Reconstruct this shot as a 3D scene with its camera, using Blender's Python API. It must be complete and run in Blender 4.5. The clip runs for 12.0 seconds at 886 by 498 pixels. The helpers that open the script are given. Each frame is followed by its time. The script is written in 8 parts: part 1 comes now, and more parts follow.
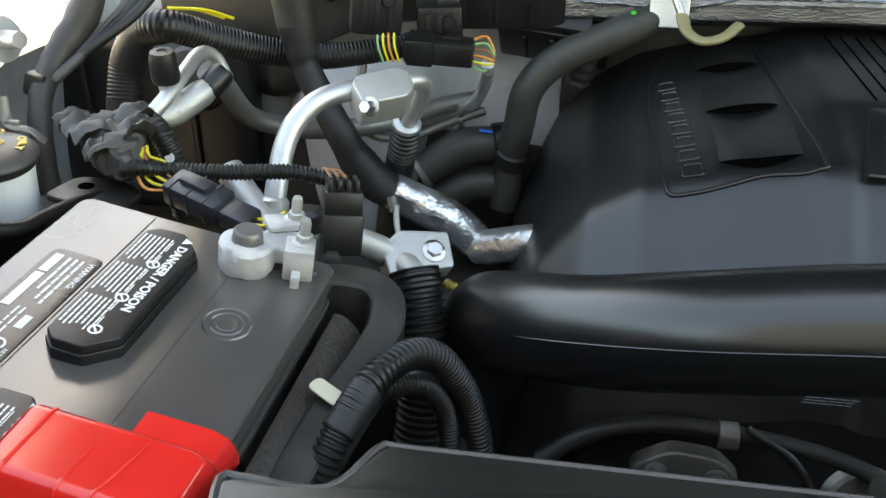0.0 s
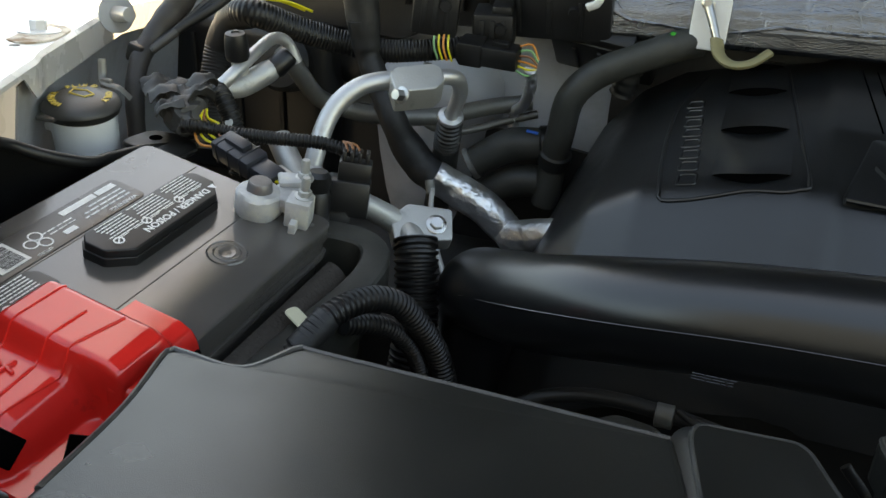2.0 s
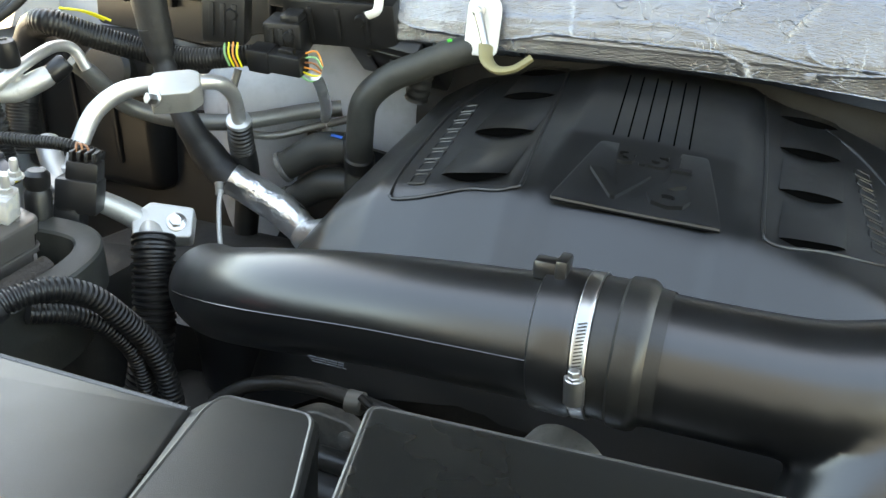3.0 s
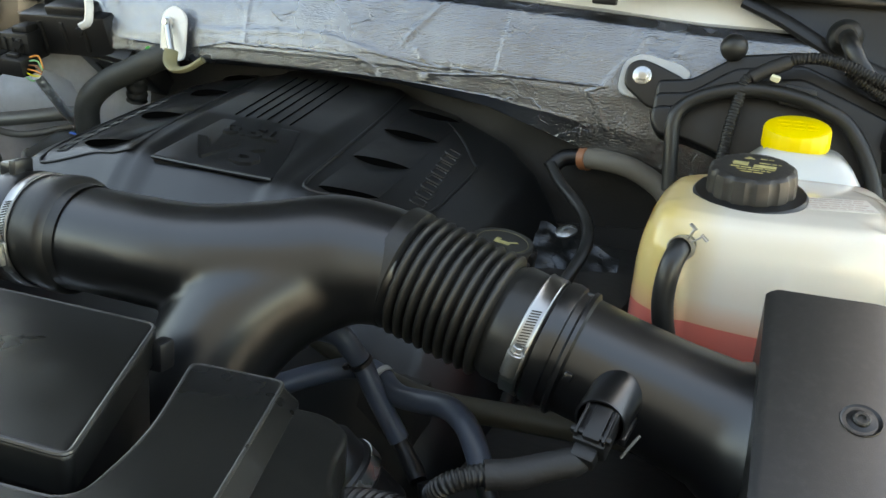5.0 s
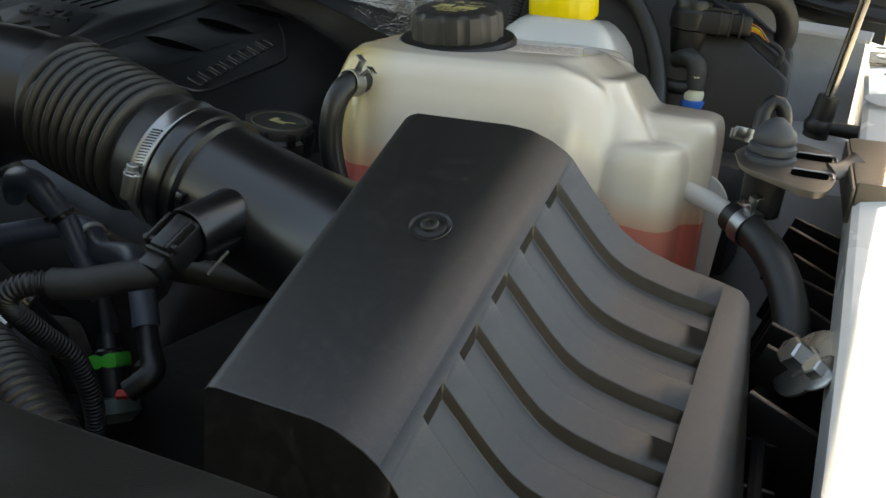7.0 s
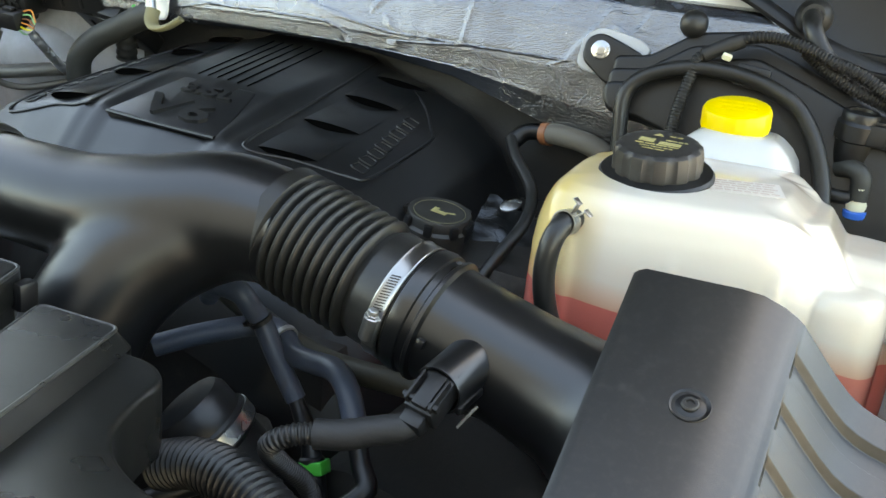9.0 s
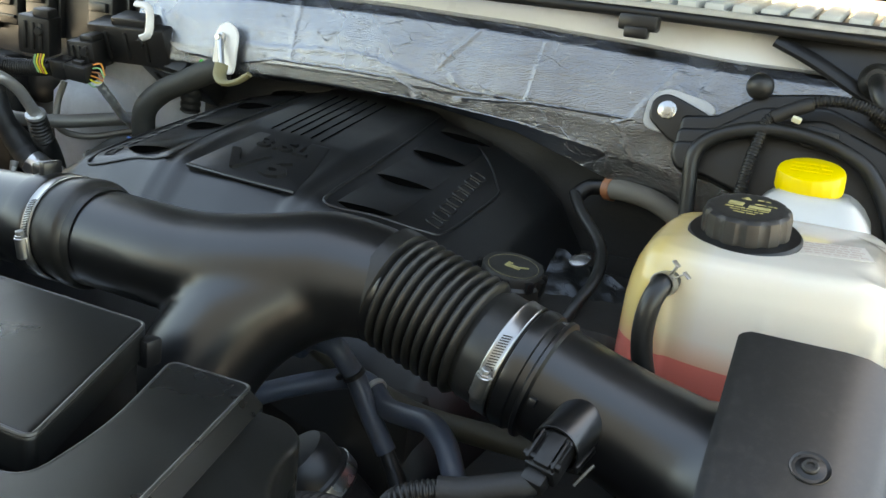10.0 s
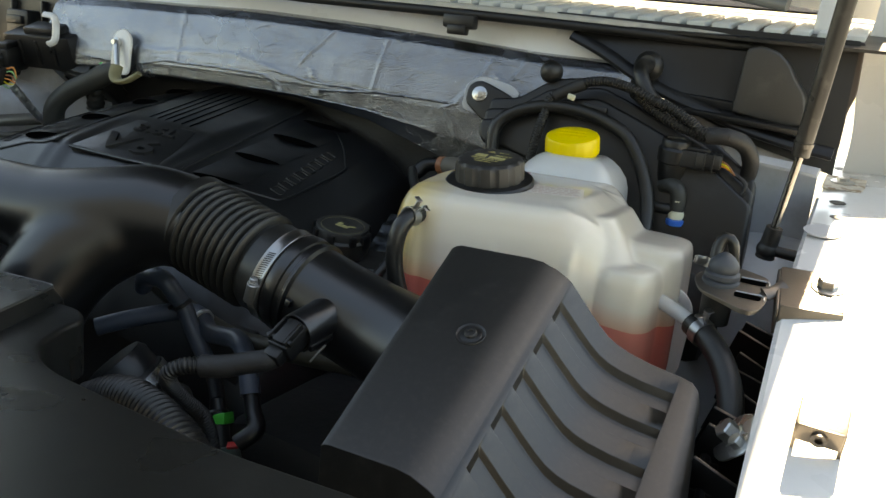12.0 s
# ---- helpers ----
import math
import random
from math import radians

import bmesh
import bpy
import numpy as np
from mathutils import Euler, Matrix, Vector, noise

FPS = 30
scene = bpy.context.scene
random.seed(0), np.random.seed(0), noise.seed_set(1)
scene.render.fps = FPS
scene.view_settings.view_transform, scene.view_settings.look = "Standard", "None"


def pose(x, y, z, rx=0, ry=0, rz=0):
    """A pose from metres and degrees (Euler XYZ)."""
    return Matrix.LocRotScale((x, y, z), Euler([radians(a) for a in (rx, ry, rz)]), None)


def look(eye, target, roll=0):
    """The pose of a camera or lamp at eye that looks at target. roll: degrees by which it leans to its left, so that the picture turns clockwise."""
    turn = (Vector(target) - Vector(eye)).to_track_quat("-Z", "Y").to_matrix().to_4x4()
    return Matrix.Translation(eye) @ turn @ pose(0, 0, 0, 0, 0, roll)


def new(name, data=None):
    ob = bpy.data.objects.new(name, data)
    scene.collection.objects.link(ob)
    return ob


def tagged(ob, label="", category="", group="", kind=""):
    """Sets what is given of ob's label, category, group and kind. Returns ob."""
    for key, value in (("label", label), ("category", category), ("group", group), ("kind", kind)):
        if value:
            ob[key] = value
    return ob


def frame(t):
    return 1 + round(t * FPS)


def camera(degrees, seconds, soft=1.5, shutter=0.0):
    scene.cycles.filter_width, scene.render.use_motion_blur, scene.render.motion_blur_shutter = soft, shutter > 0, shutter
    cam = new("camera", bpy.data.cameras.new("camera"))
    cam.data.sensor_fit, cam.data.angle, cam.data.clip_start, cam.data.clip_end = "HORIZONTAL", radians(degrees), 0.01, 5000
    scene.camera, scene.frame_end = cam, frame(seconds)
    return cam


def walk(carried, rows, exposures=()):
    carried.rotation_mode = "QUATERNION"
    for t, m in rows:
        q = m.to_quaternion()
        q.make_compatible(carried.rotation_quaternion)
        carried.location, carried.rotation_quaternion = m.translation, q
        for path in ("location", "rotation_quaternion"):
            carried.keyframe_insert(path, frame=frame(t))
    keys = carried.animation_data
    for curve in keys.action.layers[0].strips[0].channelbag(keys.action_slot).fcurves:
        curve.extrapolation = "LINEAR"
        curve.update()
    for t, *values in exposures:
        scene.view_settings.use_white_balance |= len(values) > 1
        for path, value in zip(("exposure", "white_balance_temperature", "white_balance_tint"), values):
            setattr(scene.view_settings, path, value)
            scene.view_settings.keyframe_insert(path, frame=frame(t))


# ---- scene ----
cam = camera(53.7, 12.0)
PATH = [
    (0, (0.062, 0.025, 1.639), (-0.23, 1.847, 0.869), 1.5),
    (0.5, (0.037, 0.011, 1.634), (-0.38, 1.808, 0.862), 2.8),
    (1, (0.047, -0.006, 1.622), (-0.447, 1.771, 0.847), 3.5),
    (1.5, (0.083, -0.039, 1.631), (-0.47, 1.722, 0.863), 4.0),
    (2, (0.208, -0.046, 1.654), (-0.389, 1.703, 0.889), 4.5),
    (2.5, (0.346, -0.017, 1.664), (-0.252, 1.737, 0.912), 4.6),
    (3, (0.473, 0.012, 1.672), (-0.147, 1.763, 0.932), 4.2),
    (3.2, (0.519, 0.029, 1.666), (-0.116, 1.776, 0.928), 4.0),
    (4.8, (0.911, -0.011, 1.642), (0.25, 1.784, 1.057), 4.8),
    (5, (0.961, -0.016, 1.628), (0.296, 1.783, 1.061), 4.8),
    (5.5, (1.063, 0.029, 1.615), (0.39, 1.83, 1.064), 4.8),
    (6, (1.17, 0.086, 1.586), (0.442, 1.867, 1.04), 4.0),
    (6.5, (1.224, 0.113, 1.538), (0.456, 1.883, 1.012), 4.8),
    (6.7, (1.24, 0.111, 1.522), (0.468, 1.868, 0.959), 5.2),
    (8.3, (1.227, 0.098, 1.6), (0.47, 1.841, 0.977), 5.6),
    (8.5, (1.188, 0.086, 1.606), (0.418, 1.823, 0.982), 5.8),
    (9, (1.098, 0.047, 1.63), (0.294, 1.767, 1.002), 6.6),
    (9.5, (1.069, 0.017, 1.645), (0.248, 1.737, 1.039), 6.9),
    (10, (1.035, -0.006, 1.644), (0.202, 1.728, 1.1), 6.9),
    (10.5, (1.0, -0.021, 1.639), (0.18, 1.722, 1.102), 7.1),
    (11, (1.008, -0.02, 1.639), (0.202, 1.732, 1.11), 7.4),
    (11.5, (1.162, -0.044, 1.652), (0.355, 1.709, 1.126), 7.1),
    (12, (1.302, -0.083, 1.63), (0.476, 1.673, 1.148), 6.2),
]
EXPOSURE = [(t, stops, 11600 if t < 7 else 11100, 8) for t, stops in ((0, 4.25), (0.5, 3.95), (1.0, 3.95), (1.5, 3.5), (2.0, 3.4), (2.5, 4.0), (3.0, 4.85), (4.8, 4.1), (5.0, 4.0), (5.5, 4.0), (6.0, 3.75), (6.5, 3.4), (8.5, 2.4), (9.0, 4.3), (9.5, 4.35), (10.0, 4.0), (10.5, 3.8), (11.0, 3.8), (11.5, 3.95), (12.0, 3.05))]
walk(cam, [(t, look(eye, target, roll)) for t, eye, target, roll in PATH], EXPOSURE)

# ---- world, sun, exposure ----
world = bpy.data.worlds.new("sky")
scene.world = world
world.use_nodes = True
wn = world.node_tree.nodes
sky = wn.new("ShaderNodeTexSky")
sky.sky_type, sky.sun_disc = "NISHITA", False
sky.sun_elevation, sky.sun_rotation = radians(58), radians(0)
sky.air_density, sky.dust_density, sky.ozone_density = 1.0, 1.0, 1.0
haze = wn.new("ShaderNodeHueSaturation")
haze.inputs["Saturation"].default_value = 1.08
wn["Background"].inputs["Strength"].default_value = 0.07
world.node_tree.links.new(sky.outputs[0], haze.inputs["Color"])
world.node_tree.links.new(haze.outputs[0], wn["Background"].inputs["Color"])

sun_data = bpy.data.lights.new("sun", "SUN")
sun_data.energy, sun_data.angle, sun_data.color = 5.0, radians(0.6), (1.0, 0.95, 0.88)
sun = new("sun", sun_data)
sun.matrix_world = look((0.2, 5.3, 8.48), (0, 0, 0))

# ---- materials ----
def base_nodes(name):
    m = bpy.data.materials.new(name)
    m.use_nodes = True
    nt = m.node_tree
    return m, nt, nt.nodes, nt.links, nt.nodes["Principled BSDF"]


def noise_node(nt, scale, detail=3.0, rough=0.55):
    co = nt.nodes.get("Texture Coordinate") or nt.nodes.new("ShaderNodeTexCoord")
    tex = nt.nodes.new("ShaderNodeTexNoise")
    tex.inputs["Scale"].default_value, tex.inputs["Detail"].default_value = scale, detail
    tex.inputs["Roughness"].default_value = rough
    nt.links.new(co.outputs["Object"], tex.inputs["Vector"])
    return tex


def ramp_node(nt, source, a, b, out0=0.0, out1=1.0):
    r = nt.nodes.new("ShaderNodeMapRange")
    for key, v in (("From Min", a), ("From Max", b), ("To Min", out0), ("To Max", out1)):
        r.inputs[key].default_value = v
    nt.links.new(source, r.inputs["Value"])
    return r.outputs[0]


def mix_node(nt, fac, a, b):
    mx = nt.nodes.new("ShaderNodeMix")
    mx.data_type = "RGBA"
    for sock, v in ((mx.inputs[0], fac), (mx.inputs[6], a), (mx.inputs[7], b)):
        if isinstance(v, bpy.types.NodeSocket):
            nt.links.new(v, sock)
        elif isinstance(v, (int, float)):
            sock.default_value = v
        else:
            sock.default_value = (*v[:3], 1)
    return mx.outputs[2]


def surface(name, col, rough=0.5, metal=0.0, var=0.15, vscale=9.0, bump=0.1, bscale=500.0, cells=False,
            dirt=None, dscale=30.0, dcut=(0.58, 0.72), damount=0.6, coat=0.0, spec=0.5, rvar=0.08, sheen=0.0):
    """A surface with broad colour drift, fine relief and, if asked for, dust or stains with a shape of their own."""
    m, nt, nodes, links, p = base_nodes(name)
    broad, fine = noise_node(nt, vscale, 4), noise_node(nt, bscale, 2)
    lo, hi = [c * (1 - var) for c in col], [min(1.0, c * (1 + var)) for c in col]
    colour = mix_node(nt, ramp_node(nt, broad.outputs["Fac"], 0.3, 0.7), lo, hi)
    roughness = ramp_node(nt, broad.outputs["Fac"], 0.3, 0.7, rough - rvar, rough + rvar)
    if dirt:
        spots = noise_node(nt, dscale, 6, 0.65)
        fac = ramp_node(nt, spots.outputs["Fac"], dcut[0], dcut[1], 0.0, damount)
        colour = mix_node(nt, fac, colour, dirt)
        add = nodes.new("ShaderNodeMath")
        add.operation = "MULTIPLY_ADD"
        add.inputs[1].default_value = 0.3
        links.new(fac, add.inputs[0]), links.new(roughness, add.inputs[2])
        roughness = add.outputs[0]
    links.new(colour, p.inputs["Base Color"]), links.new(roughness, p.inputs["Roughness"])
    p.inputs["Metallic"].default_value, p.inputs["Coat Weight"].default_value = metal, coat
    p.inputs["Specular IOR Level"].default_value, p.inputs["Coat Roughness"].default_value = spec, 0.08
    p.inputs["Sheen Weight"].default_value, p.inputs["Sheen Roughness"].default_value = sheen, 0.25
    p.inputs["Sheen Tint"].default_value = (0.85, 0.82, 0.76, 1)
    if bump:
        height = fine.outputs["Fac"]
        if cells:
            vor = nodes.new("ShaderNodeTexVoronoi")
            vor.inputs["Scale"].default_value = bscale
            links.new(nodes["Texture Coordinate"].outputs["Object"], vor.inputs["Vector"])
            height = vor.outputs["Distance"]
        bn = nodes.new("ShaderNodeBump")
        bn.inputs["Strength"].default_value, bn.inputs["Distance"].default_value = bump, 0.001
        links.new(height, bn.inputs["Height"]), links.new(bn.outputs[0], p.inputs["Normal"])
    return m


def foil_material(name, tint=(0.72, 0.74, 0.77), rough=0.33, cell=7.0, depth=0.8, weave=0.3):
    """Foil-faced cloth: a fine lengthwise weave, flat panels, thin sharp creases in loose patches."""
    m, nt, nodes, links, p = base_nodes(name)
    co = nodes.new("ShaderNodeTexCoord")
    p.inputs["Metallic"].default_value = 1.0
    broad = noise_node(nt, 9, 4)
    links.new(mix_node(nt, ramp_node(nt, broad.outputs["Fac"], 0.3, 0.7), [c * 0.82 for c in tint], tint), p.inputs["Base Color"])
    links.new(ramp_node(nt, broad.outputs["Fac"], 0.3, 0.7, rough - 0.05, rough + 0.08), p.inputs["Roughness"])
    warp = noise_node(nt, cell * 0.8, 3)
    place = nodes.new("ShaderNodeVectorMath")
    place.operation = "MULTIPLY_ADD"
    place.inputs[1].default_value = (0.13, 0.13, 0.13)
    links.new(warp.outputs["Color"], place.inputs[0]), links.new(co.outputs["Object"], place.inputs[2])
    lines = []
    for scale, width, low in ((cell, 0.006, 0.50), (cell * 2.7, 0.014, 0.55), (cell * 6.5, 0.030, 0.60)):
        vor, gate, both = nodes.new("ShaderNodeTexVoronoi"), noise_node(nt, cell * 1.1 + scale * 0.2, 2), nodes.new("ShaderNodeMath")
        vor.feature, both.operation = "DISTANCE_TO_EDGE", "MULTIPLY"
        vor.inputs["Scale"].default_value = scale
        links.new(place.outputs[0], vor.inputs["Vector"])
        links.new(ramp_node(nt, vor.outputs["Distance"], 0.0, width, 1.0, 0.0), both.inputs[0])
        links.new(ramp_node(nt, gate.outputs["Fac"], low, low + 0.06), both.inputs[1])
        lines.append(both.outputs[0])
    crease, worn = nodes.new("ShaderNodeMath"), nodes.new("ShaderNodeMath")
    crease.operation = worn.operation = "MAXIMUM"
    links.new(lines[0], worn.inputs[0]), links.new(lines[1], worn.inputs[1])
    links.new(worn.outputs[0], crease.inputs[0]), links.new(lines[2], crease.inputs[1])
    long = nodes.new("ShaderNodeMapping")
    long.inputs["Scale"].default_value = (1.0, 1.0, 3.2)
    cloth, sag = nodes.new("ShaderNodeTexNoise"), noise_node(nt, cell * 1.6, 2)
    cloth.inputs["Scale"].default_value, cloth.inputs["Detail"].default_value = 210, 3
    links.new(co.outputs["Object"], long.inputs["Vector"]), links.new(long.outputs[0], cloth.inputs["Vector"])
    last = None
    for strength, distance, height in ((0.5, 0.006, sag.outputs["Fac"]), (weave, 0.0011, cloth.outputs["Fac"]), (depth, 0.0022, crease.outputs[0])):
        b = nodes.new("ShaderNodeBump")
        b.inputs["Strength"].default_value, b.inputs["Distance"].default_value = strength, distance
        links.new(height, b.inputs["Height"])
        if last:
            links.new(last.outputs[0], b.inputs["Normal"])
        last = b
    links.new(last.outputs[0], p.inputs["Normal"])
    return m


def milky_material(name, col, stain, clear=0.25, rough=0.22, cut=(0.45, 0.7), amount=0.6, aged=None, glow=None):
    """Blow-moulded translucent plastic: light passes diffusely, and some straight through."""
    m, nt, nodes, links, p = base_nodes(name)
    broad = noise_node(nt, 6, 3)
    colour = mix_node(nt, ramp_node(nt, broad.outputs["Fac"], cut[0], cut[1], 0.0, amount), col, stain)
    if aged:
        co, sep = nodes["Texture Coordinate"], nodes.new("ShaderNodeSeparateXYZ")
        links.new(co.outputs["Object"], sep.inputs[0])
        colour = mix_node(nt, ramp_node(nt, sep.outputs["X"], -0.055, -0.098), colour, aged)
        # glow: orange for light scattered by the coolant, painted just above its level.
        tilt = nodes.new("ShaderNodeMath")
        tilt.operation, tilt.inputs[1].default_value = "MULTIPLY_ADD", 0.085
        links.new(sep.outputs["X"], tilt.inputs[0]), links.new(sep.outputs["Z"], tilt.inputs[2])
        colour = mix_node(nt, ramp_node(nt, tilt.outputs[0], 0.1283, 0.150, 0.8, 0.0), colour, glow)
    links.new(colour, p.inputs["Base Color"])
    p.inputs["Roughness"].default_value = rough
    p.inputs["Coat Weight"].default_value, p.inputs["Coat Roughness"].default_value = 1.0, 0.04
    fine = noise_node(nt, 90, 3)
    bn = nodes.new("ShaderNodeBump")
    bn.inputs["Strength"].default_value, bn.inputs["Distance"].default_value = 0.12, 0.001
    links.new(fine.outputs["Fac"], bn.inputs["Height"]), links.new(bn.outputs[0], p.inputs["Normal"])
    tl, tp = nodes.new("ShaderNodeBsdfTranslucent"), nodes.new("ShaderNodeBsdfTransparent")
    links.new(colour, tl.inputs["Color"]), links.new(colour, tp.inputs["Color"])
    m1, m2 = nodes.new("ShaderNodeMixShader"), nodes.new("ShaderNodeMixShader")
    m1.inputs[0].default_value, m2.inputs[0].default_value = 0.28, clear
    links.new(p.outputs[0], m1.inputs[1]), links.new(tl.outputs[0], m1.inputs[2])
    links.new(m1.outputs[0], m2.inputs[1]), links.new(tp.outputs[0], m2.inputs[2])
    links.new(m2.outputs[0], nodes["Material Output"].inputs["Surface"])
    return m


PLASTIC = surface("black_moulded_plastic", (0.0075, 0.0075, 0.008), 0.40, bump=0.05, bscale=900, dirt=(0.03, 0.03, 0.028), dscale=25, damount=0.35)
COVER = surface("satin_engine_cover_plastic", (0.0060, 0.0065, 0.0072), 0.37, bump=0.05, bscale=1500, cells=True, dirt=(0.025, 0.025, 0.025), dscale=12, damount=0.3, spec=0.75)
DUCT = surface("glossy_black_duct_plastic", (0.0055, 0.0058, 0.0065), 0.31, bump=0.02, bscale=300, dirt=(0.03, 0.03, 0.03), dscale=60, dcut=(0.66, 0.8), damount=0.35, spec=0.85, rvar=0.04)
GRAIN = surface("grained_black_plastic", (0.0080, 0.0084, 0.0080), 0.31, bump=0.12, bscale=1800, cells=True, dirt=(0.022, 0.022, 0.020), dscale=18, damount=0.3, spec=0.55)
BOXPLASTIC = surface("dusty_grained_airbox_plastic", (0.009, 0.0087, 0.0080), 0.37, bump=0.10, bscale=1700, cells=True, dirt=(0.050, 0.045, 0.036), dscale=170, dcut=(0.50, 0.70), damount=0.32, spec=0.8, var=0.06, rvar=0.02)
BATTERY = surface("battery_case_plastic", (0.080, 0.074, 0.070), 0.17, bump=0.06, bscale=500, dirt=(0.06, 0.055, 0.05), dscale=9, dcut=(0.45, 0.75), damount=0.4, spec=0.9)
RUBBER = surface("black_rubber_hose", (0.013, 0.013, 0.0125), 0.36, bump=0.12, bscale=350, dirt=(0.05, 0.046, 0.04), dscale=22, dcut=(0.5, 0.74), damount=0.4)
BLUERUBBER = surface("bluish_rubber_hose", (0.055, 0.070, 0.098), 0.42, bump=0.12, bscale=350, dirt=(0.06, 0.06, 0.06), dscale=26)
CONDUIT = surface("corrugated_conduit_plastic", (0.011, 0.011, 0.011), 0.42, bump=0.05, bscale=300, dirt=(0.05, 0.047, 0.042), dscale=30, damount=0.35)
LINER = surface("black_felt_liner", (0.007, 0.0075, 0.008), 0.9, bump=0.5, bscale=200, spec=0.2)
TAPE = surface("black_cloth_tape", (0.013, 0.013, 0.0135), 0.55, bump=0.5, bscale=160, dirt=(0.045, 0.042, 0.04), dscale=25)
GREYTAPE = surface("torn_grey_tape", (0.05, 0.048, 0.046), 0.5, bump=0.4, bscale=140, var=0.3, vscale=30)
DARK = surface("sooty_dark_metal", (0.022, 0.021, 0.020), 0.5, bump=0.5, bscale=90, dirt=(0.08, 0.072, 0.062), dscale=15)
CASTING = surface("dull_cast_aluminium", (0.23, 0.22, 0.20), 0.5, 0.7, bump=0.5, bscale=220, dirt=(0.06, 0.055, 0.05), dscale=18, dcut=(0.42, 0.65), damount=0.8)
WHITE = surface("white_car_paint", (0.72, 0.72, 0.71), 0.28, bump=0.02, bscale=250, var=0.03, coat=0.5, dirt=(0.55, 0.53, 0.48), dscale=20, dcut=(0.55, 0.8), damount=0.4)
# The white body paint again, its colour darkened for walls lying in shade.
SHADEWHITE = surface("white_paint_shaded", (0.44, 0.455, 0.475), 0.4, bump=0.05, bscale=200, var=0.08, dirt=(0.22, 0.21, 0.20), dscale=14, dcut=(0.5, 0.75), damount=0.5)
RUST = surface("rust_bleed", (0.66, 0.60, 0.50), 0.6, bump=0.2, bscale=300, var=0.2, vscale=60, dirt=(0.30, 0.17, 0.08), dscale=55, dcut=(0.47, 0.60), damount=0.85)
ALU = surface("bare_aluminium_tube", (0.58, 0.58, 0.575), 0.45, 0.85, var=0.08, bump=0.1, bscale=260, dirt=(0.4, 0.39, 0.37), dscale=40, damount=0.5)
OLDALU = surface("oxidised_aluminium", (0.52, 0.52, 0.50), 0.55, 0.75, bump=0.35, bscale=380, dirt=(0.28, 0.27, 0.25), dscale=45, damount=0.6)
LEAD = surface("grey_corroded_lead", (0.46, 0.46, 0.46), 0.55, 0.25, bump=0.5, bscale=260, var=0.2, vscale=60, dirt=(0.62, 0.60, 0.52), dscale=70, dcut=(0.5, 0.65), damount=0.8)
STEEL = surface("zinc_plated_steel", (0.55, 0.55, 0.54), 0.3, 1.0, bump=0.1, bscale=400, dirt=(0.3, 0.28, 0.25), dscale=60)
CLAMP = surface("bright_steel_band", (0.38, 0.38, 0.375), 0.30, 1.0, var=0.06, bump=0.05, bscale=400)
BRACKET = surface("dull_brown_steel", (0.16, 0.14, 0.12), 0.4, 0.8, bump=0.2, bscale=300)
GREYPIPE = surface("dusty_grey_pipe", (0.20, 0.195, 0.18), 0.45, 0.5, bump=0.2, bscale=200, dirt=(0.10, 0.095, 0.09), dscale=18)
RED = surface("glossy_red_plastic", (0.74, 0.026, 0.022), 0.15, bump=0.03, bscale=500, var=0.08, dirt=(0.10, 0.012, 0.012), dscale=35, dcut=(0.66, 0.8), damount=0.5, coat=0.4)
YELLOW = surface("yellow_cap_plastic", (0.85, 0.62, 0.01), 0.38, bump=0.15, bscale=600, var=0.06)
INK = surface("yellow_print", (0.72, 0.52, 0.10), 0.5, bump=0, var=0.1)
PALE = surface("worn_pale_yellow_print", (0.40, 0.35, 0.15), 0.55, bump=0, var=0.3, vscale=120)
PRINT = surface("white_print", (0.80, 0.80, 0.78), 0.5, bump=0, var=0.12, vscale=200)
LABEL = surface("black_label_film", (0.042, 0.039, 0.037), 0.3, bump=0.02, bscale=300, dirt=(0.10, 0.095, 0.09), dscale=9, dcut=(0.45, 0.75), damount=0.4)
PAPER = surface("white_sticker", (0.75, 0.75, 0.72), 0.5, bump=0.02, var=0.05)
IVORY = surface("ivory_nylon", (0.72, 0.70, 0.52), 0.4, bump=0.05, var=0.06)
NECK = surface("white_filler_plastic", (0.74, 0.76, 0.77), 0.35, bump=0.05, var=0.05)
GREEN = surface("green_clip_plastic", (0.01, 0.42, 0.05), 0.35, bump=0.03)
BLUE = surface("blue_clip_plastic", (0.01, 0.16, 0.62), 0.35, bump=0.03)
ORANGE = surface("orange_clip_plastic", (0.30, 0.11, 0.05), 0.45, bump=0.05)
KHAKI = surface("khaki_braided_strap", (0.24, 0.21, 0.11), 0.6, bump=0.4, bscale=400)
WIRES = {c: surface(c + "_wire", v, 0.4, bump=0) for c, v in (("yellow", (0.7, 0.6, 0.03)), ("orange", (0.7, 0.25, 0.05)), ("green", (0.2, 0.45, 0.2)), ("brown", (0.3, 0.12, 0.05)), ("red", (0.55, 0.03, 0.03)))}
OLDRUBBER = surface("chalky_old_rubber_hose", (0.030, 0.031, 0.028), 0.5, bump=0.2, bscale=300, dirt=(0.07, 0.068, 0.058), dscale=24, dcut=(0.45, 0.7), damount=0.5)
# Paler than the panels: the highlight along their edges is put into the colour.
EDGELIGHT = surface("highlighted_plastic_edge", (0.035, 0.035, 0.033), 0.34, bump=0.05, bscale=900, var=0.3, vscale=60, dirt=(0.05, 0.048, 0.044), dscale=40, damount=0.4, spec=0.7)
FABRIC = surface("woven_black_sleeve", (0.060, 0.050, 0.043), 0.75, bump=1.0, bscale=330, cells=True)
FOIL = foil_material("crinkled_foil_insulation", (0.30, 0.315, 0.335), 0.22, 10, 0.45, 0.9)
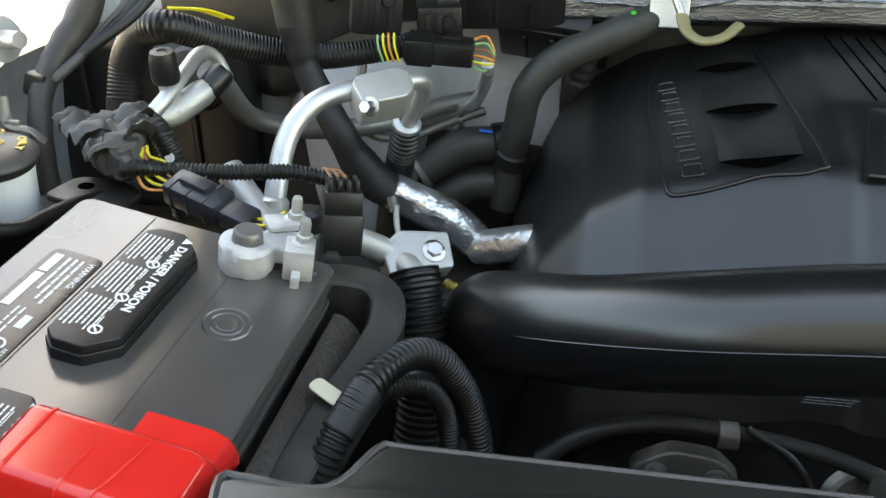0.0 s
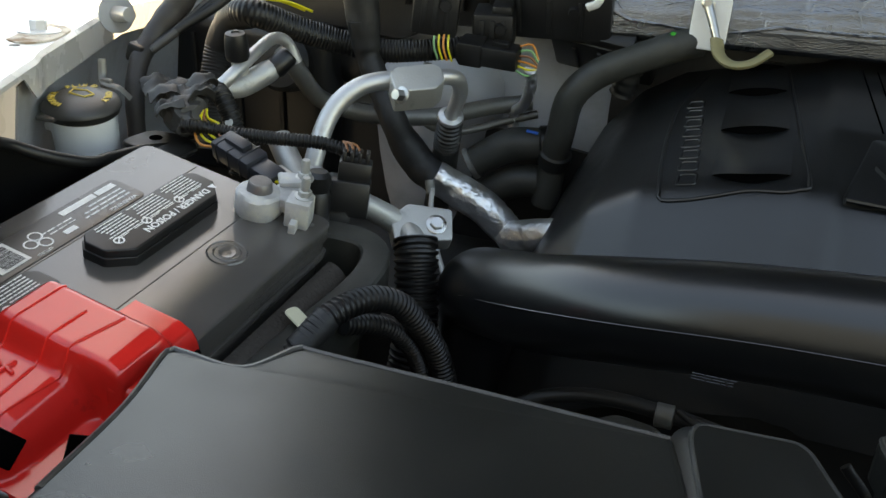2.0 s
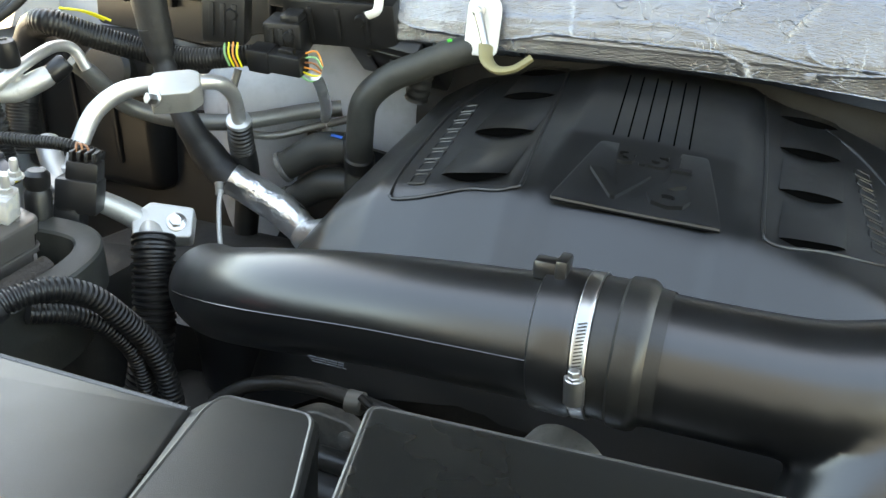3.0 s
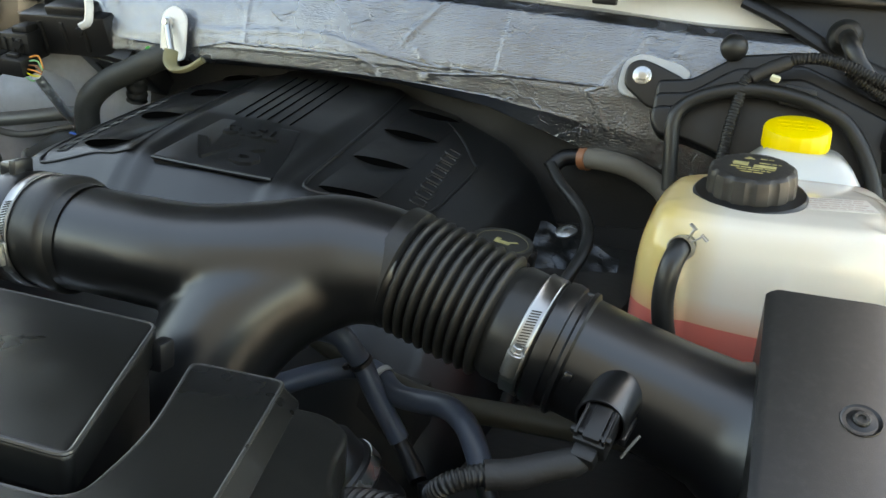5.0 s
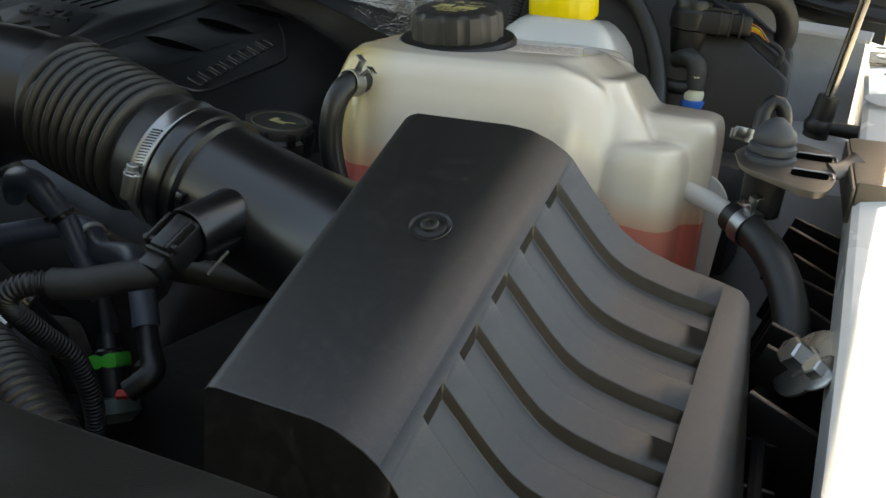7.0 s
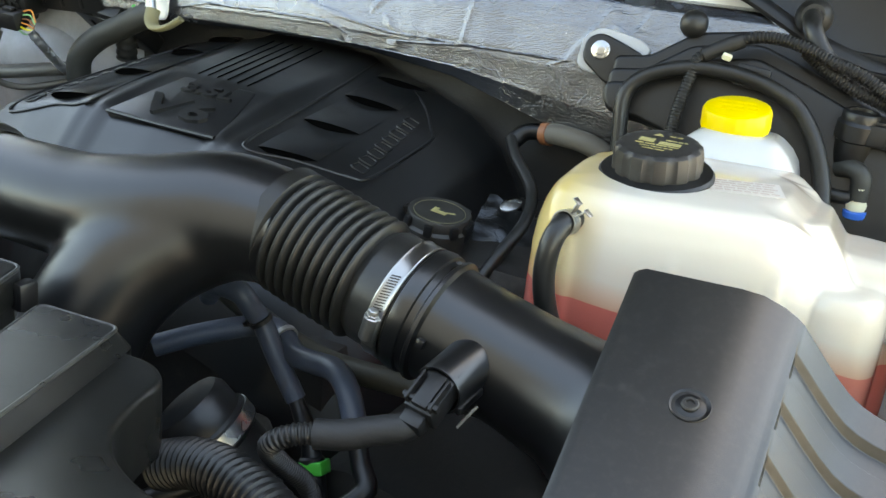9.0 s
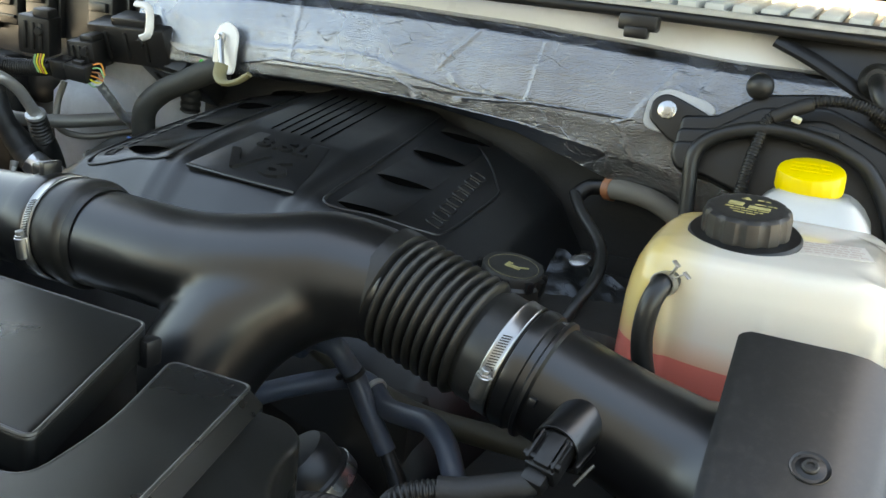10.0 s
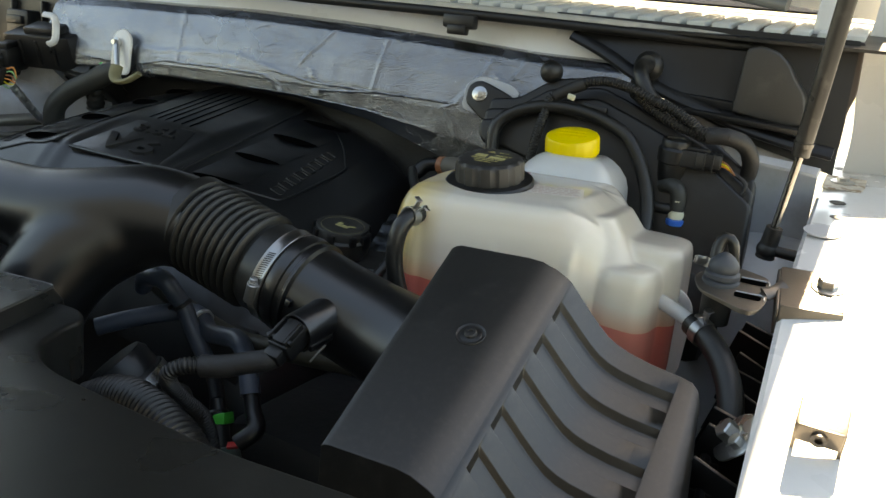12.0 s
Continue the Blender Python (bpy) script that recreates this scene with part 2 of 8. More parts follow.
TUBEFOIL = foil_material("foil_sleeve", (0.90, 0.91, 0.92), 0.30, 45, 0.8, 0.2)
# Foil again, with the shade low beside the engine put into its tint.
SHADFOIL = foil_material("shaded_foil", (0.07, 0.075, 0.08), 0.34, 16, 0.6, 0.3)
TANK = milky_material("aged_tank_plastic_with_glow", (0.88, 0.85, 0.76), (0.86, 0.79, 0.60), clear=0.07, rough=0.14, aged=(0.88, 0.70, 0.30), glow=(0.90, 0.50, 0.30))
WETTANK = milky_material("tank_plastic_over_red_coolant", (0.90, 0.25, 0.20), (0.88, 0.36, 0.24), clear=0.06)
MILK = milky_material("clear_white_bottle_plastic", (0.82, 0.84, 0.85), (0.76, 0.78, 0.80), clear=0.15)
COOLANT = surface("red_coolant", (0.62, 0.045, 0.035), 0.25, bump=0, var=0.1)
# Blue offsets the sun's warmth on the unseen wall that blocks the sky.
BLOCKER = surface("dark_blue_blocker", (0.016, 0.025, 0.036), 0.85, bump=0.4, bscale=40, var=0.25, vscale=1.5)
CONCRETE = surface("worn_asphalt_ground", (0.070, 0.078, 0.088), 0.85, bump=0.6, bscale=60, vscale=0.8, dirt=(0.045, 0.050, 0.055), dscale=3)
LIP = surface("weathered_pale_lip", (0.40, 0.38, 0.33), 0.6, bump=0.2, bscale=300, var=0.2, vscale=30, dirt=(0.20, 0.19, 0.17), dscale=30)
COWL = surface("pale_cowl_plastic", (0.62, 0.62, 0.58), 0.55, bump=0.2, bscale=600, var=0.08, dirt=(0.35, 0.34, 0.31), dscale=20)
GLASS = surface("dark_windscreen", (0.02, 0.022, 0.024), 0.05, bump=0, var=0.02, rvar=0.0)

# ---- shape tools ----
def blended(bm, voxel, iterations):
    """Melts crossing shapes into one smooth skin."""
    me = bpy.data.meshes.new("tmp")
    bm.to_mesh(me)
    bm.free()
    ob = bpy.data.objects.new("tmp", me)
    scene.collection.objects.link(ob)
    rem = ob.modifiers.new("blend", "REMESH")
    rem.mode, rem.voxel_size = "VOXEL", voxel
    smo = ob.modifiers.new("soften", "SMOOTH")
    smo.factor, smo.iterations = 0.5, iterations
    bpy.context.view_layer.update()
    out = bpy.data.meshes.new_from_object(ob.evaluated_get(bpy.context.evaluated_depsgraph_get()))
    t = bmesh.new()
    t.from_mesh(out)
    bpy.data.objects.remove(ob)
    bpy.data.meshes.remove(me), bpy.data.meshes.remove(out)
    return t



BASE = {}


def thing(name, base, label, category, group="", kind=""):
    ob = new(name)
    ob.location, ob.empty_display_size = base, 0.02
    BASE[ob.name] = Vector(base)
    return tagged(ob, label, category, group, kind)


def part(name, bm, material, parent=None, label="", sharp=38, fix=True, kind=""):
    """Links a bmesh, in world places, as one mesh object under a thing or a part."""
    if fix:
        bmesh.ops.recalc_face_normals(bm, faces=bm.faces)
    off = BASE[parent.name] if parent else Vector()
    if parent:
        bm.transform(Matrix.Translation(-off))
    me = bpy.data.meshes.new(name)
    bm.to_mesh(me)
    bm.free()
    me.polygons.foreach_set("use_smooth", [True] * len(me.polygons))
    me.set_sharp_from_angle(angle=radians(sharp))
    me.materials.append(material)
    ob = new(name, me)
    if parent:
        ob.parent = parent
    BASE[ob.name] = off
    return tagged(ob, label, kind=kind)


def solo(name, bm, material, label, category, kind="", group="", sharp=38):
    return tagged(part(name, bm, material, None, "", sharp), label, category, group, kind)


def BM():
    return bmesh.new()


def merge(bm, tmp, m=None):
    if m is not None:
        tmp.transform(m)
    me = bpy.data.meshes.new("tmp")
    tmp.to_mesh(me)
    tmp.free()
    bm.from_mesh(me)
    bpy.data.meshes.remove(me)
    return bm


def axes(origin, z, x=(1, 0, 0)):
    """A frame at origin whose z runs along z and whose x is as near x as can be."""
    z = Vector(z).normalized()
    y = z.cross(Vector(x)).normalized()
    x = y.cross(z)
    m = Matrix((x, y, z)).transposed().to_4x4()
    m.translation = Vector(origin)
    return m


def box(bm, size, m, bevel=0.002, seg=2, taper=None):
    t = BM()
    bmesh.ops.create_cube(t, size=1)
    for v in t.verts:
        v.co = Vector((v.co.x * size[0], v.co.y * size[1], v.co.z * size[2]))
        if taper and v.co.z > 0:
            v.co.x, v.co.y = v.co.x * taper, v.co.y * taper
    if bevel:
        bmesh.ops.bevel(t, geom=t.edges[:], offset=bevel, segments=seg, affect="EDGES", profile=0.5, clamp_overlap=True)
    return merge(bm, t, m if isinstance(m, Matrix) else Matrix.Translation(m))


def lathe(bm, profile, m, n=32, close=True):
    """Turns (radius, height) pairs round the z of m."""
    t, rings = BM(), []
    for r, z in profile:
        if r < 1e-6:
            rings.append([t.verts.new((0, 0, z))])
        else:
            rings.append([t.verts.new((r * math.cos(2 * math.pi * k / n), r * math.sin(2 * math.pi * k / n), z)) for k in range(n)])
    for a, b in zip(rings, rings[1:]):
        for k in range(n):
            q = (k + 1) % n
            if len(a) == 1 and len(b) > 1:
                t.faces.new((a[0], b[k], b[q]))
            elif len(b) == 1 and len(a) > 1:
                t.faces.new((a[k], b[0], a[q]))
            elif len(a) > 1:
                t.faces.new((a[k], b[k], b[q], a[q]))
    return merge(bm, t, m)


def spline(pts, step=0.004):
    """Even steps along a smooth curve through the points."""
    P = [Vector(p) for p in pts]
    if len(P) == 2:
        n = max(2, int((P[1] - P[0]).length / step))
        return [P[0].lerp(P[1], k / n) for k in range(n + 1)]
    P = [P[0] * 2 - P[1], *P, P[-1] * 2 - P[-2]]
    raw = []
    for a, b, c, d in zip(P, P[1:], P[2:], P[3:]):
        for k in range(24):
            t = k / 24
            raw.append(0.5 * (2 * b + (c - a) * t + (2 * a - 5 * b + 4 * c - d) * t * t + (3 * b - a - 3 * c + d) * t**3))
    raw.append(P[-2])
    out, left = [raw[0]], step
    for a, b in zip(raw, raw[1:]):
        seg = (b - a).length
        while seg >= left and seg > 1e-9:
            a = a.lerp(b, left / seg)
            out.append(a)
            seg, left = (b - a).length, step
        left -= seg
    if (out[-1] - raw[-1]).length > step * 0.3:
        out.append(raw[-1])
    return out


def tube(bm, pts, r, n=14, step=0.005, ribs=None, caps=True, wob=0.0, flat=1.0, crumple=0.0):
    """A round tube along the points. r: a radius or one for each point. ribs: (pitch, depth) for a corrugated one."""
    if ribs:
        step = ribs[0] / 4
    path = spline(pts, step)
    radii = r if isinstance(r, (list, tuple)) else [r] * len(pts)
    total = [0.0]
    for a, b in zip(pts, pts[1:]):
        total.append(total[-1] + (Vector(b) - Vector(a)).length)
    t, rings = BM(), []
    tangent = (path[1] - path[0]).normalized()
    side = tangent.orthogonal().normalized()
    for k, p in enumerate(path):
        tan = (path[min(k + 1, len(path) - 1)] - path[max(k - 1, 0)]).normalized()
        side = (side - tan * side.dot(tan)).normalized()
        up = tan.cross(side)
        rad = float(np.interp(k / (len(path) - 1) * total[-1], total, radii))
        if ribs and k % 4 in (2, 3):
            rad -= ribs[1]
        if wob:
            rad *= 1 + wob * noise.noise(p * 60)
        rings.append([t.verts.new(p + rad * (math.cos(2 * math.pi * j / n) * side + flat * math.sin(2 * math.pi * j / n) * up)) for j in range(n)])
    for a, b in zip(rings, rings[1:]):
        for j in range(n):
            q = (j + 1) % n
            t.faces.new((a[j], a[q], b[q], b[j]))
    if crumple:
        for v in t.verts:
            v.co += crumple * (noise.noise_vector(v.co * 110) + 0.6 * noise.noise_vector(v.co * 260))
    if caps:
        t.faces.new(rings[0][::-1]), t.faces.new(rings[-1])
    return merge(bm, t)


def rounded(poly, r, n=5):
    """The outline with its corners rounded; r is one radius or one for each corner."""
    P, out = [Vector(p).to_2d() for p in poly], []
    R = r if isinstance(r, (list, tuple)) else [r] * len(P)
    for k, p in enumerate(P):
        a, b = P[k - 1] - p, P[(k + 1) % len(P)] - p
        d = min(R[k], a.length * 0.48, b.length * 0.48)
        if d < 1e-6:
            out.append(p)
            continue
        s, e = p + a.normalized() * d, p + b.normalized() * d
        for j in range(n + 1):
            u = j / n
            out.append(s * (1 - u) ** 2 + p * 2 * u * (1 - u) + e * u * u)
    return out


def inset(poly, d):
    """The outline moved inwards by d (counter-clockwise outlines)."""
    out, n = [], len(poly)
    for k, p in enumerate(poly):
        a, b = p - poly[k - 1], poly[(k + 1) % n] - p
        na, nb = Vector((-a.y, a.x)).normalized() if a.length > 1e-9 else None, Vector((-b.y, b.x)).normalized() if b.length > 1e-9 else None
        na, nb = na or nb, nb or na
        m = (na + nb)
        m = m.normalized() if m.length > 1e-6 else na
        out.append(p + m * d / max(0.5, m.dot(na)))
    return out


def ccw(poly):
    area = sum(a.x * b.y - b.x * a.y for a, b in zip(poly, poly[1:] + poly[:1]))
    return poly if area > 0 else poly[::-1]


def stack(bm, outlines, m=None, height=None):
    """Lofts equal outlines given as (outline, z), closed at both ends. height(x, y) is added to z."""
    t, rings = BM(), []
    for poly, z in outlines:
        rings.append([t.verts.new((p.x, p.y, z + (height(p.x, p.y) if height else 0))) for p in poly])
    for a, b in zip(rings, rings[1:]):
        for j in range(len(a)):
            q = (j + 1) % len(a)
            t.faces.new((a[j], a[q], b[q], b[j]))
    t.faces.new(rings[0][::-1]), t.faces.new(rings[-1])
    return merge(bm, t, m)


def slab(bm, poly, z0, z1, corner=0.006, edge=0.003, m=None, height=None, n=5, both=False):
    """A plate with rounded corners and a rounded upper rim."""
    o = ccw(rounded(poly, corner, n))
    rows = [(inset(o, edge), z0), (o, z0 + edge)] if both else [(o, z0)]
    for k in range(5):
        a = math.pi / 2 * k / 4
        rows.append((inset(o, edge * (1 - math.cos(a))), z1 - edge + edge * math.sin(a)))
    return stack(bm, rows, m, height)


def sheet(bm, nx, ny, place, thick=0.0):
    """A grid whose points are place(u, v), u and v from 0 to 1; with thickness if asked for."""
    t = BM()
    g = [[t.verts.new(place(i / nx, j / ny)) for j in range(ny + 1)] for i in range(nx + 1)]
    for i in range(nx):
        for j in range(ny):
            t.faces.new((g[i][j], g[i + 1][j], g[i + 1][j + 1], g[i][j + 1]))
    if thick:
        bmesh.ops.recalc_face_normals(t, faces=t.faces)
        bmesh.ops.solidify(t, geom=t.faces[:], thickness=thick)
    return merge(bm, t)


def lettering(text, size, m, depth=0.0004, spacing=1.0, bold=0.0):
    """Raised letters of the built-in font, as a bmesh: x along the line, y up the letters, z out of the surface."""
    cu = bpy.data.curves.new("letters", "FONT")
    cu.body, cu.size, cu.extrude, cu.space_character, cu.offset = text, size, depth, spacing, bold
    cu.resolution_u = 2
    ob = bpy.data.objects.new("letters", cu)
    scene.collection.objects.link(ob)
    bpy.context.view_layer.update()
    me = bpy.data.meshes.new_from_object(ob.evaluated_get(bpy.context.evaluated_depsgraph_get()))
    t = BM()
    t.from_mesh(me)
    bpy.data.objects.remove(ob)
    bpy.data.curves.remove(cu)
    bpy.data.meshes.remove(me)
    t.transform(m)
    return t


def bars(bm, m, lines, size, rng, depth=0.0004, gap=0.55):
    """Plain bars in the place of small print. lines: (x, y, length) in the frame m."""
    for x, y, length in lines:
        at = x
        while at < x + length - size:
            w = size * rng.uniform(1.2, 4.2)
            w = min(w, x + length - at)
            box(bm, (w, size * 0.62, depth), m @ Matrix.Translation((at + w / 2, y, depth / 2)), 0)
            at += w + size * gap
    return bm


def hexbolt(bm, m, r=0.006, h=0.005, washer=0.0):
    if washer:
        lathe(bm, [(0, 0), (washer, 0), (washer, 0.0012), (washer * 0.9, 0.0018), (0, 0.0018)], m, 24)
    lathe(bm, [(0, 0), (r * 1.25, 0), (r * 1.25, 0.0016), (r, 0.002), (r, h * 0.9), (r * 0.85, h), (0, h)], m, 6)
    return bm

# ---- setting: ground, body panels, bulkhead ----
def flat_grid(x0, x1, y0, y1, z, nx=4, ny=4):
    return lambda u, v: Vector((x0 + (x1 - x0) * u, y0 + (y1 - y0) * v, z))


def ramp(v, *pairs):
    return float(np.interp(v, [p[0] for p in pairs], [p[1] for p in pairs]))


solo("ground", sheet(BM(), 8, 8, flat_grid(-60, 60, -60, 60, 0.0)), CONCRETE, "worn grey asphalt ground under the car", "ground", "structure")

# Out of view; added to keep low sky out of the bay's reflections.
solo("sky_blocker", sheet(BM(), 8, 2, lambda u, v: Vector((-1.6 + 5.0 * u, -3.8, 5.0 * v)), 0.2), BLOCKER, "unseen dark wall added in front of the car to block sky", "wall", "structure")
# white wing panels: a rolled inner edge, a top flange and the side falling away outside
def left_edge(y):
    return ramp(y, (-0.6, 0.10), (0.0, -0.09), (0.234, -0.202), (0.36, -0.281), (0.55, -0.38), (0.575, -0.398), (0.84, -0.53), (1.3, -0.62))


def left_wing(u, v):
    y = -0.6 + 2.0 * v
    e = left_edge(y)
    drop = ramp(y, (-0.6, 0.006), (0.335, 0.006), (0.348, 0.020), (0.385, 0.026), (0.402, 0.012), (0.45, 0.008), (0.515, 0.008), (0.540, 0.032), (1.4, 0.04))
    prof = [(0.0, -drop), (0.0, -0.004), (-0.004, 0.0), (-0.045, 0.001), (-0.058, 0.004), (-0.070, 0.017), (-0.10, 0.022), (-0.15, 0.026), (-0.20, 0.026), (-0.29, 0.01), (-0.34, -0.06), (-0.36, -0.5), (-0.36, -1.0)]
    k = u * (len(prof) - 1)
    a, b = prof[int(min(k, len(prof) - 2))], prof[int(min(k, len(prof) - 2)) + 1]
    f = k - int(min(k, len(prof) - 2))
    return Vector((e + a[0] + (b[0] - a[0]) * f, y, 1.488 + 0.012 * max(0, y - 0.4) + a[1] + (b[1] - a[1]) * f))


left = thing("wing_panel_left", (-0.5, 0.4, 1.45), "white painted wing panel with a bolted inner flange and rust marks", "wing panel", kind="structure")
part("panel", sheet(BM(), 48, 240, left_wing, 0.0015), WHITE, left)
bm = BM()
slab(bm, [(-0.50, 0.60), (-0.43, 0.585), (-0.425, 0.62), (-0.455, 0.68), (-0.50, 0.69)], 1.4895, 1.4925, 0.015, 0.001)
part("rust_stain", bm, RUST, left, "brown rust bleed round the bolt")
bm = hexbolt(BM(), axes((-0.465, 0.642, 1.4925), (0, 0, 1)), 0.0085, 0.012, 0.021)
part("bolt", bm, WHITE, left, "white-painted flange bolt")
# Dark discs lie on the flange in place of the holes' inner shade.
for x, y in ((-0.232, 0.255), (-0.415, 0.60)):
    part("hole", lathe(BM(), [(0, 0), (0.005, 0), (0.005, 0.0006), (0, 0.0006)], axes((x - 0.02, y - 0.02, 1.4905), (0, 0, 1)), 16), DARK, left, "dark disc for the shade in a drilled hole")


def right_top(y):
    return ramp(y, (-0.6, 1.02), (0.3, 1.235), (0.523, 1.332), (0.595, 1.367), (0.667, 1.391), (0.743, 1.419), (0.929, 1.457), (1.3, 1.487), (1.5, 1.495)) + 0.0022


def right_wing(u, v):
    y = -0.6 + 2.1 * v
    e = ramp(y, (-0.6, 1.30), (0.3, 1.27), (0.523, 1.265), (0.667, 1.259), (0.743, 1.256), (0.929, 1.253), (1.5, 1.245))
    zz = right_top(y) - 0.0022
    prof = [(0.0, -0.05), (0.0, -0.004), (0.004, 0.0), (0.05, 0.004), (0.10, 0.010), (0.14, 0.016), (0.17, 0.018), (0.24, 0.016), (0.32, 0.0), (0.37, -0.06), (0.39, -0.4), (0.39, -1.0)]
    k = u * (len(prof) - 1)
    i = int(min(k, len(prof) - 2))
    a, b, f = prof[i], prof[i + 1], k - i
    return Vector((e + a[0] + (b[0] - a[0]) * f, y, zz + a[1] + (b[1] - a[1]) * f))


right = thing("wing_panel_right", (1.4, 0.4, 1.45), "white painted wing panel in bright daylight, with clips and bolts", "wing panel", kind="structure")
part("panel", sheet(BM(), 44, 60, right_wing, 0.0015), WHITE, right)
part("bolt", hexbolt(BM(), axes((1.275, 1.230, right_top(1.23) + 0.003), (0, -0.1, 1)), 0.008, 0.007, 0.016), STEEL, right)
bm = BM()
box(bm, (0.052, 0.085, 0.001), axes((1.278, 1.225, right_top(1.225) + 0.0022), (0, -0.1, 1)), 0)
part("rust_stain", bm, RUST, right, "light brown rust patch round the bolt")
# Holes are dark discs; their colour stands for the shade inside.
for x, y, r in ((1.266, 1.346, 0.009), (1.277, 1.098, 0.010), (1.280, 1.019, 0.007)):
    part("hole", lathe(BM(), [(0, 0), (r, 0), (r, 0.0006), (0, 0.0006)], axes((x, y, right_top(y) + 0.002), (0, -0.12, 1)), 16), DARK, right, "dark disc for the shade in a drilled hole")
bm = BM()
CLIP = axes((1.309, 0.580, right_top(0.58) + 0.010), (0.05, -0.42, 1))
box(bm, (0.034, 0.030, 0.003), CLIP @ Matrix.Translation((0, 0.004, 0.016)), 0.001)
for side in (-1, 1):
    box(bm, (0.003, 0.030, 0.026), CLIP @ Matrix.Translation((0.016 * side, 0.004, 0.004)), 0.001)
box(bm, (0.032, 0.003, 0.016), CLIP @ Matrix.Translation((0, -0.011, 0.010)), 0.001)
lathe(bm, [(0.003, 0.0), (0.006, 0.0), (0.006, 0.004), (0.003, 0.004)], CLIP @ pose(0.0, -0.012, 0.010, 90, 0, 0), 16)
part("clip", bm, BRACKET, right, "brown metal spring clip")
# Flat disc whose darker white paints the shade of a flange notch.
part("notch_shade", lathe(BM(), [(0, 0), (0.020, 0), (0.020, 0.0006), (0, 0.0006)], axes((1.272, 0.940, right_top(0.94) + 0.0022), (0, -0.18, 1)), 28), SHADEWHITE, right, "flat darker disc drawn for the shade of a notch")

# inner aprons, front cross panel, bulkhead
solo("front_liner_left", sheet(BM(), 20, 12, lambda u, v: Vector((left_edge(-0.6 + 1.12 * u) - 0.075 - 0.05 * math.sin(v * 3), -0.6 + 1.12 * u, 1.480 - 0.75 * v)), 0.002), PLASTIC, "black plastic liner under the front of the wing", "inner wing", "structure")
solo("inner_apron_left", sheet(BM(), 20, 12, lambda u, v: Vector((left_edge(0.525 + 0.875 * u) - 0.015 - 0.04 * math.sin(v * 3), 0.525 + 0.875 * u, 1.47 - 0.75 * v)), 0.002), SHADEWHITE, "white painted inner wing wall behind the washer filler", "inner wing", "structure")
# Black sheet added in place of the shade low on the inner wing.
solo("lower_apron_left", sheet(BM(), 20, 6, lambda u, v: Vector((left_edge(-0.6 + 2.0 * u) - 0.10, -0.6 + 2.0 * u, 1.33 - 0.02 * math.sin(5 * u) - 0.6 * v)), 0.002), PLASTIC, "black sheet added to keep the lower inner wing dark", "inner wing", "structure")
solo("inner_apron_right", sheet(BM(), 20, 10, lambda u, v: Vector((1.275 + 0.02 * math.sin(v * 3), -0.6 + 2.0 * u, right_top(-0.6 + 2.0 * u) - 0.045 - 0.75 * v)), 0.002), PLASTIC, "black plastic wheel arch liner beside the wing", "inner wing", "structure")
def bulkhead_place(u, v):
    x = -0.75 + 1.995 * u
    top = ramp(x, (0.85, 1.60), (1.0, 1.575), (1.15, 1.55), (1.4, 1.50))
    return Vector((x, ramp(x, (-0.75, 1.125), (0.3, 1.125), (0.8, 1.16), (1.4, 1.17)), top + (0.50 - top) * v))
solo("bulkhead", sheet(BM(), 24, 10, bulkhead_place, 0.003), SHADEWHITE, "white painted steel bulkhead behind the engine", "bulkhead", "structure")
solo("front_panel", sheet(BM(), 8, 4, lambda u, v: Vector((-0.6 + 2.1 * u, -0.32, 1.30 - 1.2 * v)), 0.02), PLASTIC, "black radiator support at the front of the bay", "front panel", "structure")
solo("bay_floor", sheet(BM(), 8, 8, flat_grid(-0.75, 1.45, -0.32, 1.15, 0.55), 0.01), DARK, "dark underside of the engine bay", "bay floor", "structure")

# Black sheet in front of the white bulkhead, put there for its shade.
solo("dark_backing", sheet(BM(), 60, 30, lambda u, v: Vector((0.03 + 1.09 * u, 1.113 + 0.03 * u + 0.006 * noise.noise(Vector((u * 14, v * 9, 0))), ramp(u, (0.7, 1.50), (0.78, 1.57), (0.88, 1.555), (1, 1.49)) - 0.42 * v))), TAPE, "black sheet added to keep the bulkhead dark behind the engine", "insulation", "structure", sharp=60)
# strut tower: a rounded white pressing between the hoses
bm = BM()
lathe(bm, [(0.0, 0.0), (0.05, -0.002), (0.085, -0.012), (0.105, -0.035), (0.112, -0.08), (0.115, -0.4)], axes((-0.215, 1.15, 1.455), (0.05, -0.2, 1)), 40)
# A second black sheet, added so the lower bulkhead stays dark.
solo("lower_dark_backing", sheet(BM(), 30, 6, lambda u, v: Vector((-0.62 + 1.85 * u, ramp(u, (0, 1.10), (0.5, 1.11), (0.8, 1.13), (1, 1.13)) + 0.006 * math.sin(u * 31), 1.335 - 0.5 * v + 0.02 * math.sin(u * 9))), 0.01), TAPE, "black sheet added to keep the lower bulkhead dark", "insulation", "structure")
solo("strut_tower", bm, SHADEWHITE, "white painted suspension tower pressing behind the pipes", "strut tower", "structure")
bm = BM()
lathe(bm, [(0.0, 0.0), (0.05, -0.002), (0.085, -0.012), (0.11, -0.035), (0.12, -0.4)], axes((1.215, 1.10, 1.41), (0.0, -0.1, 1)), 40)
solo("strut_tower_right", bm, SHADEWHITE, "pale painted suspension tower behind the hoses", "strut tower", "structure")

# Added black box; it covers the light wall where the bulkhead lies in shade.
heater = thing("shade_box", (-0.47, 1.06, 1.36), "black box added for the shade on the bulkhead behind the harness", "heater box")
part("case", box(BM(), (0.27, 0.07, 0.24), axes((-0.485, 1.075, 1.345), (0.0, -0.12, 1)), 0.022, 3), PLASTIC, heater)
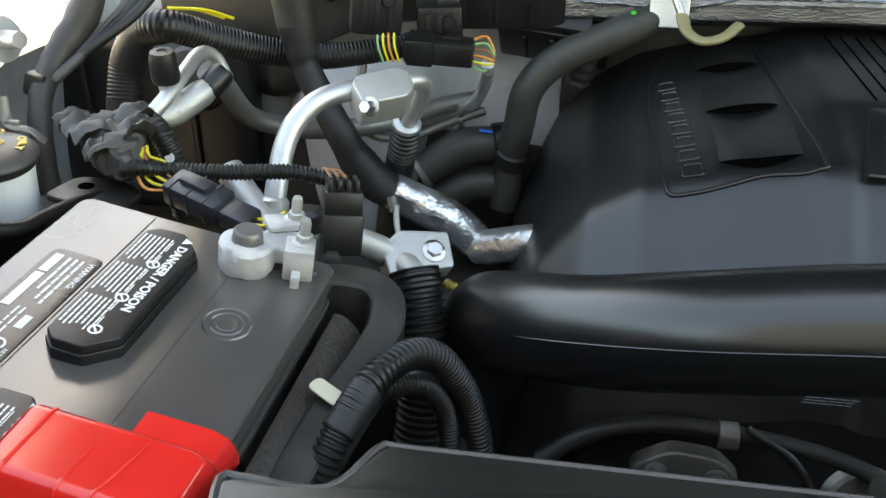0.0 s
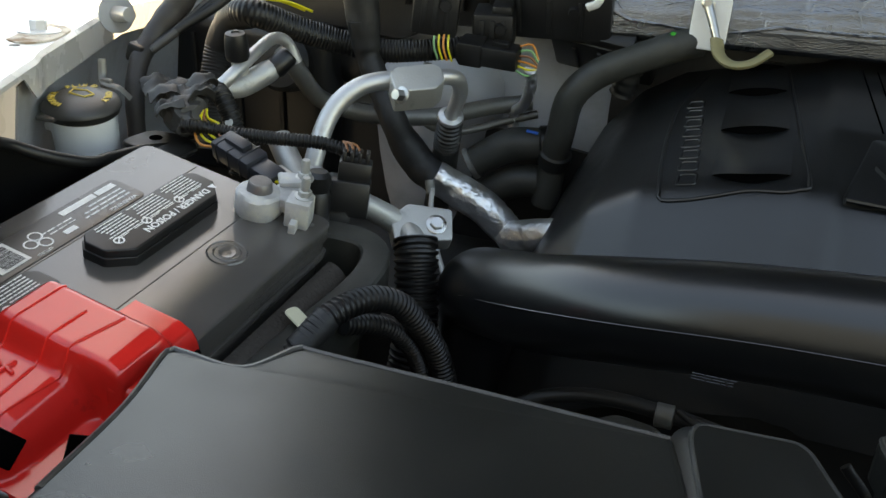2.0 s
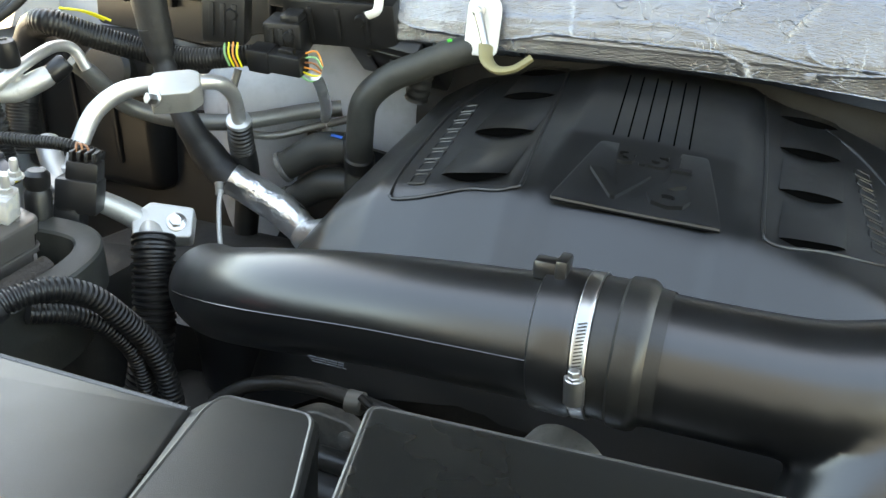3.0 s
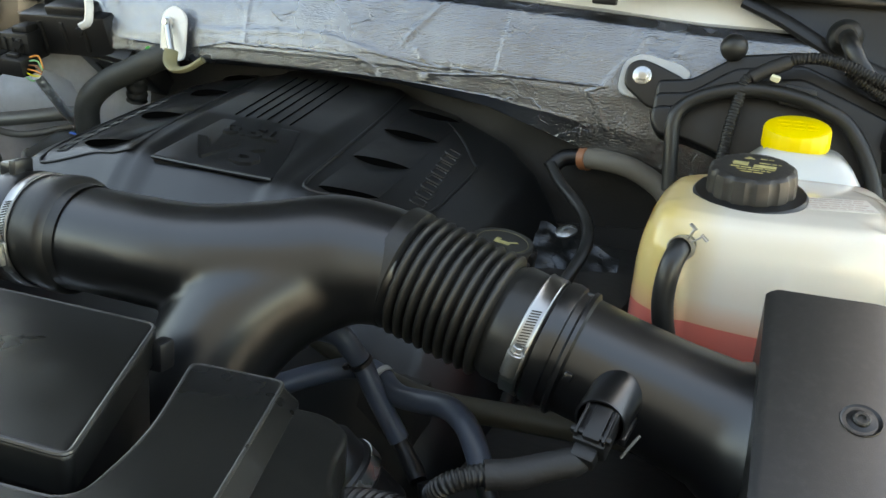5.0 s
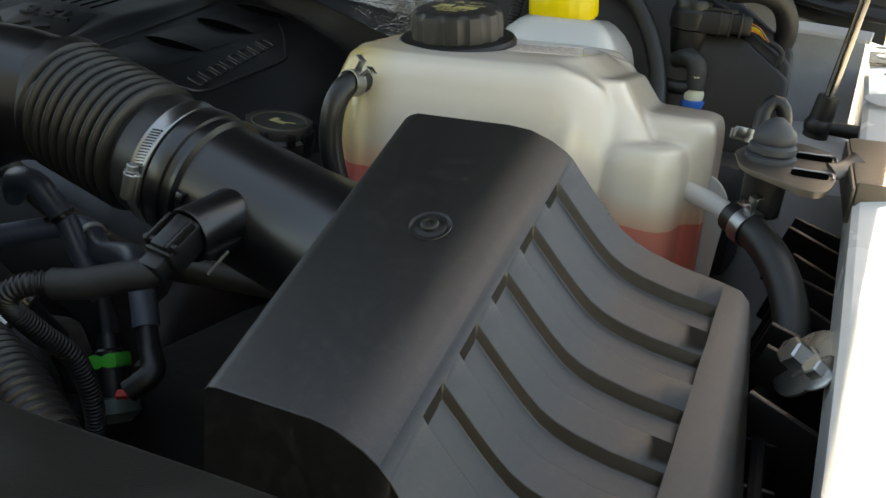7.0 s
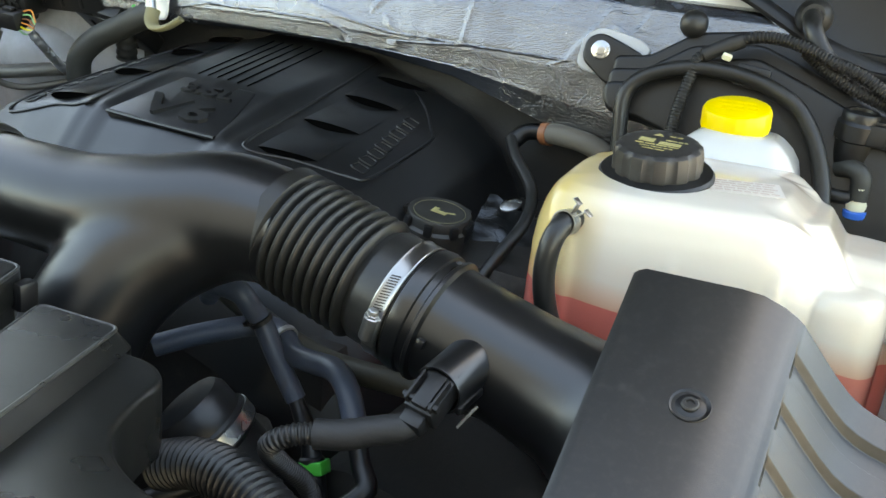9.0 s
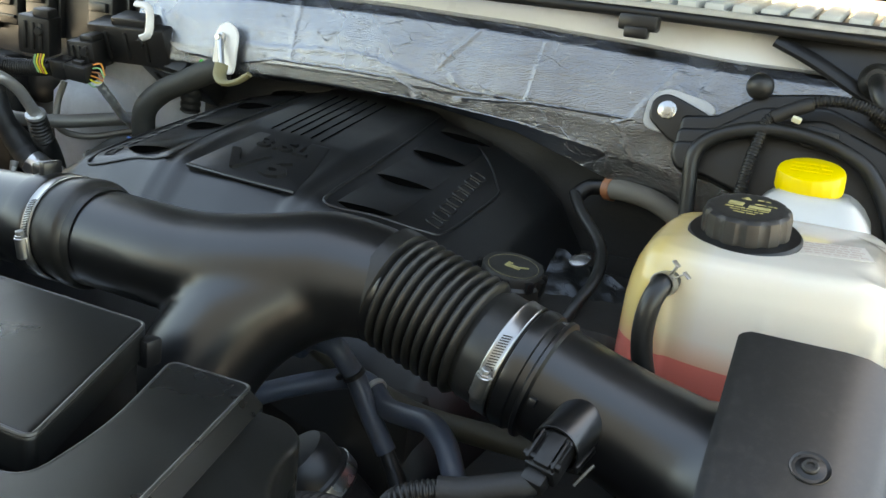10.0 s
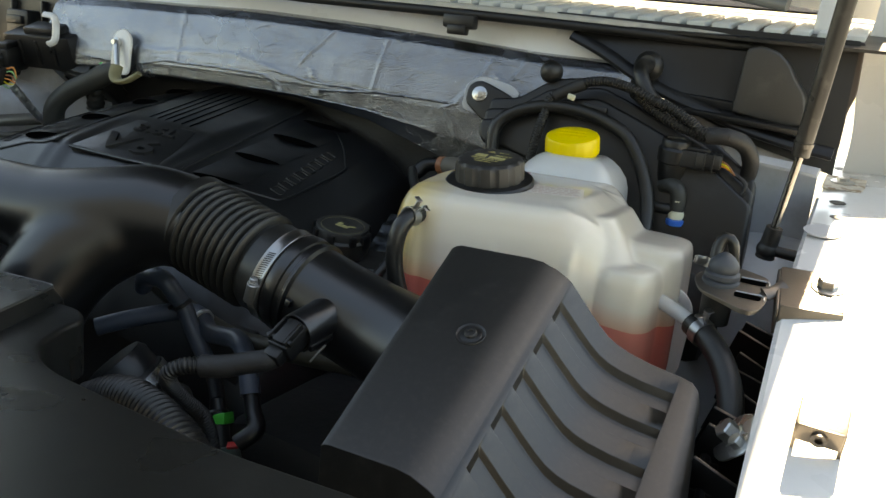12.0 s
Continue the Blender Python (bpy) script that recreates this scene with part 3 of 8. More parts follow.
for k in range(3):
    part("rib", box(BM(), (0.008, 0.008, 0.17), axes((-0.56 + 0.07 * k, 1.036, 1.352), (0.0, -0.12, 1)), 0.002), PLASTIC, heater)
part("neck", lathe(BM(), [(0.0, 0.03), (0.034, 0.03), (0.040, 0.024), (0.040, -0.02)], axes((-0.41, 1.035, 1.41), (0.1, -1, 0.2)), 32), RUBBER, heater)
# open bonnet overhead: outer skin and the pressed inner frame
hinge, rise = Vector((0.4, 1.40, 1.765)), radians(52)
def bonnet(u, v):
    x = -0.50 + 1.79 * u
    s = 1.45 * v
    return Vector((x, hinge.y - s * math.cos(rise), hinge.z + s * math.sin(rise) - 0.05 * (2 * u - 1) ** 2))
hood = thing("bonnet", hinge, "white bonnet standing open on gas struts", "bonnet", kind="structure")
part("skin", sheet(BM(), 12, 12, bonnet, 0.012), WHITE, hood)
# Unseen liner, added and sized so the parts below reflect something dark.
part("liner", sheet(BM(), 16, 12, lambda u, v: bonnet(0.03 + 0.92 * u, 0.05 + 0.92 * v) + Vector((0, -0.012, -0.008)) * 1.6, 0.008), LINER, hood, "unseen black liner added to darken reflections")

# foil blanket over the bulkhead: long pressed creases, given by place along the wall and fraction down the face
CREASES = [[(0.13, 0.5), (0.36, 0.45), (0.44, 0.53), (0.51, 0.66), (0.62, 0.64), (0.75, 0.56)],
           [(0.13, 0.5), (0.125, 0.85)], [(0.14, 0.9), (0.22, 0.62), (0.42, 0.66), (0.46, 0.95)],
           [(0.48, 0.44), (0.53, 0.12)], [(0.50, 0.48), (0.535, 0.68)], [(0.62, 0.1), (0.61, 0.66), (0.51, 0.85)],
           [(0.79, 0.2), (0.73, 0.7), (0.76, 0.95)], [(0.40, 0.9), (0.54, 0.92), (0.72, 0.93)],
           [(0.24, 0.06), (0.25, 0.62)], [(0.80, 0.3), (0.88, 0.5), (0.97, 0.55)], [(0.84, 0.15), (0.80, 0.55)], [(0.0, 0.3), (0.05, 0.7), (0.12, 0.8)]]


def crease_height(x, v):
    """Raised sharp fold lines with a shallow dent on their lower side."""
    f = (0.85 - v) / 0.65
    h = 0.0
    for line in CREASES:
        for (xa, fa), (xb, fb) in zip(line, line[1:]):
            if x < min(xa, xb) - 0.02 or x > max(xa, xb) + 0.02:
                continue
            a, b, p = Vector((xa, fa * 0.16)), Vector((xb, fb * 0.16)), Vector((x, f * 0.16 + 0.002 * noise.noise(Vector((x * 60, f * 9, 1)))))
            s = max(0.0, min(1.0, (p - a).dot(b - a) / (b - a).length_squared))
            d = (p - a - (b - a) * s).length
            h = max(h, 0.0013 * max(0.0, 1 - d / 0.0045))
    return h


# the blanket itself
def foil_place(u, v):
    x = -0.04 + 1.03 * u
    low = ramp(u, (0, 0.12), (0.34, 0.02), (0.5, 0.03), (0.62, 0.16), (0.75, 0.52), (0.85, 0.8), (1, 0.85))
    prof = [(0.03, -0.110 - 0.117 * low), (-0.026, -0.110 - 0.112 * low), (-0.036, -0.106 - 0.05 * low), (-0.038, -0.100), (-0.037, -0.088), (-0.026, -0.05), (-0.012, -0.014), (0.002, -0.002), (0.04, 0.004)]
    k = v * (len(prof) - 1)
    i = int(min(k, len(prof) - 2))
    a, b, f = prof[i], prof[i + 1], k - i
    y = 1.062 + 0.075 * u + a[0] + (b[0] - a[0]) * f
    z = 1.618 + a[1] + (b[1] - a[1]) * f - 0.006 * u + 0.012 * math.sin(math.pi * min(1, u * 1.15)) * (v > 0.3)
    p = Vector((x, y, z))
    w = noise.noise(p * 7) * 0.003 + noise.noise(p * 24) * 0.0004
    w += crease_height(x, v)
    return p + Vector((0, -w, w * 0.4))
solo("foil_blanket", sheet(BM(), 380, 110, foil_place), FOIL, "crinkled silver foil heat insulation on the bulkhead", "insulation", sharp=60)
bm = BM()
slab(bm, [(-0.02, -0.045), (0.022, -0.045), (0.022, 0.02), (0.0, 0.034), (-0.02, 0.02)], 0, 0.004, 0.012, 0.0015, axes((0.142, 1.032, 1.545), (0, -1, 0.12)))
solo("bulkhead_tab", bm, WHITE, "white painted tab showing through the foil", "tab")
tag = thing("ground_strap", (0.17, 1.0, 1.49), "braided ground strap bolted to a white tab on the bulkhead", "ground strap")
part("stud", lathe(BM(), [(0, 0), (0.008, 0), (0.008, 0.005), (0.005, 0.006), (0.004, 0.012), (0, 0.012)], axes((0.138, 1.026, 1.553), (0, -1, 0.1)), 16), STEEL, tag, "small steel stud")
part("lug", tube(BM(), [(0.138, 1.022, 1.552), (0.146, 1.015, 1.535), (0.155, 1.008, 1.515)], [0.006, 0.005, 0.0045], 10), STEEL, tag)
part("strap", tube(BM(), [(0.155, 1.008, 1.516), (0.161, 0.998, 1.501), (0.177, 0.990, 1.493), (0.197, 0.992, 1.497), (0.214, 1.0, 1.510)], 0.010, 12, flat=0.45), KHAKI, tag)

# cowl: white sheet strip, rubber seal, grille with its slats
bm = sheet(BM(), 30, 6, lambda u, v: Vector((-0.5 + 1.50 * u, ramp(u, (0.35, 1.098), (1, 1.155)) + 0.015 * v, 1.606 + 0.050 * v - 0.03 * max(0, u - 0.9) / 0.1 * (1 - v))), 0.002)
solo("cowl_strip", bm, WHITE, "white painted steel strip above the foil", "cowl panel", "structure")
seal_line = [(-0.5, 1.11, 1.665), (0.2, 1.09, 1.663), (0.44, 1.095, 1.657), (0.72, 1.112, 1.657), (0.95, 1.14, 1.655), (1.135, 1.17, 1.652)]
solo("cowl_seal", tube(BM(), seal_line, 0.007, 10, 0.02), CONDUIT, "dusty rubber seal strip along the cowl", "seal")
solo("cowl_channel", tube(BM(), [(a, b + 0.006, c + 0.009) for a, b, c in seal_line], 0.0065, 10, 0.02, flat=0.7), LIP, "pale plastic lip behind the cowl seal", "trim")
bm = BM()
box(bm, (0.05, 0.02, 0.02), (0.735, 1.098, 1.645), 0.004)
box(bm, (0.03, 0.016, 0.014), (0.735, 1.092, 1.633), 0.003)
solo("seal_clip", bm, PLASTIC, "black plastic clip under the cowl seal", "clip")
grille = thing("cowl_grille", (0.5, 1.3, 1.68), "pale grey plastic cowl grille with upright slats", "cowl grille", kind="structure")
part("deck", sheet(BM(), 20, 4, lambda u, v: Vector((-0.6 + 1.95 * u, 1.125 + 0.06 * max(0, u - 0.5) + 0.35 * v, 1.662 + 0.05 * v)), 0.004), CONDUIT, grille, "dark base under the slats")
slat_mesh = None
for k in range(46):
    x = -0.3 + 0.0345 * k
    m = axes((x, 1.225 + 0.10 * max(0, x - 0.4) , 1.682), (0, -0.12, 1))
    if slat_mesh is None:
        bm = BM()
        box(bm, (0.025, 0.16, 0.016), Matrix(), 0.003)
        slat = part("slat", bm, COWL, grille)
        slat_mesh = slat.data
        slat_mesh.transform(Matrix.Translation(BASE[grille.name]))
    else:
        slat = new("slat", slat_mesh)
        slat.parent = grille
    slat.matrix_basis = Matrix.Translation(-BASE[grille.name]) @ m
solo("windscreen", sheet(BM(), 4, 4, lambda u, v: Vector((-0.6 + 2.0 * u, 1.48 + 0.55 * v, 1.72 + 0.5 * v)), 0.005), GLASS, "dark windscreen behind the cowl", "windscreen", "structure")
bm = tube(BM(), [(0.90, 1.30, 1.74), (1.05, 1.27, 1.728), (1.16, 1.25, 1.715)], [0.008, 0.011, 0.013], 12, flat=0.7)
solo("wiper_arm", bm, GREYPIPE, "grey wiper arm lying over the cowl", "wiper")

# black closing panel under the right end of the cowl
bm = BM()
def cowl_end(u, v):
    left_x = 0.86 + 0.15 * v
    x = left_x + (1.262 - left_x) * u
    return Vector((x, 1.155 + 0.03 * u - 0.02 * v, ramp(v, (0, 1.672), (1, ramp(u, (0, 1.583), (0.3, 1.553), (0.6, 1.525), (1, 1.50))))))
sheet(bm, 20, 8, cowl_end, 0.004)
solo("cowl_end_panel", bm, PLASTIC, "black plastic panel under the end of the cowl", "cowl panel", "structure")
UPRIGHT = Matrix(((1, 0, 0, 0), (0, 0, -1, 0), (0, 1, 0, 0), (0, 0, 0, 1)))
bm = BM()
slab(bm, [(1.126, 1.566), (1.133, 1.649), (1.150, 1.654), (1.172, 1.648), (1.188, 1.634), (1.198, 1.616), (1.212, 1.600), (1.222, 1.560), (1.20, 1.556)], -1.172, -1.128, 0.006, 0.004, UPRIGHT, None, 4, True)
solo("cowl_end_cap", bm, surface("faded_grey_plastic", (0.030, 0.029, 0.027), 0.5, bump=0.2, bscale=500, dirt=(0.07, 0.066, 0.058), dscale=20), "faded grey moulded end cap of the cowl", "trim")
bm = BM()
box(bm, (0.180, 0.045, 0.008), axes((1.128, 1.135, 1.560), (0.06, -0.15, 1)), 0.002)
box(bm, (0.150, 0.012, 0.022), axes((1.125, 1.150, 1.568), (0.06, -0.15, 1)), 0.003)
solo("drain_ledge", bm, PLASTIC, "black plastic drain ledge below the cowl end", "ledge", "structure")
bm = BM()
slab(bm, [(1.225, 1.530), (1.222, 1.640), (1.240, 1.668), (1.268, 1.672), (1.270, 1.605), (1.263, 1.580), (1.262, 1.530)], -1.205, -1.190, 0.005, 0.002, UPRIGHT, None, 4, True)
solo("hinge_plate", bm, surface("dark_brown_steel", (0.045, 0.034, 0.031), 0.5, 0.2, bump=0.2, bscale=200), "dark brown steel plate beside the bonnet hinge", "plate")
bm = sheet(BM(), 14, 18, lambda u, v: Vector((1.268 + 0.20 * u + 0.004 * math.sin(9 * v), 1.335 - 0.05 * u - 0.02 * v + 0.006 * math.sin(7 * u), 1.48 + 0.30 * v)), 0.003)
solo("pillar_base", bm, WHITE, "white painted pillar base behind the wing", "pillar", "structure")
bm = BM()
box(bm, (0.030, 0.012, 0.17), axes((1.212, 1.285, 1.725), (0.06, 0.08, 1)), 0.004)
solo("bonnet_hinge", bm, WHITE, "white painted bonnet hinge arm", "hinge", "structure")
solo("cowl_edge_seal", tube(BM(), [(0.894, 1.138, 1.644), (0.944, 1.134, 1.624), (0.998, 1.130, 1.597), (1.041, 1.128, 1.580), (1.095, 1.127, 1.564), (1.142, 1.126, 1.550), (1.20, 1.126, 1.538), (1.26, 1.126, 1.530)], 0.010, 10, flat=0.6), PLASTIC, "black rubber edge below the cowl end", "seal")
solo("tower_flange", tube(BM(), [(1.165, 1.10, 1.513), (1.20, 1.10, 1.511), (1.25, 1.09, 1.508)], 0.008, 8, flat=0.5), SHADEWHITE, "white sheet metal flange with sealer", "flange", "structure")

# ---- engine and intake, in the middle of the bay ----
bm = BM()
box(bm, (0.62, 0.38, 0.42), (0.38, 0.88, 1.05), 0.03)
solo("engine_block", bm, DARK, "sooty dark engine block under its plastic cover", "engine")
rng = random.Random(4)
for k in range(16):
    at = Vector((0.03 + 0.046 * k, rng.uniform(0.45, 0.62), rng.uniform(1.06, 1.19)))
    bm = BM()
    if k % 3 == 0:
        r = rng.uniform(0.03, 0.05)
        lathe(bm, [(0, 0.03), (r * 0.3, 0.03), (r * 0.35, 0.02), (r * 0.85, 0.016), (r, 0.012), (r, -0.02), (0, -0.02)], axes(at, (rng.uniform(-0.4, 0.4), -0.7, 0.6)), 28)
        solo("pulley", bm, DARK, "dark dished pulley low on the engine", "pulley", group="engine accessories")
    else:
        box(bm, (rng.uniform(0.05, 0.12), rng.uniform(0.05, 0.10), rng.uniform(0.05, 0.10)), axes(at, (rng.uniform(-0.3, 0.3), rng.uniform(-0.5, 0.1), 1)), 0.012, 3, 0.8)
        solo("bracket_casting", bm, (DARK, CASTING)[k % 2], "dull cast bracket low on the engine", "casting", group="engine accessories")


def cover_z(x, y):
    d = abs(x - 0.375)
    d = d if d < 0.19 else 0.19 + (d - 0.19) / (1.42 if x < 0.375 else 1.25)
    z = 1.460 + 0.19 * (min(y, 1.115) - 0.905) - 0.045 * (x - 0.375)
    z -= ramp(d, (0, 0), (0.085, 0.004), (0.10, 0.012), (0.13, 0.020), (0.19, 0.033), (0.235, 0.052), (0.27, 0.085), (0.30, 0.14), (0.33, 0.24))
    z -= 0.16 * max(0.0, 0.9 - max(y, 0.785)) * ramp(d, (0.07, 1), (0.11, 0))
    f = 0.786 - y
    z -= 0.56 * (math.sqrt(f * f + 0.000144) + f) + 24.0 * max(0.0, f - 0.07) ** 2
    if y > 1.112:
        z -= 1.4 * (y - 1.112)
    return z


def cover_normal(x, y):
    e = 0.004
    return Vector(((cover_z(x - e, y) - cover_z(x + e, y)) / (2 * e), (cover_z(x, y - e) - cover_z(x, y + e)) / (2 * e), 1)).normalized()


def on_cover(x, y, h=0.0):
    return Vector((x, y, cover_z(x, y))) + cover_normal(x, y) * h


engine_cover = thing("engine_cover", (0.375, 0.92, 1.40), "black moulded plastic engine cover with louvres and raised lettering", "engine cover")
part("shell", sheet(BM(), 130, 90, lambda u, v: Vector((-0.012 + 0.752 * u, 0.675 + 0.475 * v, cover_z(-0.012 + 0.752 * u, 0.675 + 0.475 * v))), 0.004), COVER, engine_cover, sharp=30)


def louvre(bmp, bmd, x0, x1, y, run, lean=0.0):
    """One scoop: an arched pad falling away behind a black sheet for its shaded mouth."""
    n, rows = 18, 12
    t, g = BM(), []
    for j in range(rows + 1):
        s = j / rows
        row = []
        for i in range(n + 1):
            u = i / n
            x = x0 + (x1 - x0) * u
            arch = math.sin(math.pi * u) ** 0.8 * 0.0085 * (1 - s) ** 1.2
            yy = y + run * s + lean * u - 0.010 * math.sin(math.pi * u) * (1 - s)
            row.append(t.verts.new(on_cover(x, yy, arch + 0.0008)))
        g.append(row)
    for j in range(rows):
        for i in range(n):
            t.faces.new((g[j][i], g[j][i + 1], g[j + 1][i + 1], g[j + 1][i]))
    merge(bmp, t)
    d, top, low = BM(), [], []
    for i in range(n + 1):
        u = i / n
        x = x0 + (x1 - x0) * u
        bow = math.sin(math.pi * u) ** 0.8
        top.append(d.verts.new(on_cover(x, y + lean * u - 0.008 * math.sin(math.pi * u), 0.0078 * bow + 0.0006)))
        low.append(d.verts.new(on_cover(x, y + lean * u - 0.0125 * math.sin(math.pi * u), 0.0007)))
    for i in range(n):
        d.faces.new((low[i], low[i + 1], top[i + 1], top[i]))
    merge(bmd, d)


# Black without reflection: the darkness inside openings is put into the colour.
HOLLOW = surface("black_for_openings", (0.002, 0.002, 0.002), 0.6, bump=0, spec=0.0)
for k, y in enumerate((0.807, 0.912, 1.020, 1.10)):
    run = 0.085 if k < 3 else 0.03
    a, b = BM(), BM()
    louvre(a, b, 0.184 - 0.003 * k, 0.254 - 0.006 * k, y, run)
    pad = part("louvre", a, COVER, engine_cover)
    part("mouth", b, HOLLOW, pad, "black sheet for the shade inside the louvre", fix=False)
for k, y in enumerate((0.805, 0.894, 0.988, 1.07)):
    run = 0.08 if k < 3 else 0.03
    a, b = BM(), BM()
    louvre(a, b, 0.507 - 0.005 * k, 0.567 - 0.003 * k, y, run, 0.028)
    pad = part("louvre", a, COVER, engine_cover)
    part("mouth", b, HOLLOW, pad, "black sheet for the shade inside the louvre", fix=False)

# raised outlines round the louvre panels
def rim(pts):
    return tube(BM(), [on_cover(x, y, 0.0004) for x, y in pts], 0.0021, 8, 0.005)
part("panel_rim", rim([(0.150, 1.085), (0.130, 1.0), (0.128, 0.925), (0.133, 0.84), (0.139, 0.788), (0.143, 0.780), (0.165, 0.779), (0.19, 0.781), (0.22, 0.786), (0.25, 0.785), (0.264, 0.787), (0.271, 0.797), (0.259, 0.90), (0.249, 1.0), (0.239, 1.095)]), COVER, engine_cover)
part("panel_rim", rim([(0.472, 1.105), (0.480, 1.02), (0.487, 0.92), (0.493, 0.81), (0.499, 0.794), (0.516, 0.797), (0.55, 0.815), (0.600, 0.842), (0.617, 0.862), (0.620, 0.94), (0.619, 1.0), (0.608, 1.02), (0.575, 1.06), (0.525, 1.098)]), COVER, engine_cover)
# brand lettering as plain raised outlines
def letter_frame(x, y, tall):
    """A raised rounded frame in the place of one letter."""
    m = axes(on_cover(x, y, 0.0003), cover_normal(x, y), (1, 0, 0))
    w, h = 0.0095, tall
    pts = [(-w, -h), (w, -h), (w, h), (-w, h)]
    o = [Vector((p.x, p.y, 0.0)) for p in rounded(pts, 0.004, 3)]
    t = BM()
    n = len(o)
    rings = [[t.verts.new(m @ (q * f + Vector((0, 0, z)))) for q in o] for f, z in ((1.06, 0), (1.0, 0.0012), (0.80, 0.0012), (0.74, 0))]
    for a, b in zip(rings, rings[1:]):
        for k in range(n):
            t.faces.new((a[k], a[(k + 1) % n], b[(k + 1) % n], b[k]))
    return t


for k in range(8):
    part("raised_bar", letter_frame(0.162 - 0.0022 * k, 0.803 + 0.0272 * k, 0.0105), COVER, engine_cover)
for k in range(8):
    part("raised_bar", letter_frame(0.600 - 0.0022 * k, 0.870 + 0.0200 * k, 0.0080), COVER, engine_cover)
# badge plate with the engine size
bm = BM()
plate = [(0.300, 0.786), (0.460, 0.793), (0.432, 0.895), (0.325, 0.89)]
o = ccw(rounded(plate, 0.006, 4))
def plate_h(x, y):
    return 1.456 + 0.35 * (y - 0.90) - 0.045 * (x - 0.375) + 0.0012
stack(bm, [(o, -0.016), (o, -0.001), (inset(o, 0.0015), 0.0)], None, plate_h)
part("badge_plate", bm, COVER, engine_cover)
part("plate_lip", tube(BM(), [(0.303, 0.785, plate_h(0.303, 0.786) - 0.001), (0.38, 0.787, plate_h(0.38, 0.788) - 0.001), (0.458, 0.791, plate_h(0.458, 0.792) - 0.001)], 0.0028, 8), COVER, engine_cover)
def on_plate(x, y):
    z = Vector((plate_h(x - 0.004, y) - plate_h(x + 0.004, y), plate_h(x, y - 0.004) - plate_h(x, y + 0.004), 0.008)).normalized()
    return axes((x, y, plate_h(x, y) + 0.0004), z, (1, 0.03, 0))
part("raised_letters", lettering("V6", 0.066, on_plate(0.331, 0.801) @ Matrix.Diagonal((1.30, 0.85, 1, 1)), 0.0040, 1.05, 0.0018), COVER, engine_cover)
part("raised_letters", lettering("3.5L", 0.034, on_plate(0.347, 0.857) @ Matrix.Diagonal((1.2, 0.85, 1, 1)), 0.0036, 1.05, 0.0013), COVER, engine_cover)
# Thin black bars stand in for the shade in the cover's grooves.
for k in range(6):
    x0, x1 = 0.334 + 0.0155 * k, 0.318 + 0.0163 * k
    pts = [on_cover(x0 + (x1 - x0) * j / 8, 0.903 + 0.172 * j / 8, 0.0004) for j in range(9)]
    part("rib", tube(BM(), pts, 0.0009, 6, 0.01), HOLLOW, engine_cover)
# oil filler with its cap on the side of the cover
oil = thing("oil_filler_cap", (0.696, 0.885, 1.35), "black oil filler cap with a yellow oil can symbol", "oil cap")
ax = axes((0.696, 0.885, 1.348), (0.12, -0.12, 1))
part("cap", lathe(BM(), [(0.0, 0.0185), (0.031, 0.0185), (0.0325, 0.0195), (0.0345, 0.0195), (0.0355, 0.018), (0.0355, 0.008), (0.039, 0.005), (0.0395, -0.004), (0.036, -0.02)], ax, 44), surface("dusty_oil_cap", (0.030, 0.029, 0.026), 0.42, bump=0.1, dirt=(0.08, 0.075, 0.06), dscale=40), oil)
for k in range(8):
    a = 45 * k + 10
    part("lug", box(BM(), (0.006, 0.010, 0.014), ax @ pose(0, 0, 0, 0, 0, a) @ Matrix.Translation((0.0375, 0, 0.010)), 0.002), PLASTIC, oil)
part("rim", lathe(BM(), [(0.0285, 0.0187), (0.0289, 0.0191), (0.0293, 0.0187)], ax, 44), KHAKI, oil, "thin faded ring")
bm = BM()
box(bm, (0.018, 0.007, 0.0006), ax @ Matrix.Translation((0.0, -0.002, 0.0188)), 0)
box(bm, (0.010, 0.003, 0.0006), ax @ pose(0.012, 0.004, 0.0188, 0, 0, 30), 0)
box(bm, (0.006, 0.004, 0.0006), ax @ pose(-0.006, 0.005, 0.0188), 0)
part("symbol", bm, PALE, oil, "yellow oil can symbol")
bm = BM()
box(bm, (0.012, 0.018, 0.02), ax @ Matrix.Translation((0.034, 0, 0.005)), 0.003)
part("grip", bm, PLASTIC, oil)
bm = lathe(BM(), [(0.028, -0.10), (0.034, -0.06), (0.036, -0.02), (0.040, -0.016), (0.040, -0.022)], ax, 32)
part("neck", bm, PLASTIC, oil)

# ---- intake duct from the left ----
duct = thing("intake_pipe", (0.25, 0.537, 1.34), "black plastic intake pipe with a moulding seam", "intake pipe")
axis_l = [(-0.005, 0.73, 1.14), (-0.010, 0.72, 1.24), (-0.005, 0.69, 1.295), (0.030, 0.635, 1.325), (0.080, 0.588, 1.348), (0.150, 0.550, 1.375), (0.25, 0.537, 1.394), (0.378, 0.536, 1.403)]
part("pipe", tube(BM(), axis_l, [0.036, 0.038, 0.039, 0.040, 0.040, 0.040, 0.041, 0.0445], 48, 0.004), DUCT, duct, sharp=60)
part("seam", tube(BM(), [(0.004, 0.604, 1.330), (0.060, 0.552, 1.356), (0.142, 0.5105, 1.381), (0.25, 0.4955, 1.398), (0.375, 0.4915, 1.406)], 0.0007, 6, 0.01), DUCT, duct)
bm = BM()
for k in range(3):
    bars(bm, axes((0.205, 0.498 + 0.0035 * k, 1.3655 - 0.004 * k), (0, -0.72, -0.69), (1, 0, 0.08)), [(0, 0, 0.030)], 0.0022, random.Random(k), 0.0005)
part("moulded_bars", bm, DUCT, duct)
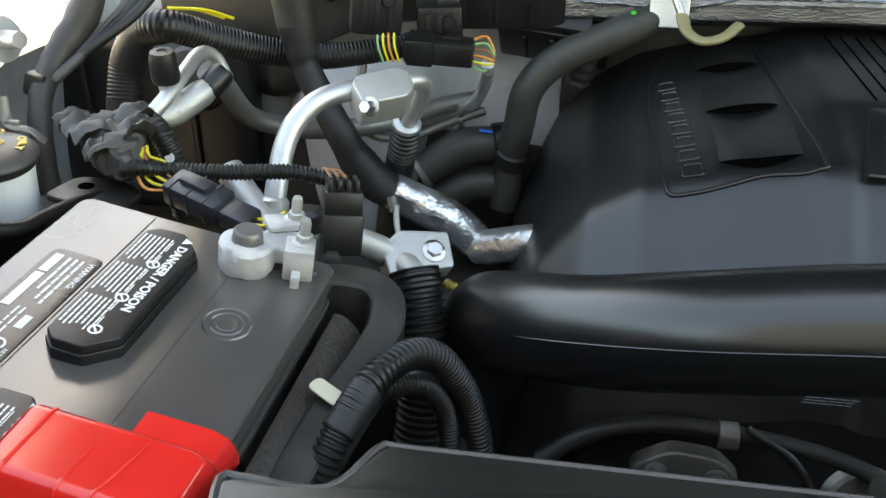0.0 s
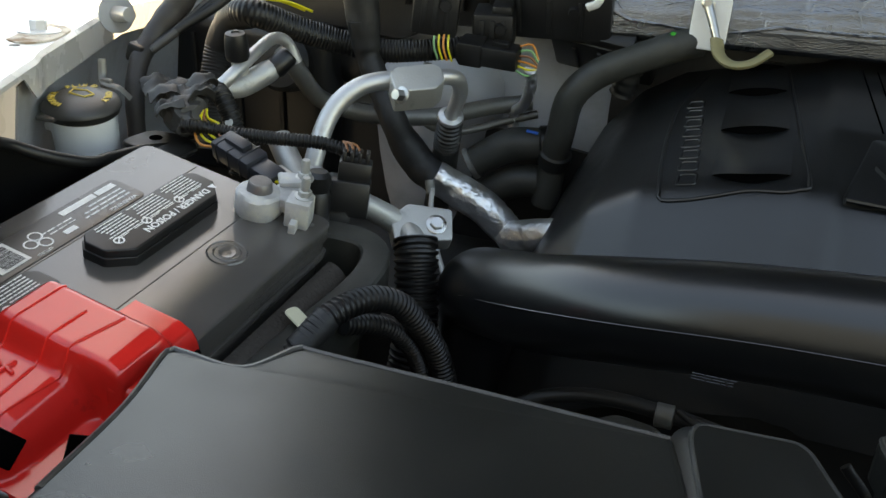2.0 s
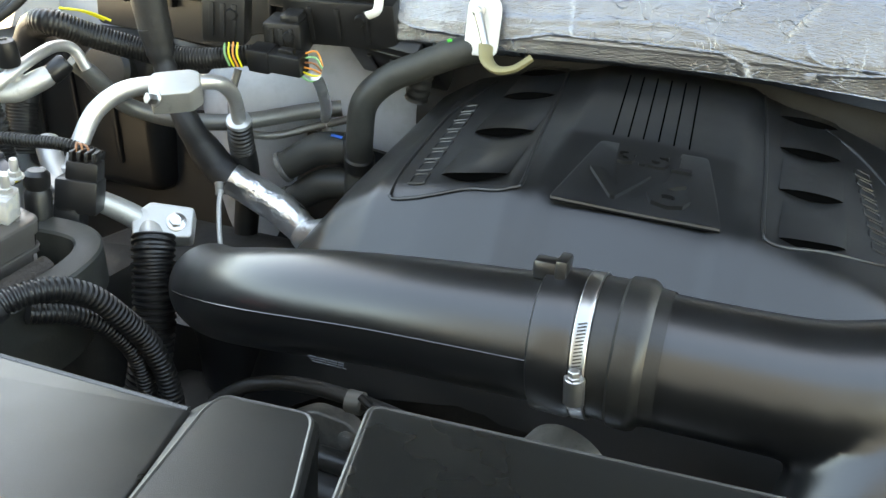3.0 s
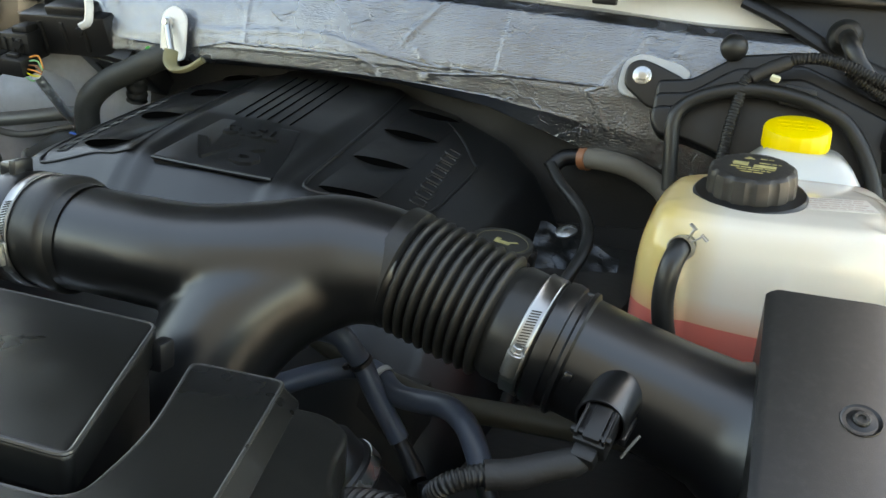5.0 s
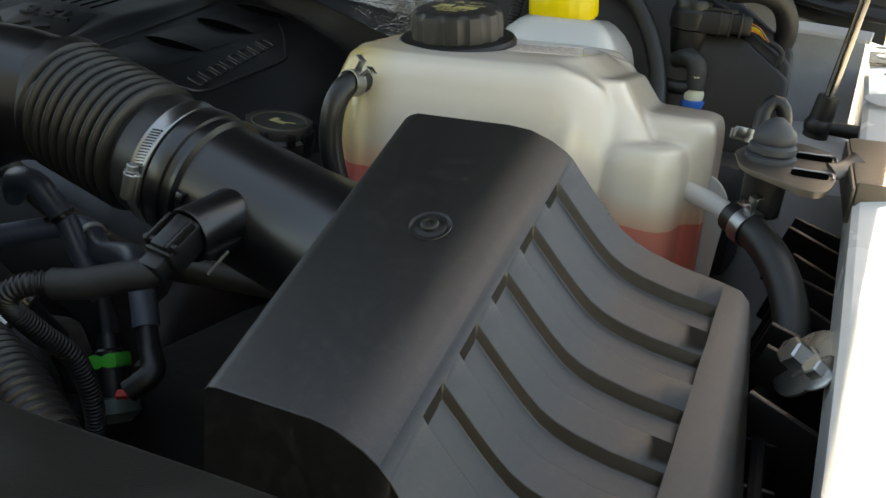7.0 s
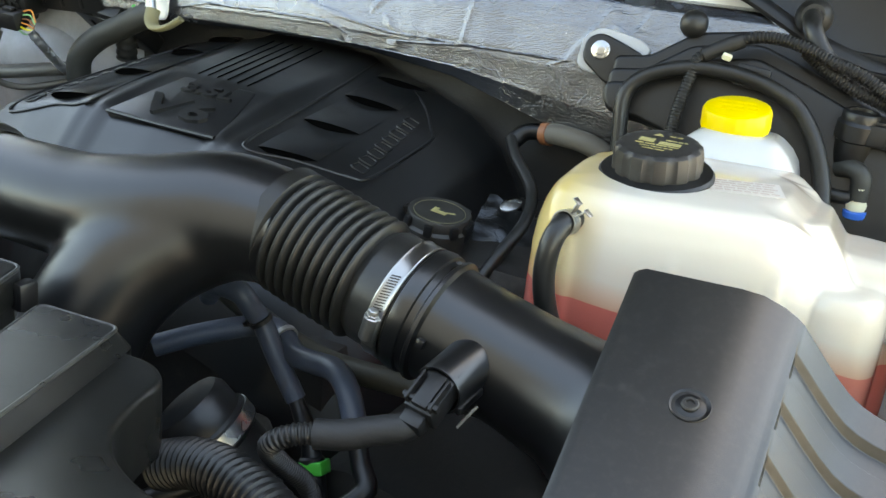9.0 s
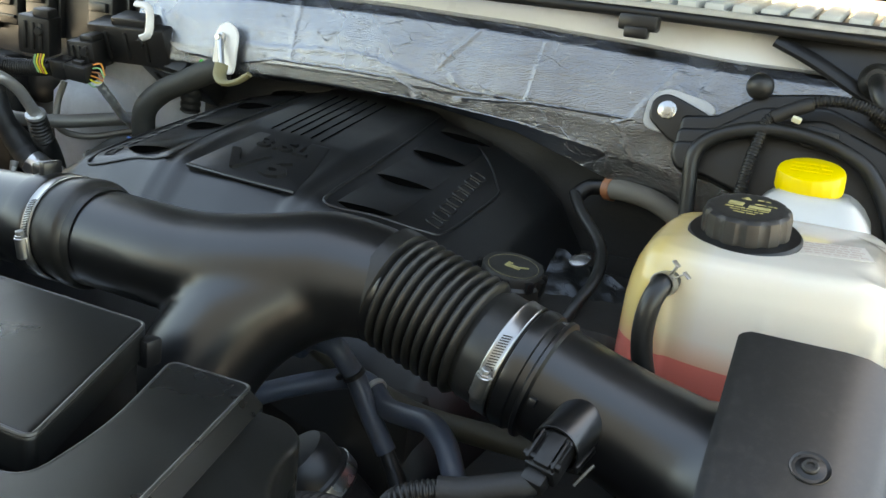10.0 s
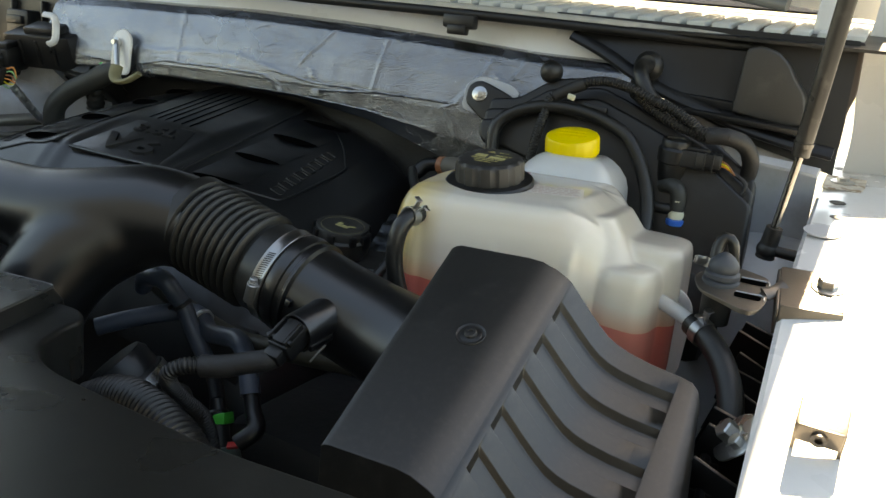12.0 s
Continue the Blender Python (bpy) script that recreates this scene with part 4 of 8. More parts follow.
part("end_collar", lathe(BM(), [(0.0445, -0.02), (0.0485, -0.018), (0.0500, 0.004), (0.0485, 0.008), (0.0445, 0.008)], axes((0.383, 0.536, 1.4035), (1, 0, 0.06)), 48), DUCT, duct)
bm = BM()
box(bm, (0.02, 0.014, 0.014), axes((0.362, 0.537, 1.452), (0, 0, 1)), 0.003)
box(bm, (0.008, 0.02, 0.018), axes((0.372, 0.535, 1.454), (0, 0, 1)), 0.002)
part("catch", bm, DUCT, duct)


def band_clamp(name, centre, along, r, screw_at, label, w=1.0):
    """A worm-drive clamp: slotted band, housing and screw."""
    along = Vector(along).normalized()
    m = axes(centre, -along, Vector(screw_at) - Vector(centre))
    c = thing(name, centre, label, "hose clamp", "hose clamps")
    part("band", lathe(BM(), [(r + a, b * w) for a, b in ((0, -0.0052), (0.0010, -0.005), (0.0014, -0.0044), (0.0010, -0.0038), (0.0010, 0.0038), (0.0014, 0.0044), (0.0010, 0.005), (0, 0.0052))], m, 72), CLAMP, c)
    # Dark bars on the band paint the shade of its slots.
    for k in range(14):
        a = 12 + 2.6 * k
        part("slot", box(BM(), (0.0006, 0.0009, 0.0056 * w), m @ pose(0, 0, 0, 0, 0, a) @ Matrix.Translation((r + 0.0012, 0, 0)) @ pose(0, 0, 0, 18, 0, 0), 0), DARK, c, "dark bar for the shade in a band slot")
    bm = BM()
    lathe(bm, [(0.0, -0.013), (0.0044, -0.013), (0.0054, -0.012), (0.0054, 0.004), (0.0058, 0.0045), (0.0058, 0.006), (0.0046, 0.0068), (0.0, 0.0068)], m @ Matrix.Translation((r + 0.0036, 0, 0)) @ pose(0, 0, 0, -90, 0, 0), 20)
    box(bm, (0.0035, 0.021, 0.0135), m @ Matrix.Translation((r + 0.002, -0.004, 0)), 0.0012)
    box(bm, (0.0022, 0.010, 0.0105), m @ pose(0, 0, 0, 0, 0, -20) @ Matrix.Translation((r + 0.0015, 0, 0)), 0.001)
    part("housing", bm, STEEL, c)
    bm = BM()
    hexbolt(bm, m @ Matrix.Translation((r + 0.0042, 0.0066, 0)) @ pose(0, 0, 0, -90, 0, 0), 0.0040, 0.006)
    part("screw", bm, STEEL, c)
    return c


band_clamp("hose_clamp", (0.397, 0.536, 1.4045), (1, 0, 0.06), 0.0482, (0.397, 0.488, 1.40), "bright steel worm clamp round the intake pipe")
ydct = thing("intake_y_duct", (0.58, 0.55, 1.33), "black plastic intake duct with a branch turning down", "intake duct")
part("cuff", lathe(BM(), [(0.046, -0.024), (0.0475, -0.022), (0.0475, 0.010), (0.050, 0.012), (0.0505, 0.024), (0.049, 0.028), (0.0455, 0.031), (0.0445, 0.04)], axes((0.405, 0.536, 1.405), (1, 0.0, 0.02)), 48), RUBBER, ydct)
main_axis = [(0.425, 0.536, 1.405), (0.48, 0.539, 1.404), (0.54, 0.546, 1.403), (0.60, 0.563, 1.407), (0.65, 0.585, 1.414), (0.70, 0.602, 1.410)]
bm = BM()
tube(bm, main_axis, [0.0445, 0.0445, 0.0455, 0.050, 0.052, 0.0475], 48, 0.004)
tube(bm, [(0.655, 0.588, 1.408), (0.625, 0.568, 1.396), (0.592, 0.540, 1.368), (0.572, 0.512, 1.32), (0.564, 0.498, 1.25), (0.56, 0.49, 1.10)], [0.047, 0.050, 0.052, 0.051, 0.050, 0.050], 48, 0.004)
part("duct", blended(bm, 0.0035, 22), DUCT, ydct, sharp=70)

# ---- bellows, clamp and air meter tube ----
A0, A1, A2 = Vector((0.70, 0.602, 1.410)), Vector((0.82, 0.600, 1.378)), Vector((0.975, 0.597, 1.338))
run = (A1 - A0).normalized()
bellows = thing("bellows_hose", A0, "ribbed black rubber bellows hose", "bellows hose")
FOLD = axes(A0, run)
part("cuff", lathe(BM(), [(0.048, -0.010), (0.0505, -0.009), (0.0505, 0.004), (0.047, 0.006), (0.0435, 0.008)], FOLD, 64), RUBBER, bellows)
for k in range(9):
    z = 0.008 + 0.00895 * k
    part("fold", lathe(BM(), [(0.0435, z), (0.0437, z + 0.0008), (0.0480, z + 0.0020), (0.0506, z + 0.0035), (0.0512, z + 0.0048), (0.0502, z + 0.0062), (0.0460, z + 0.0080), (0.0435, z + 0.00895)], FOLD, 64), RUBBER, bellows, sharp=70)
L = (A1 - A0).length
part("cuff", lathe(BM(), [(0.0435, 0.0885), (0.0455, 0.0925), (0.0468, 0.095), (0.0468, L + 0.004), (0.0485, L + 0.005), (0.0485, L + 0.012), (0.0462, L + 0.013)], FOLD, 64), RUBBER, bellows)
band_clamp("hose_clamp", A1 - run * 0.006, run, 0.0478, (0.818, 0.548, 1.376), "bright steel worm clamp with a slotted band round the bellows", 1.3)
meter = thing("air_meter_tube", (0.90, 0.598, 1.32), "black plastic air meter tube leading into the airbox", "air tube")
rm = (A2 - A1).normalized()
T = axes(A1, rm)
LT = (A2 - A1).length
part("tube", lathe(BM(), [(0.044, 0.0), (0.0495, 0.004), (0.0505, 0.010), (0.0495, 0.016), (0.0475, 0.017), (0.047, 0.022), (0.0500, 0.024), (0.0500, 0.027), (0.0462, 0.029), (0.0455, 0.06), (0.0460, 0.10), (0.049, LT - 0.022), (0.056, LT - 0.006), (0.066, LT + 0.006)], T, 64), DUCT, meter)
bm = BM()
box(bm, (0.007, 0.006, 0.006), T @ pose(0, 0.0, 0.034, 0, 0, 0) @ Matrix.Translation((0.0, 0.047, 0)), 0.001)
part("tab", bm, DUCT, meter)
part("tab", box(BM(), (0.007, 0.006, 0.006), axes((0.853, 0.606, 1.4165), (0, 0.3, 1)), 0.001), DUCT, meter)
part("wire_clip", tube(BM(), [(0.838, 0.575, 1.409), (0.845, 0.572, 1.404), (0.842, 0.563, 1.402), (0.848, 0.562, 1.397)], 0.0007, 6, 0.003), STEEL, meter, "bent steel wire clip")
sensor = thing("air_meter_sensor", (0.88, 0.535, 1.34), "black air meter sensor plugged into the tube with a sleeved cable", "sensor")
sm_ax = axes((0.887, 0.552, 1.364), (-0.10, -0.97, -0.16))
bm = lathe(BM(), [(0.0180, -0.016), (0.0188, -0.006), (0.0182, 0.000), (0.0182, 0.029), (0.0176, 0.0305), (0.0162, 0.0305), (0.0156, 0.029), (0.0156, 0.006), (0.0, 0.006)], sm_ax, 40)
box(bm, (0.004, 0.006, 0.030), sm_ax @ Matrix.Translation((0.0165, -0.010, 0.016)), 0.0012)
part("boss", bm, DUCT, sensor, "round hooded boss")
bm = BM()
pg = axes((0.8835, 0.512, 1.3540), (-0.14, -0.80, -0.55))
box(bm, (0.023, 0.019, 0.036), pg @ Matrix.Translation((0, 0, -0.006)), 0.0025)
box(bm, (0.028, 0.006, 0.004), pg @ Matrix.Translation((0, 0.0105, 0.006)), 0.001)
box(bm, (0.012, 0.005, 0.026), pg @ Matrix.Translation((0.001, 0.0115, -0.003)), 0.0012)
for k in (-1, 1):
    box(bm, (0.002, 0.007, 0.024), pg @ Matrix.Translation((0.0095 * k, 0.0115, -0.002)), 0.0006)
box(bm, (0.017, 0.015, 0.012), pg @ Matrix.Translation((-0.001, -0.001, 0.016)), 0.003)
part("plug", bm, PLASTIC, sensor)
part("latch", tube(BM(), [(0.9105, 0.530, 1.3530), (0.906, 0.526, 1.3460), (0.901, 0.522, 1.3375)], 0.0011, 8), GREYPIPE, sensor, "thin grey latch edge")
part("sleeve", tube(BM(), [(0.8815, 0.503, 1.3430), (0.874, 0.498, 1.3390), (0.858, 0.490, 1.3345), (0.840, 0.481, 1.3290), (0.822, 0.473, 1.3270)], [0.0080, 0.0100, 0.0102, 0.0100, 0.0098], 16, wob=0.06), TAPE, sensor)
part("conduit", tube(BM(), [(0.826, 0.475, 1.328), (0.812, 0.464, 1.327), (0.799, 0.460, 1.319), (0.789, 0.470, 1.303), (0.788, 0.492, 1.278), (0.792, 0.515, 1.252), (0.792, 0.53, 1.21), (0.785, 0.54, 1.15)], 0.0078, 12, ribs=(0.0034, 0.0012)), CONDUIT, sensor)

# ---- covers over the radiator support ----
def lip_along(poly, high, r=0.0016):
    """A thin rounded edge round a closed outline."""
    pts = [Vector((p[0], p[1], high(p[0], p[1]))) for p in poly]
    t, n = BM(), len(pts)
    rings = []
    for k, p in enumerate(pts):
        tan = (pts[(k + 1) % n] - pts[k - 1]).normalized()
        side = tan.cross(Vector((0, 0, 1))).normalized()
        rings.append([t.verts.new(p + r * (math.cos(a) * side + math.sin(a) * Vector((0, 0, 1)))) for a in [2 * math.pi * j / 8 for j in range(8)]])
    for k in range(n):
        a, b = rings[k], rings[(k + 1) % n]
        for j in range(8):
            t.faces.new((a[j], a[(j + 1) % 8], b[(j + 1) % 8], b[j]))
    return t


bm = BM()
slab(bm, [(-0.045, -0.02), (-0.062, 0.20), (-0.072, 0.27), (-0.088, 0.328), (-0.078, 0.334), (-0.036, 0.334), (-0.019, 0.370), (0.0, 0.3705), (0.204, 0.368), (0.228, 0.285), (0.30, -0.02)], -0.055, 0.0, [0.01, 0.05, 0.05, 0.012, 0.012, 0.014, 0.014, 0.03, 0.004, 0.05, 0.01], 0.005, None, lambda x, y: 1.390 + 0.022 * max(0, x), 6)
left_shield = thing("sight_shield", (0.07, 0.17, 1.34), "grained black plastic cover panel over the radiator support", "cover panel", "front covers")
part("panel", bm, GRAIN, left_shield)
lip = [(-0.060, 0.20), (-0.070, 0.27), (-0.086, 0.327), (-0.078, 0.332), (-0.037, 0.332), (-0.020, 0.368), (0.0, 0.3685), (0.202, 0.366)]
part("edge_lip", tube(BM(), [(x, y, 1.3885 + 0.022 * max(0, x)) for x, y in lip], 0.0024, 8, 0.006), EDGELIGHT, left_shield, "rounded edge coloured paler for its highlight")
relay = thing("relay_cover", (0.29, 0.2, 1.33), "narrow grained black cover with a chamfered side between two panels", "cover panel", "front covers")
rtop = ccw(rounded([(0.212, 0.366), (0.212, 0.376), (0.215, 0.384), (0.266, 0.389), (0.272, 0.382), (0.296, 0.32), (0.37, 0.0), (0.285, 0.0)], 0.006, 4))
rfoot = ccw(rounded([(0.201, 0.366), (0.203, 0.378), (0.209, 0.388), (0.269, 0.393), (0.276, 0.384), (0.300, 0.32), (0.374, -0.004), (0.262, -0.004)], 0.006, 4))
bm = BM()
stack(bm, [(rfoot, 1.335), (rfoot, 1.3915), (rtop, 1.3955), (inset(rtop, 0.0012), 1.3968)])
part("lid", bm, GRAIN, relay)
part("edge_lip", lip_along(rtop, lambda x, y: 1.3958), EDGELIGHT, relay, "edge coloured paler for its highlight")
bm = BM()
slab(bm, [(0.212, 0.362), (0.268, 0.372), (0.292, 0.30), (0.36, 0.01), (0.272, 0.01)], 1.28, 1.334, 0.004, 0.002)
part("base", bm, PLASTIC, relay)
fuse = thing("fuse_box", (0.46, 0.33, 1.33), "black plastic fuse box with a flat grained lid", "fuse box")
lid_poly = [(0.300, 0.396), (0.584, 0.447), (0.655, 0.290), (0.592, 0.281), (0.580, 0.292), (0.42, 0.262), (0.335, 0.25)]
lid_h = lambda x, y: 1.410 - 0.070 * (x - 0.30)
bm = BM()
slab(bm, lid_poly, -0.024, 0.0, 0.010, 0.0045, None, lid_h)
part("lid", bm, GRAIN, fuse)
part("edge_lip", lip_along(inset(ccw(rounded(lid_poly, 0.010, 4)), 0.0014), lambda x, y: lid_h(x, y) - 0.0014), EDGELIGHT, fuse, "edge coloured paler for its highlight")
bm = BM()
slab(bm, inset([Vector(p) for p in ccw([Vector(q) for q in lid_poly])], 0.004), -0.10, -0.0255, 0.010, 0.002, None, lid_h)
part("base", bm, PLASTIC, fuse)
bm = BM()
tube(bm, [(0.588, 0.2845, 1.360), (0.62, 0.2790, 1.357), (0.652, 0.2845, 1.3555)], 0.0016, 6)
part("edge_rail", bm, PLASTIC, fuse)
bm = BM()
box(bm, (0.012, 0.016, 0.022), axes((0.592, 0.440, 1.371), (0, 0, 1)), 0.003)
part("latch", bm, PLASTIC, fuse)
bm = BM()
box(bm, (0.016, 0.012, 0.03), axes((0.566, 0.276, 1.360), (0, 0, 1)), 0.003)
part("latch", bm, PLASTIC, fuse)

shield = thing("sight_shield", (0.9, 0.25, 1.32), "grained black plastic cover panel with a raised chamfered deck", "cover panel", "front covers")
bm = BM()
slab(bm, [(0.29, -0.02), (0.352, 0.20), (0.622, 0.258), (0.678, 0.264), (0.670, 0.33), (0.640, 0.412), (0.690, 0.418), (0.735, 0.421), (0.757, 0.406), (0.761, 0.382), (0.778, 0.340), (0.818, 0.320), (0.982, 0.302), (1.12, 0.308), (1.24, 0.30), (1.25, -0.02)], -0.05, 0.0, [0.01, 0.02, 0.03, 0.02, 0.03, 0.01, 0.02, 0.012, 0.016, 0.03, 0.03, 0.03, 0.03, 0.05, 0.02, 0.01], 0.004, None, lambda x, y: 1.3715, 6)
part("panel", bm, GRAIN, shield)
top = ccw(rounded([(0.634, 0.419), (0.699, 0.425), (0.741, 0.290), (0.83, -0.01), (0.30, -0.01), (0.36, 0.20), (0.626, 0.257), (0.684, 0.262), (0.672, 0.330)], [0.008, 0.007, 0.06, 0.02, 0.02, 0.02, 0.03, 0.02, 0.05], 5))
foot = ccw(rounded([(0.630, 0.422), (0.7095, 0.428), (0.7522, 0.290), (0.843, -0.015), (0.29, -0.015), (0.352, 0.205), (0.622, 0.261), (0.680, 0.266), (0.668, 0.330)], [0.008, 0.007, 0.06, 0.02, 0.02, 0.02, 0.03, 0.02, 0.05], 5))
bm = BM()
stack(bm, [(foot, 1.352), (foot, 1.3718), (inset(top, 0.0), 1.3815), (inset(top, 0.0012), 1.3832)])
part("deck", bm, GRAIN, shield)
part("edge_lip", lip_along(top, lambda x, y: 1.3822, 0.0014), EDGELIGHT, shield, "edge coloured paler for its highlight")
bm = BM()
lathe(bm, [(0.012, 0), (0.0135, 0.0015), (0.0145, 0.0)], axes((0.628, 0.245, 1.3835), (0, 0, 1)), 32)
part("ring", bm, GRAIN, shield, "moulded ring")

# ---- airbox ----
SIDE = [(0.972, -0.003), (0.975, -0.001), (0.980, 0.0), (1.045, 0.0), (1.060, -0.002), (1.075, -0.008), (1.083, -0.013), (1.090, -0.019), (1.107, -0.0395), (1.118, -0.052), (1.127, -0.061), (1.136, -0.0675), (1.147, -0.073), (1.166, -0.080), (1.194, -0.0875), (1.204, -0.091), (1.210, -0.096), (1.214, -0.106)]


def lid_z(x, y):
    return 1.439 + ramp(x, *SIDE) + 0.5 * (y - 0.639)


def back_y(x):
    return ramp(x, (0.972, 0.637), (0.980, 0.6395), (1.04, 0.642), (1.082, 0.646), (1.208, 0.660), (1.214, 0.656))


airbox = thing("airbox", (1.08, 0.52, 1.2), "dusty black plastic airbox with four ribbed slots in its sloping lid", "airbox")
xs = sorted({p[0] for p in SIDE} | {1.02, 1.052, 1.067, 1.098, 1.156, 1.18})
slots = [0.623 - 0.038 * k for k in range(5)]
XS0, XS1 = 1.088, 1.194


SLOT_WIDE, SLOT_DEEP, SLOT_WALL = 0.0205, 0.0080, 0.0010


def slot_dip(x, v):
    """Depth of a slot, v metres behind its front edge."""
    run = SLOT_WIDE - SLOT_WALL
    d = SLOT_DEEP if v <= run + 1e-7 else SLOT_DEEP * (SLOT_WIDE - v) / SLOT_WALL
    ends = min(1.0, (x - XS0) / SLOT_WALL, (XS1 - x) / SLOT_WALL)
    return d * max(0.0, ends)


def slant(x, y):
    """Both sides lean a little outwards from the back to the front."""
    return x + max(0, 0.65 - y) * (0.055 * max(0.0, (1.06 - x) / 0.088) + 0.17 * max(0.0, (x - 1.194) / 0.02))


t = BM()
def strip(t, xa, xb, ya, yb, za=0.0, zb=0.0):
    cols = [x for x in xs if xa - 1e-6 <= x <= xb + 1e-6]
    cols = sorted({xa, xb, *cols})
    for a, b in zip(cols, cols[1:]):
        fy = lambda f, x: f(x) if callable(f) else f
        q = [(a, fy(ya, a), za), (b, fy(ya, b), za), (b, fy(yb, b), zb), (a, fy(yb, a), zb)]
        t.faces.new([t.verts.new((slant(x, y), y, lid_z(x, y) - d)) for x, y, d in q])
X0, X1, Y0 = 0.972, 1.214, 0.418
def skew(y):
    """Slots run slightly back towards the wing."""
    return lambda x: y + 0.15 * (x - XS0)
def slot(t, y):
    """One wedge-shaped recess whose rear edge starts at y."""
    cols = sorted({XS0, XS0 + SLOT_WALL, XS1 - SLOT_WALL, XS1, *[x for x in xs if XS0 + SLOT_WALL < x < XS1 - SLOT_WALL]})
    offs = [0.0, 0.0008, SLOT_WIDE * 0.35, SLOT_WIDE * 0.6, SLOT_WIDE - SLOT_WALL, SLOT_WIDE]
    def place(x, v):
        yy = skew(y - SLOT_WIDE + v)(x)
        return (x, yy, lid_z(x, yy) - (0.0 if v == 0.0 else slot_dip(x, v)))
    for a, b in zip(cols, cols[1:]):
        for u, v in zip(offs, offs[1:]):
            t.faces.new([t.verts.new(c) for c in (place(a, u), place(b, u), place(b, v), place(a, v))])
strip(t, X0, XS0, Y0, back_y)
strip(t, XS1, X1, Y0, back_y)
strip(t, XS0, XS1, skew(slots[0]), back_y)
for k, y in enumerate(slots):
    slot(t, y)
    strip(t, XS0, XS1, skew(slots[k + 1]) if k + 1 < len(slots) else Y0, skew(y - SLOT_WIDE))
# skirts
def skirt(t, pts, drop):
    for a, b in zip(pts, pts[1:]):
        t.faces.new([t.verts.new(c) for c in (a, b, (b[0], b[1], b[2] - drop), (a[0], a[1], a[2] - drop))])
cols = xs
skirt(t, [(slant(x, Y0), Y0, lid_z(x, Y0)) for x in cols], 0.16)
skirt(t, [(slant(x, back_y(x)), back_y(x), lid_z(x, back_y(x))) for x in cols], 0.16)
skirt(t, [(slant(X0, Y0 + (back_y(X0) - Y0) * k / 6), Y0 + (back_y(X0) - Y0) * k / 6, lid_z(X0, Y0 + (back_y(X0) - Y0) * k / 6)) for k in range(7)], 0.16)
skirt(t, [(slant(X1, Y0 + (back_y(X1) - Y0) * k / 6), Y0 + (back_y(X1) - Y0) * k / 6, lid_z(X1, Y0 + (back_y(X1) - Y0) * k / 6)) for k in range(7)], 0.10)
bmesh.ops.remove_doubles(t, verts=t.verts, dist=0.0002)
bmesh.ops.recalc_face_normals(t, faces=t.faces)
weight = t.edges.layers.float.new("bevel_weight_edge")
for e in t.edges:
    if len(e.link_faces) == 2:
        upright = sorted(abs(f.normal.z) < 0.15 for f in e.link_faces)
        if upright == [False, True] or (all(upright) and e.link_faces[0].normal.dot(e.link_faces[1].normal) < 0.7):
            e[weight] = 1.0
lid = part("lid", t, BOXPLASTIC, airbox, sharp=32)
bev = lid.modifiers.new("edge", "BEVEL")
bev.width, bev.segments, bev.limit_method = 0.0065, 4, "WEIGHT"
sx = axes((1.040, 0.545, lid_z(1.040, 0.545)), (0.0, -0.5, 1))
part("screw_boss", lathe(BM(), [(0.0165, 0.0002), (0.016, 0.0008), (0.0150, 0.0003), (0.0125, -0.0006), (0.0105, 0.0004), (0.0, 0.0006)], sx @ Matrix.Diagonal((0.78, 0.78, 1, 1)), 32), PLASTIC, airbox)
bm = BM()
lathe(bm, [(0.0072, 0.0), (0.0072, 0.003), (0.006, 0.0042), (0.0035, 0.0042), (0.0030, 0.0022), (0.0, 0.0022)], sx @ Matrix.Diagonal((0.75, 0.75, 0.75, 1)), 24)
part("screw", bm, DARK, airbox, "dark round-headed screw")
bm = BM()
slab(bm, [(1.0, 0.43), (1.225, 0.43), (1.230, 0.66), (1.10, 0.64), (0.985, 0.63)], 0.98, 1.215, 0.02, 0.004)
part("lower_box", bm, PLASTIC, airbox)
part("rib_rail", tube(BM(), [(1.254, 0.42, 1.205), (1.240, 0.55, 1.262), (1.226, 0.66, 1.31)], 0.005, 8), PLASTIC, airbox)
for k in range(9):
    bm = BM()
    box(bm, (0.024, 0.003, 0.05), axes((1.258 - 0.0037 * k, 0.40 + 0.030 * k, 1.17 + 0.0135 * k), (0, -0.25, 1)), 0.001)
    part("rib", bm, PLASTIC, airbox)

# liner ribs between the airbox and the wing
rng = random.Random(12)
for k in range(8):
    bm = BM()
    box(bm, (0.06 + 0.02 * rng.random(), 0.004, 0.05 + 0.03 * rng.random()), axes((1.247, 0.60 + 0.035 * k + 0.012 * rng.random(), 1.275 + 0.008 * k + 0.015 * rng.random()), (0.3, -0.4 + 0.2 * rng.random(), 1), (1, -0.35 + 0.3 * rng.random(), 0)), 0.001)
    solo("liner_rib", bm, PLASTIC, "black plastic stiffening rib of the wheel arch liner", "rib", group="liner ribs")
bolt = thing("liner_bolt", (1.257, 0.596, 1.341), "small zinc bolt in the liner", "bolt")
part("head", hexbolt(BM(), axes((1.257, 0.596, 1.341), (-0.7, -0.3, 0.6)), 0.0065, 0.009, 0.012), STEEL, bolt)
bolt = thing("liner_bolt", (1.250, 0.632, 1.331), "zinc bolt with a large washer in the liner", "bolt")
lm = axes((1.250, 0.632, 1.331), (-0.75, -0.3, 0.55)) @ Matrix.Diagonal((1.25, 1.25, 1.25, 1))
part("washer", lathe(BM(), [(0, 0), (0.019, 0), (0.019, 0.0015), (0.0, 0.003)], lm, 28), STEEL, bolt)
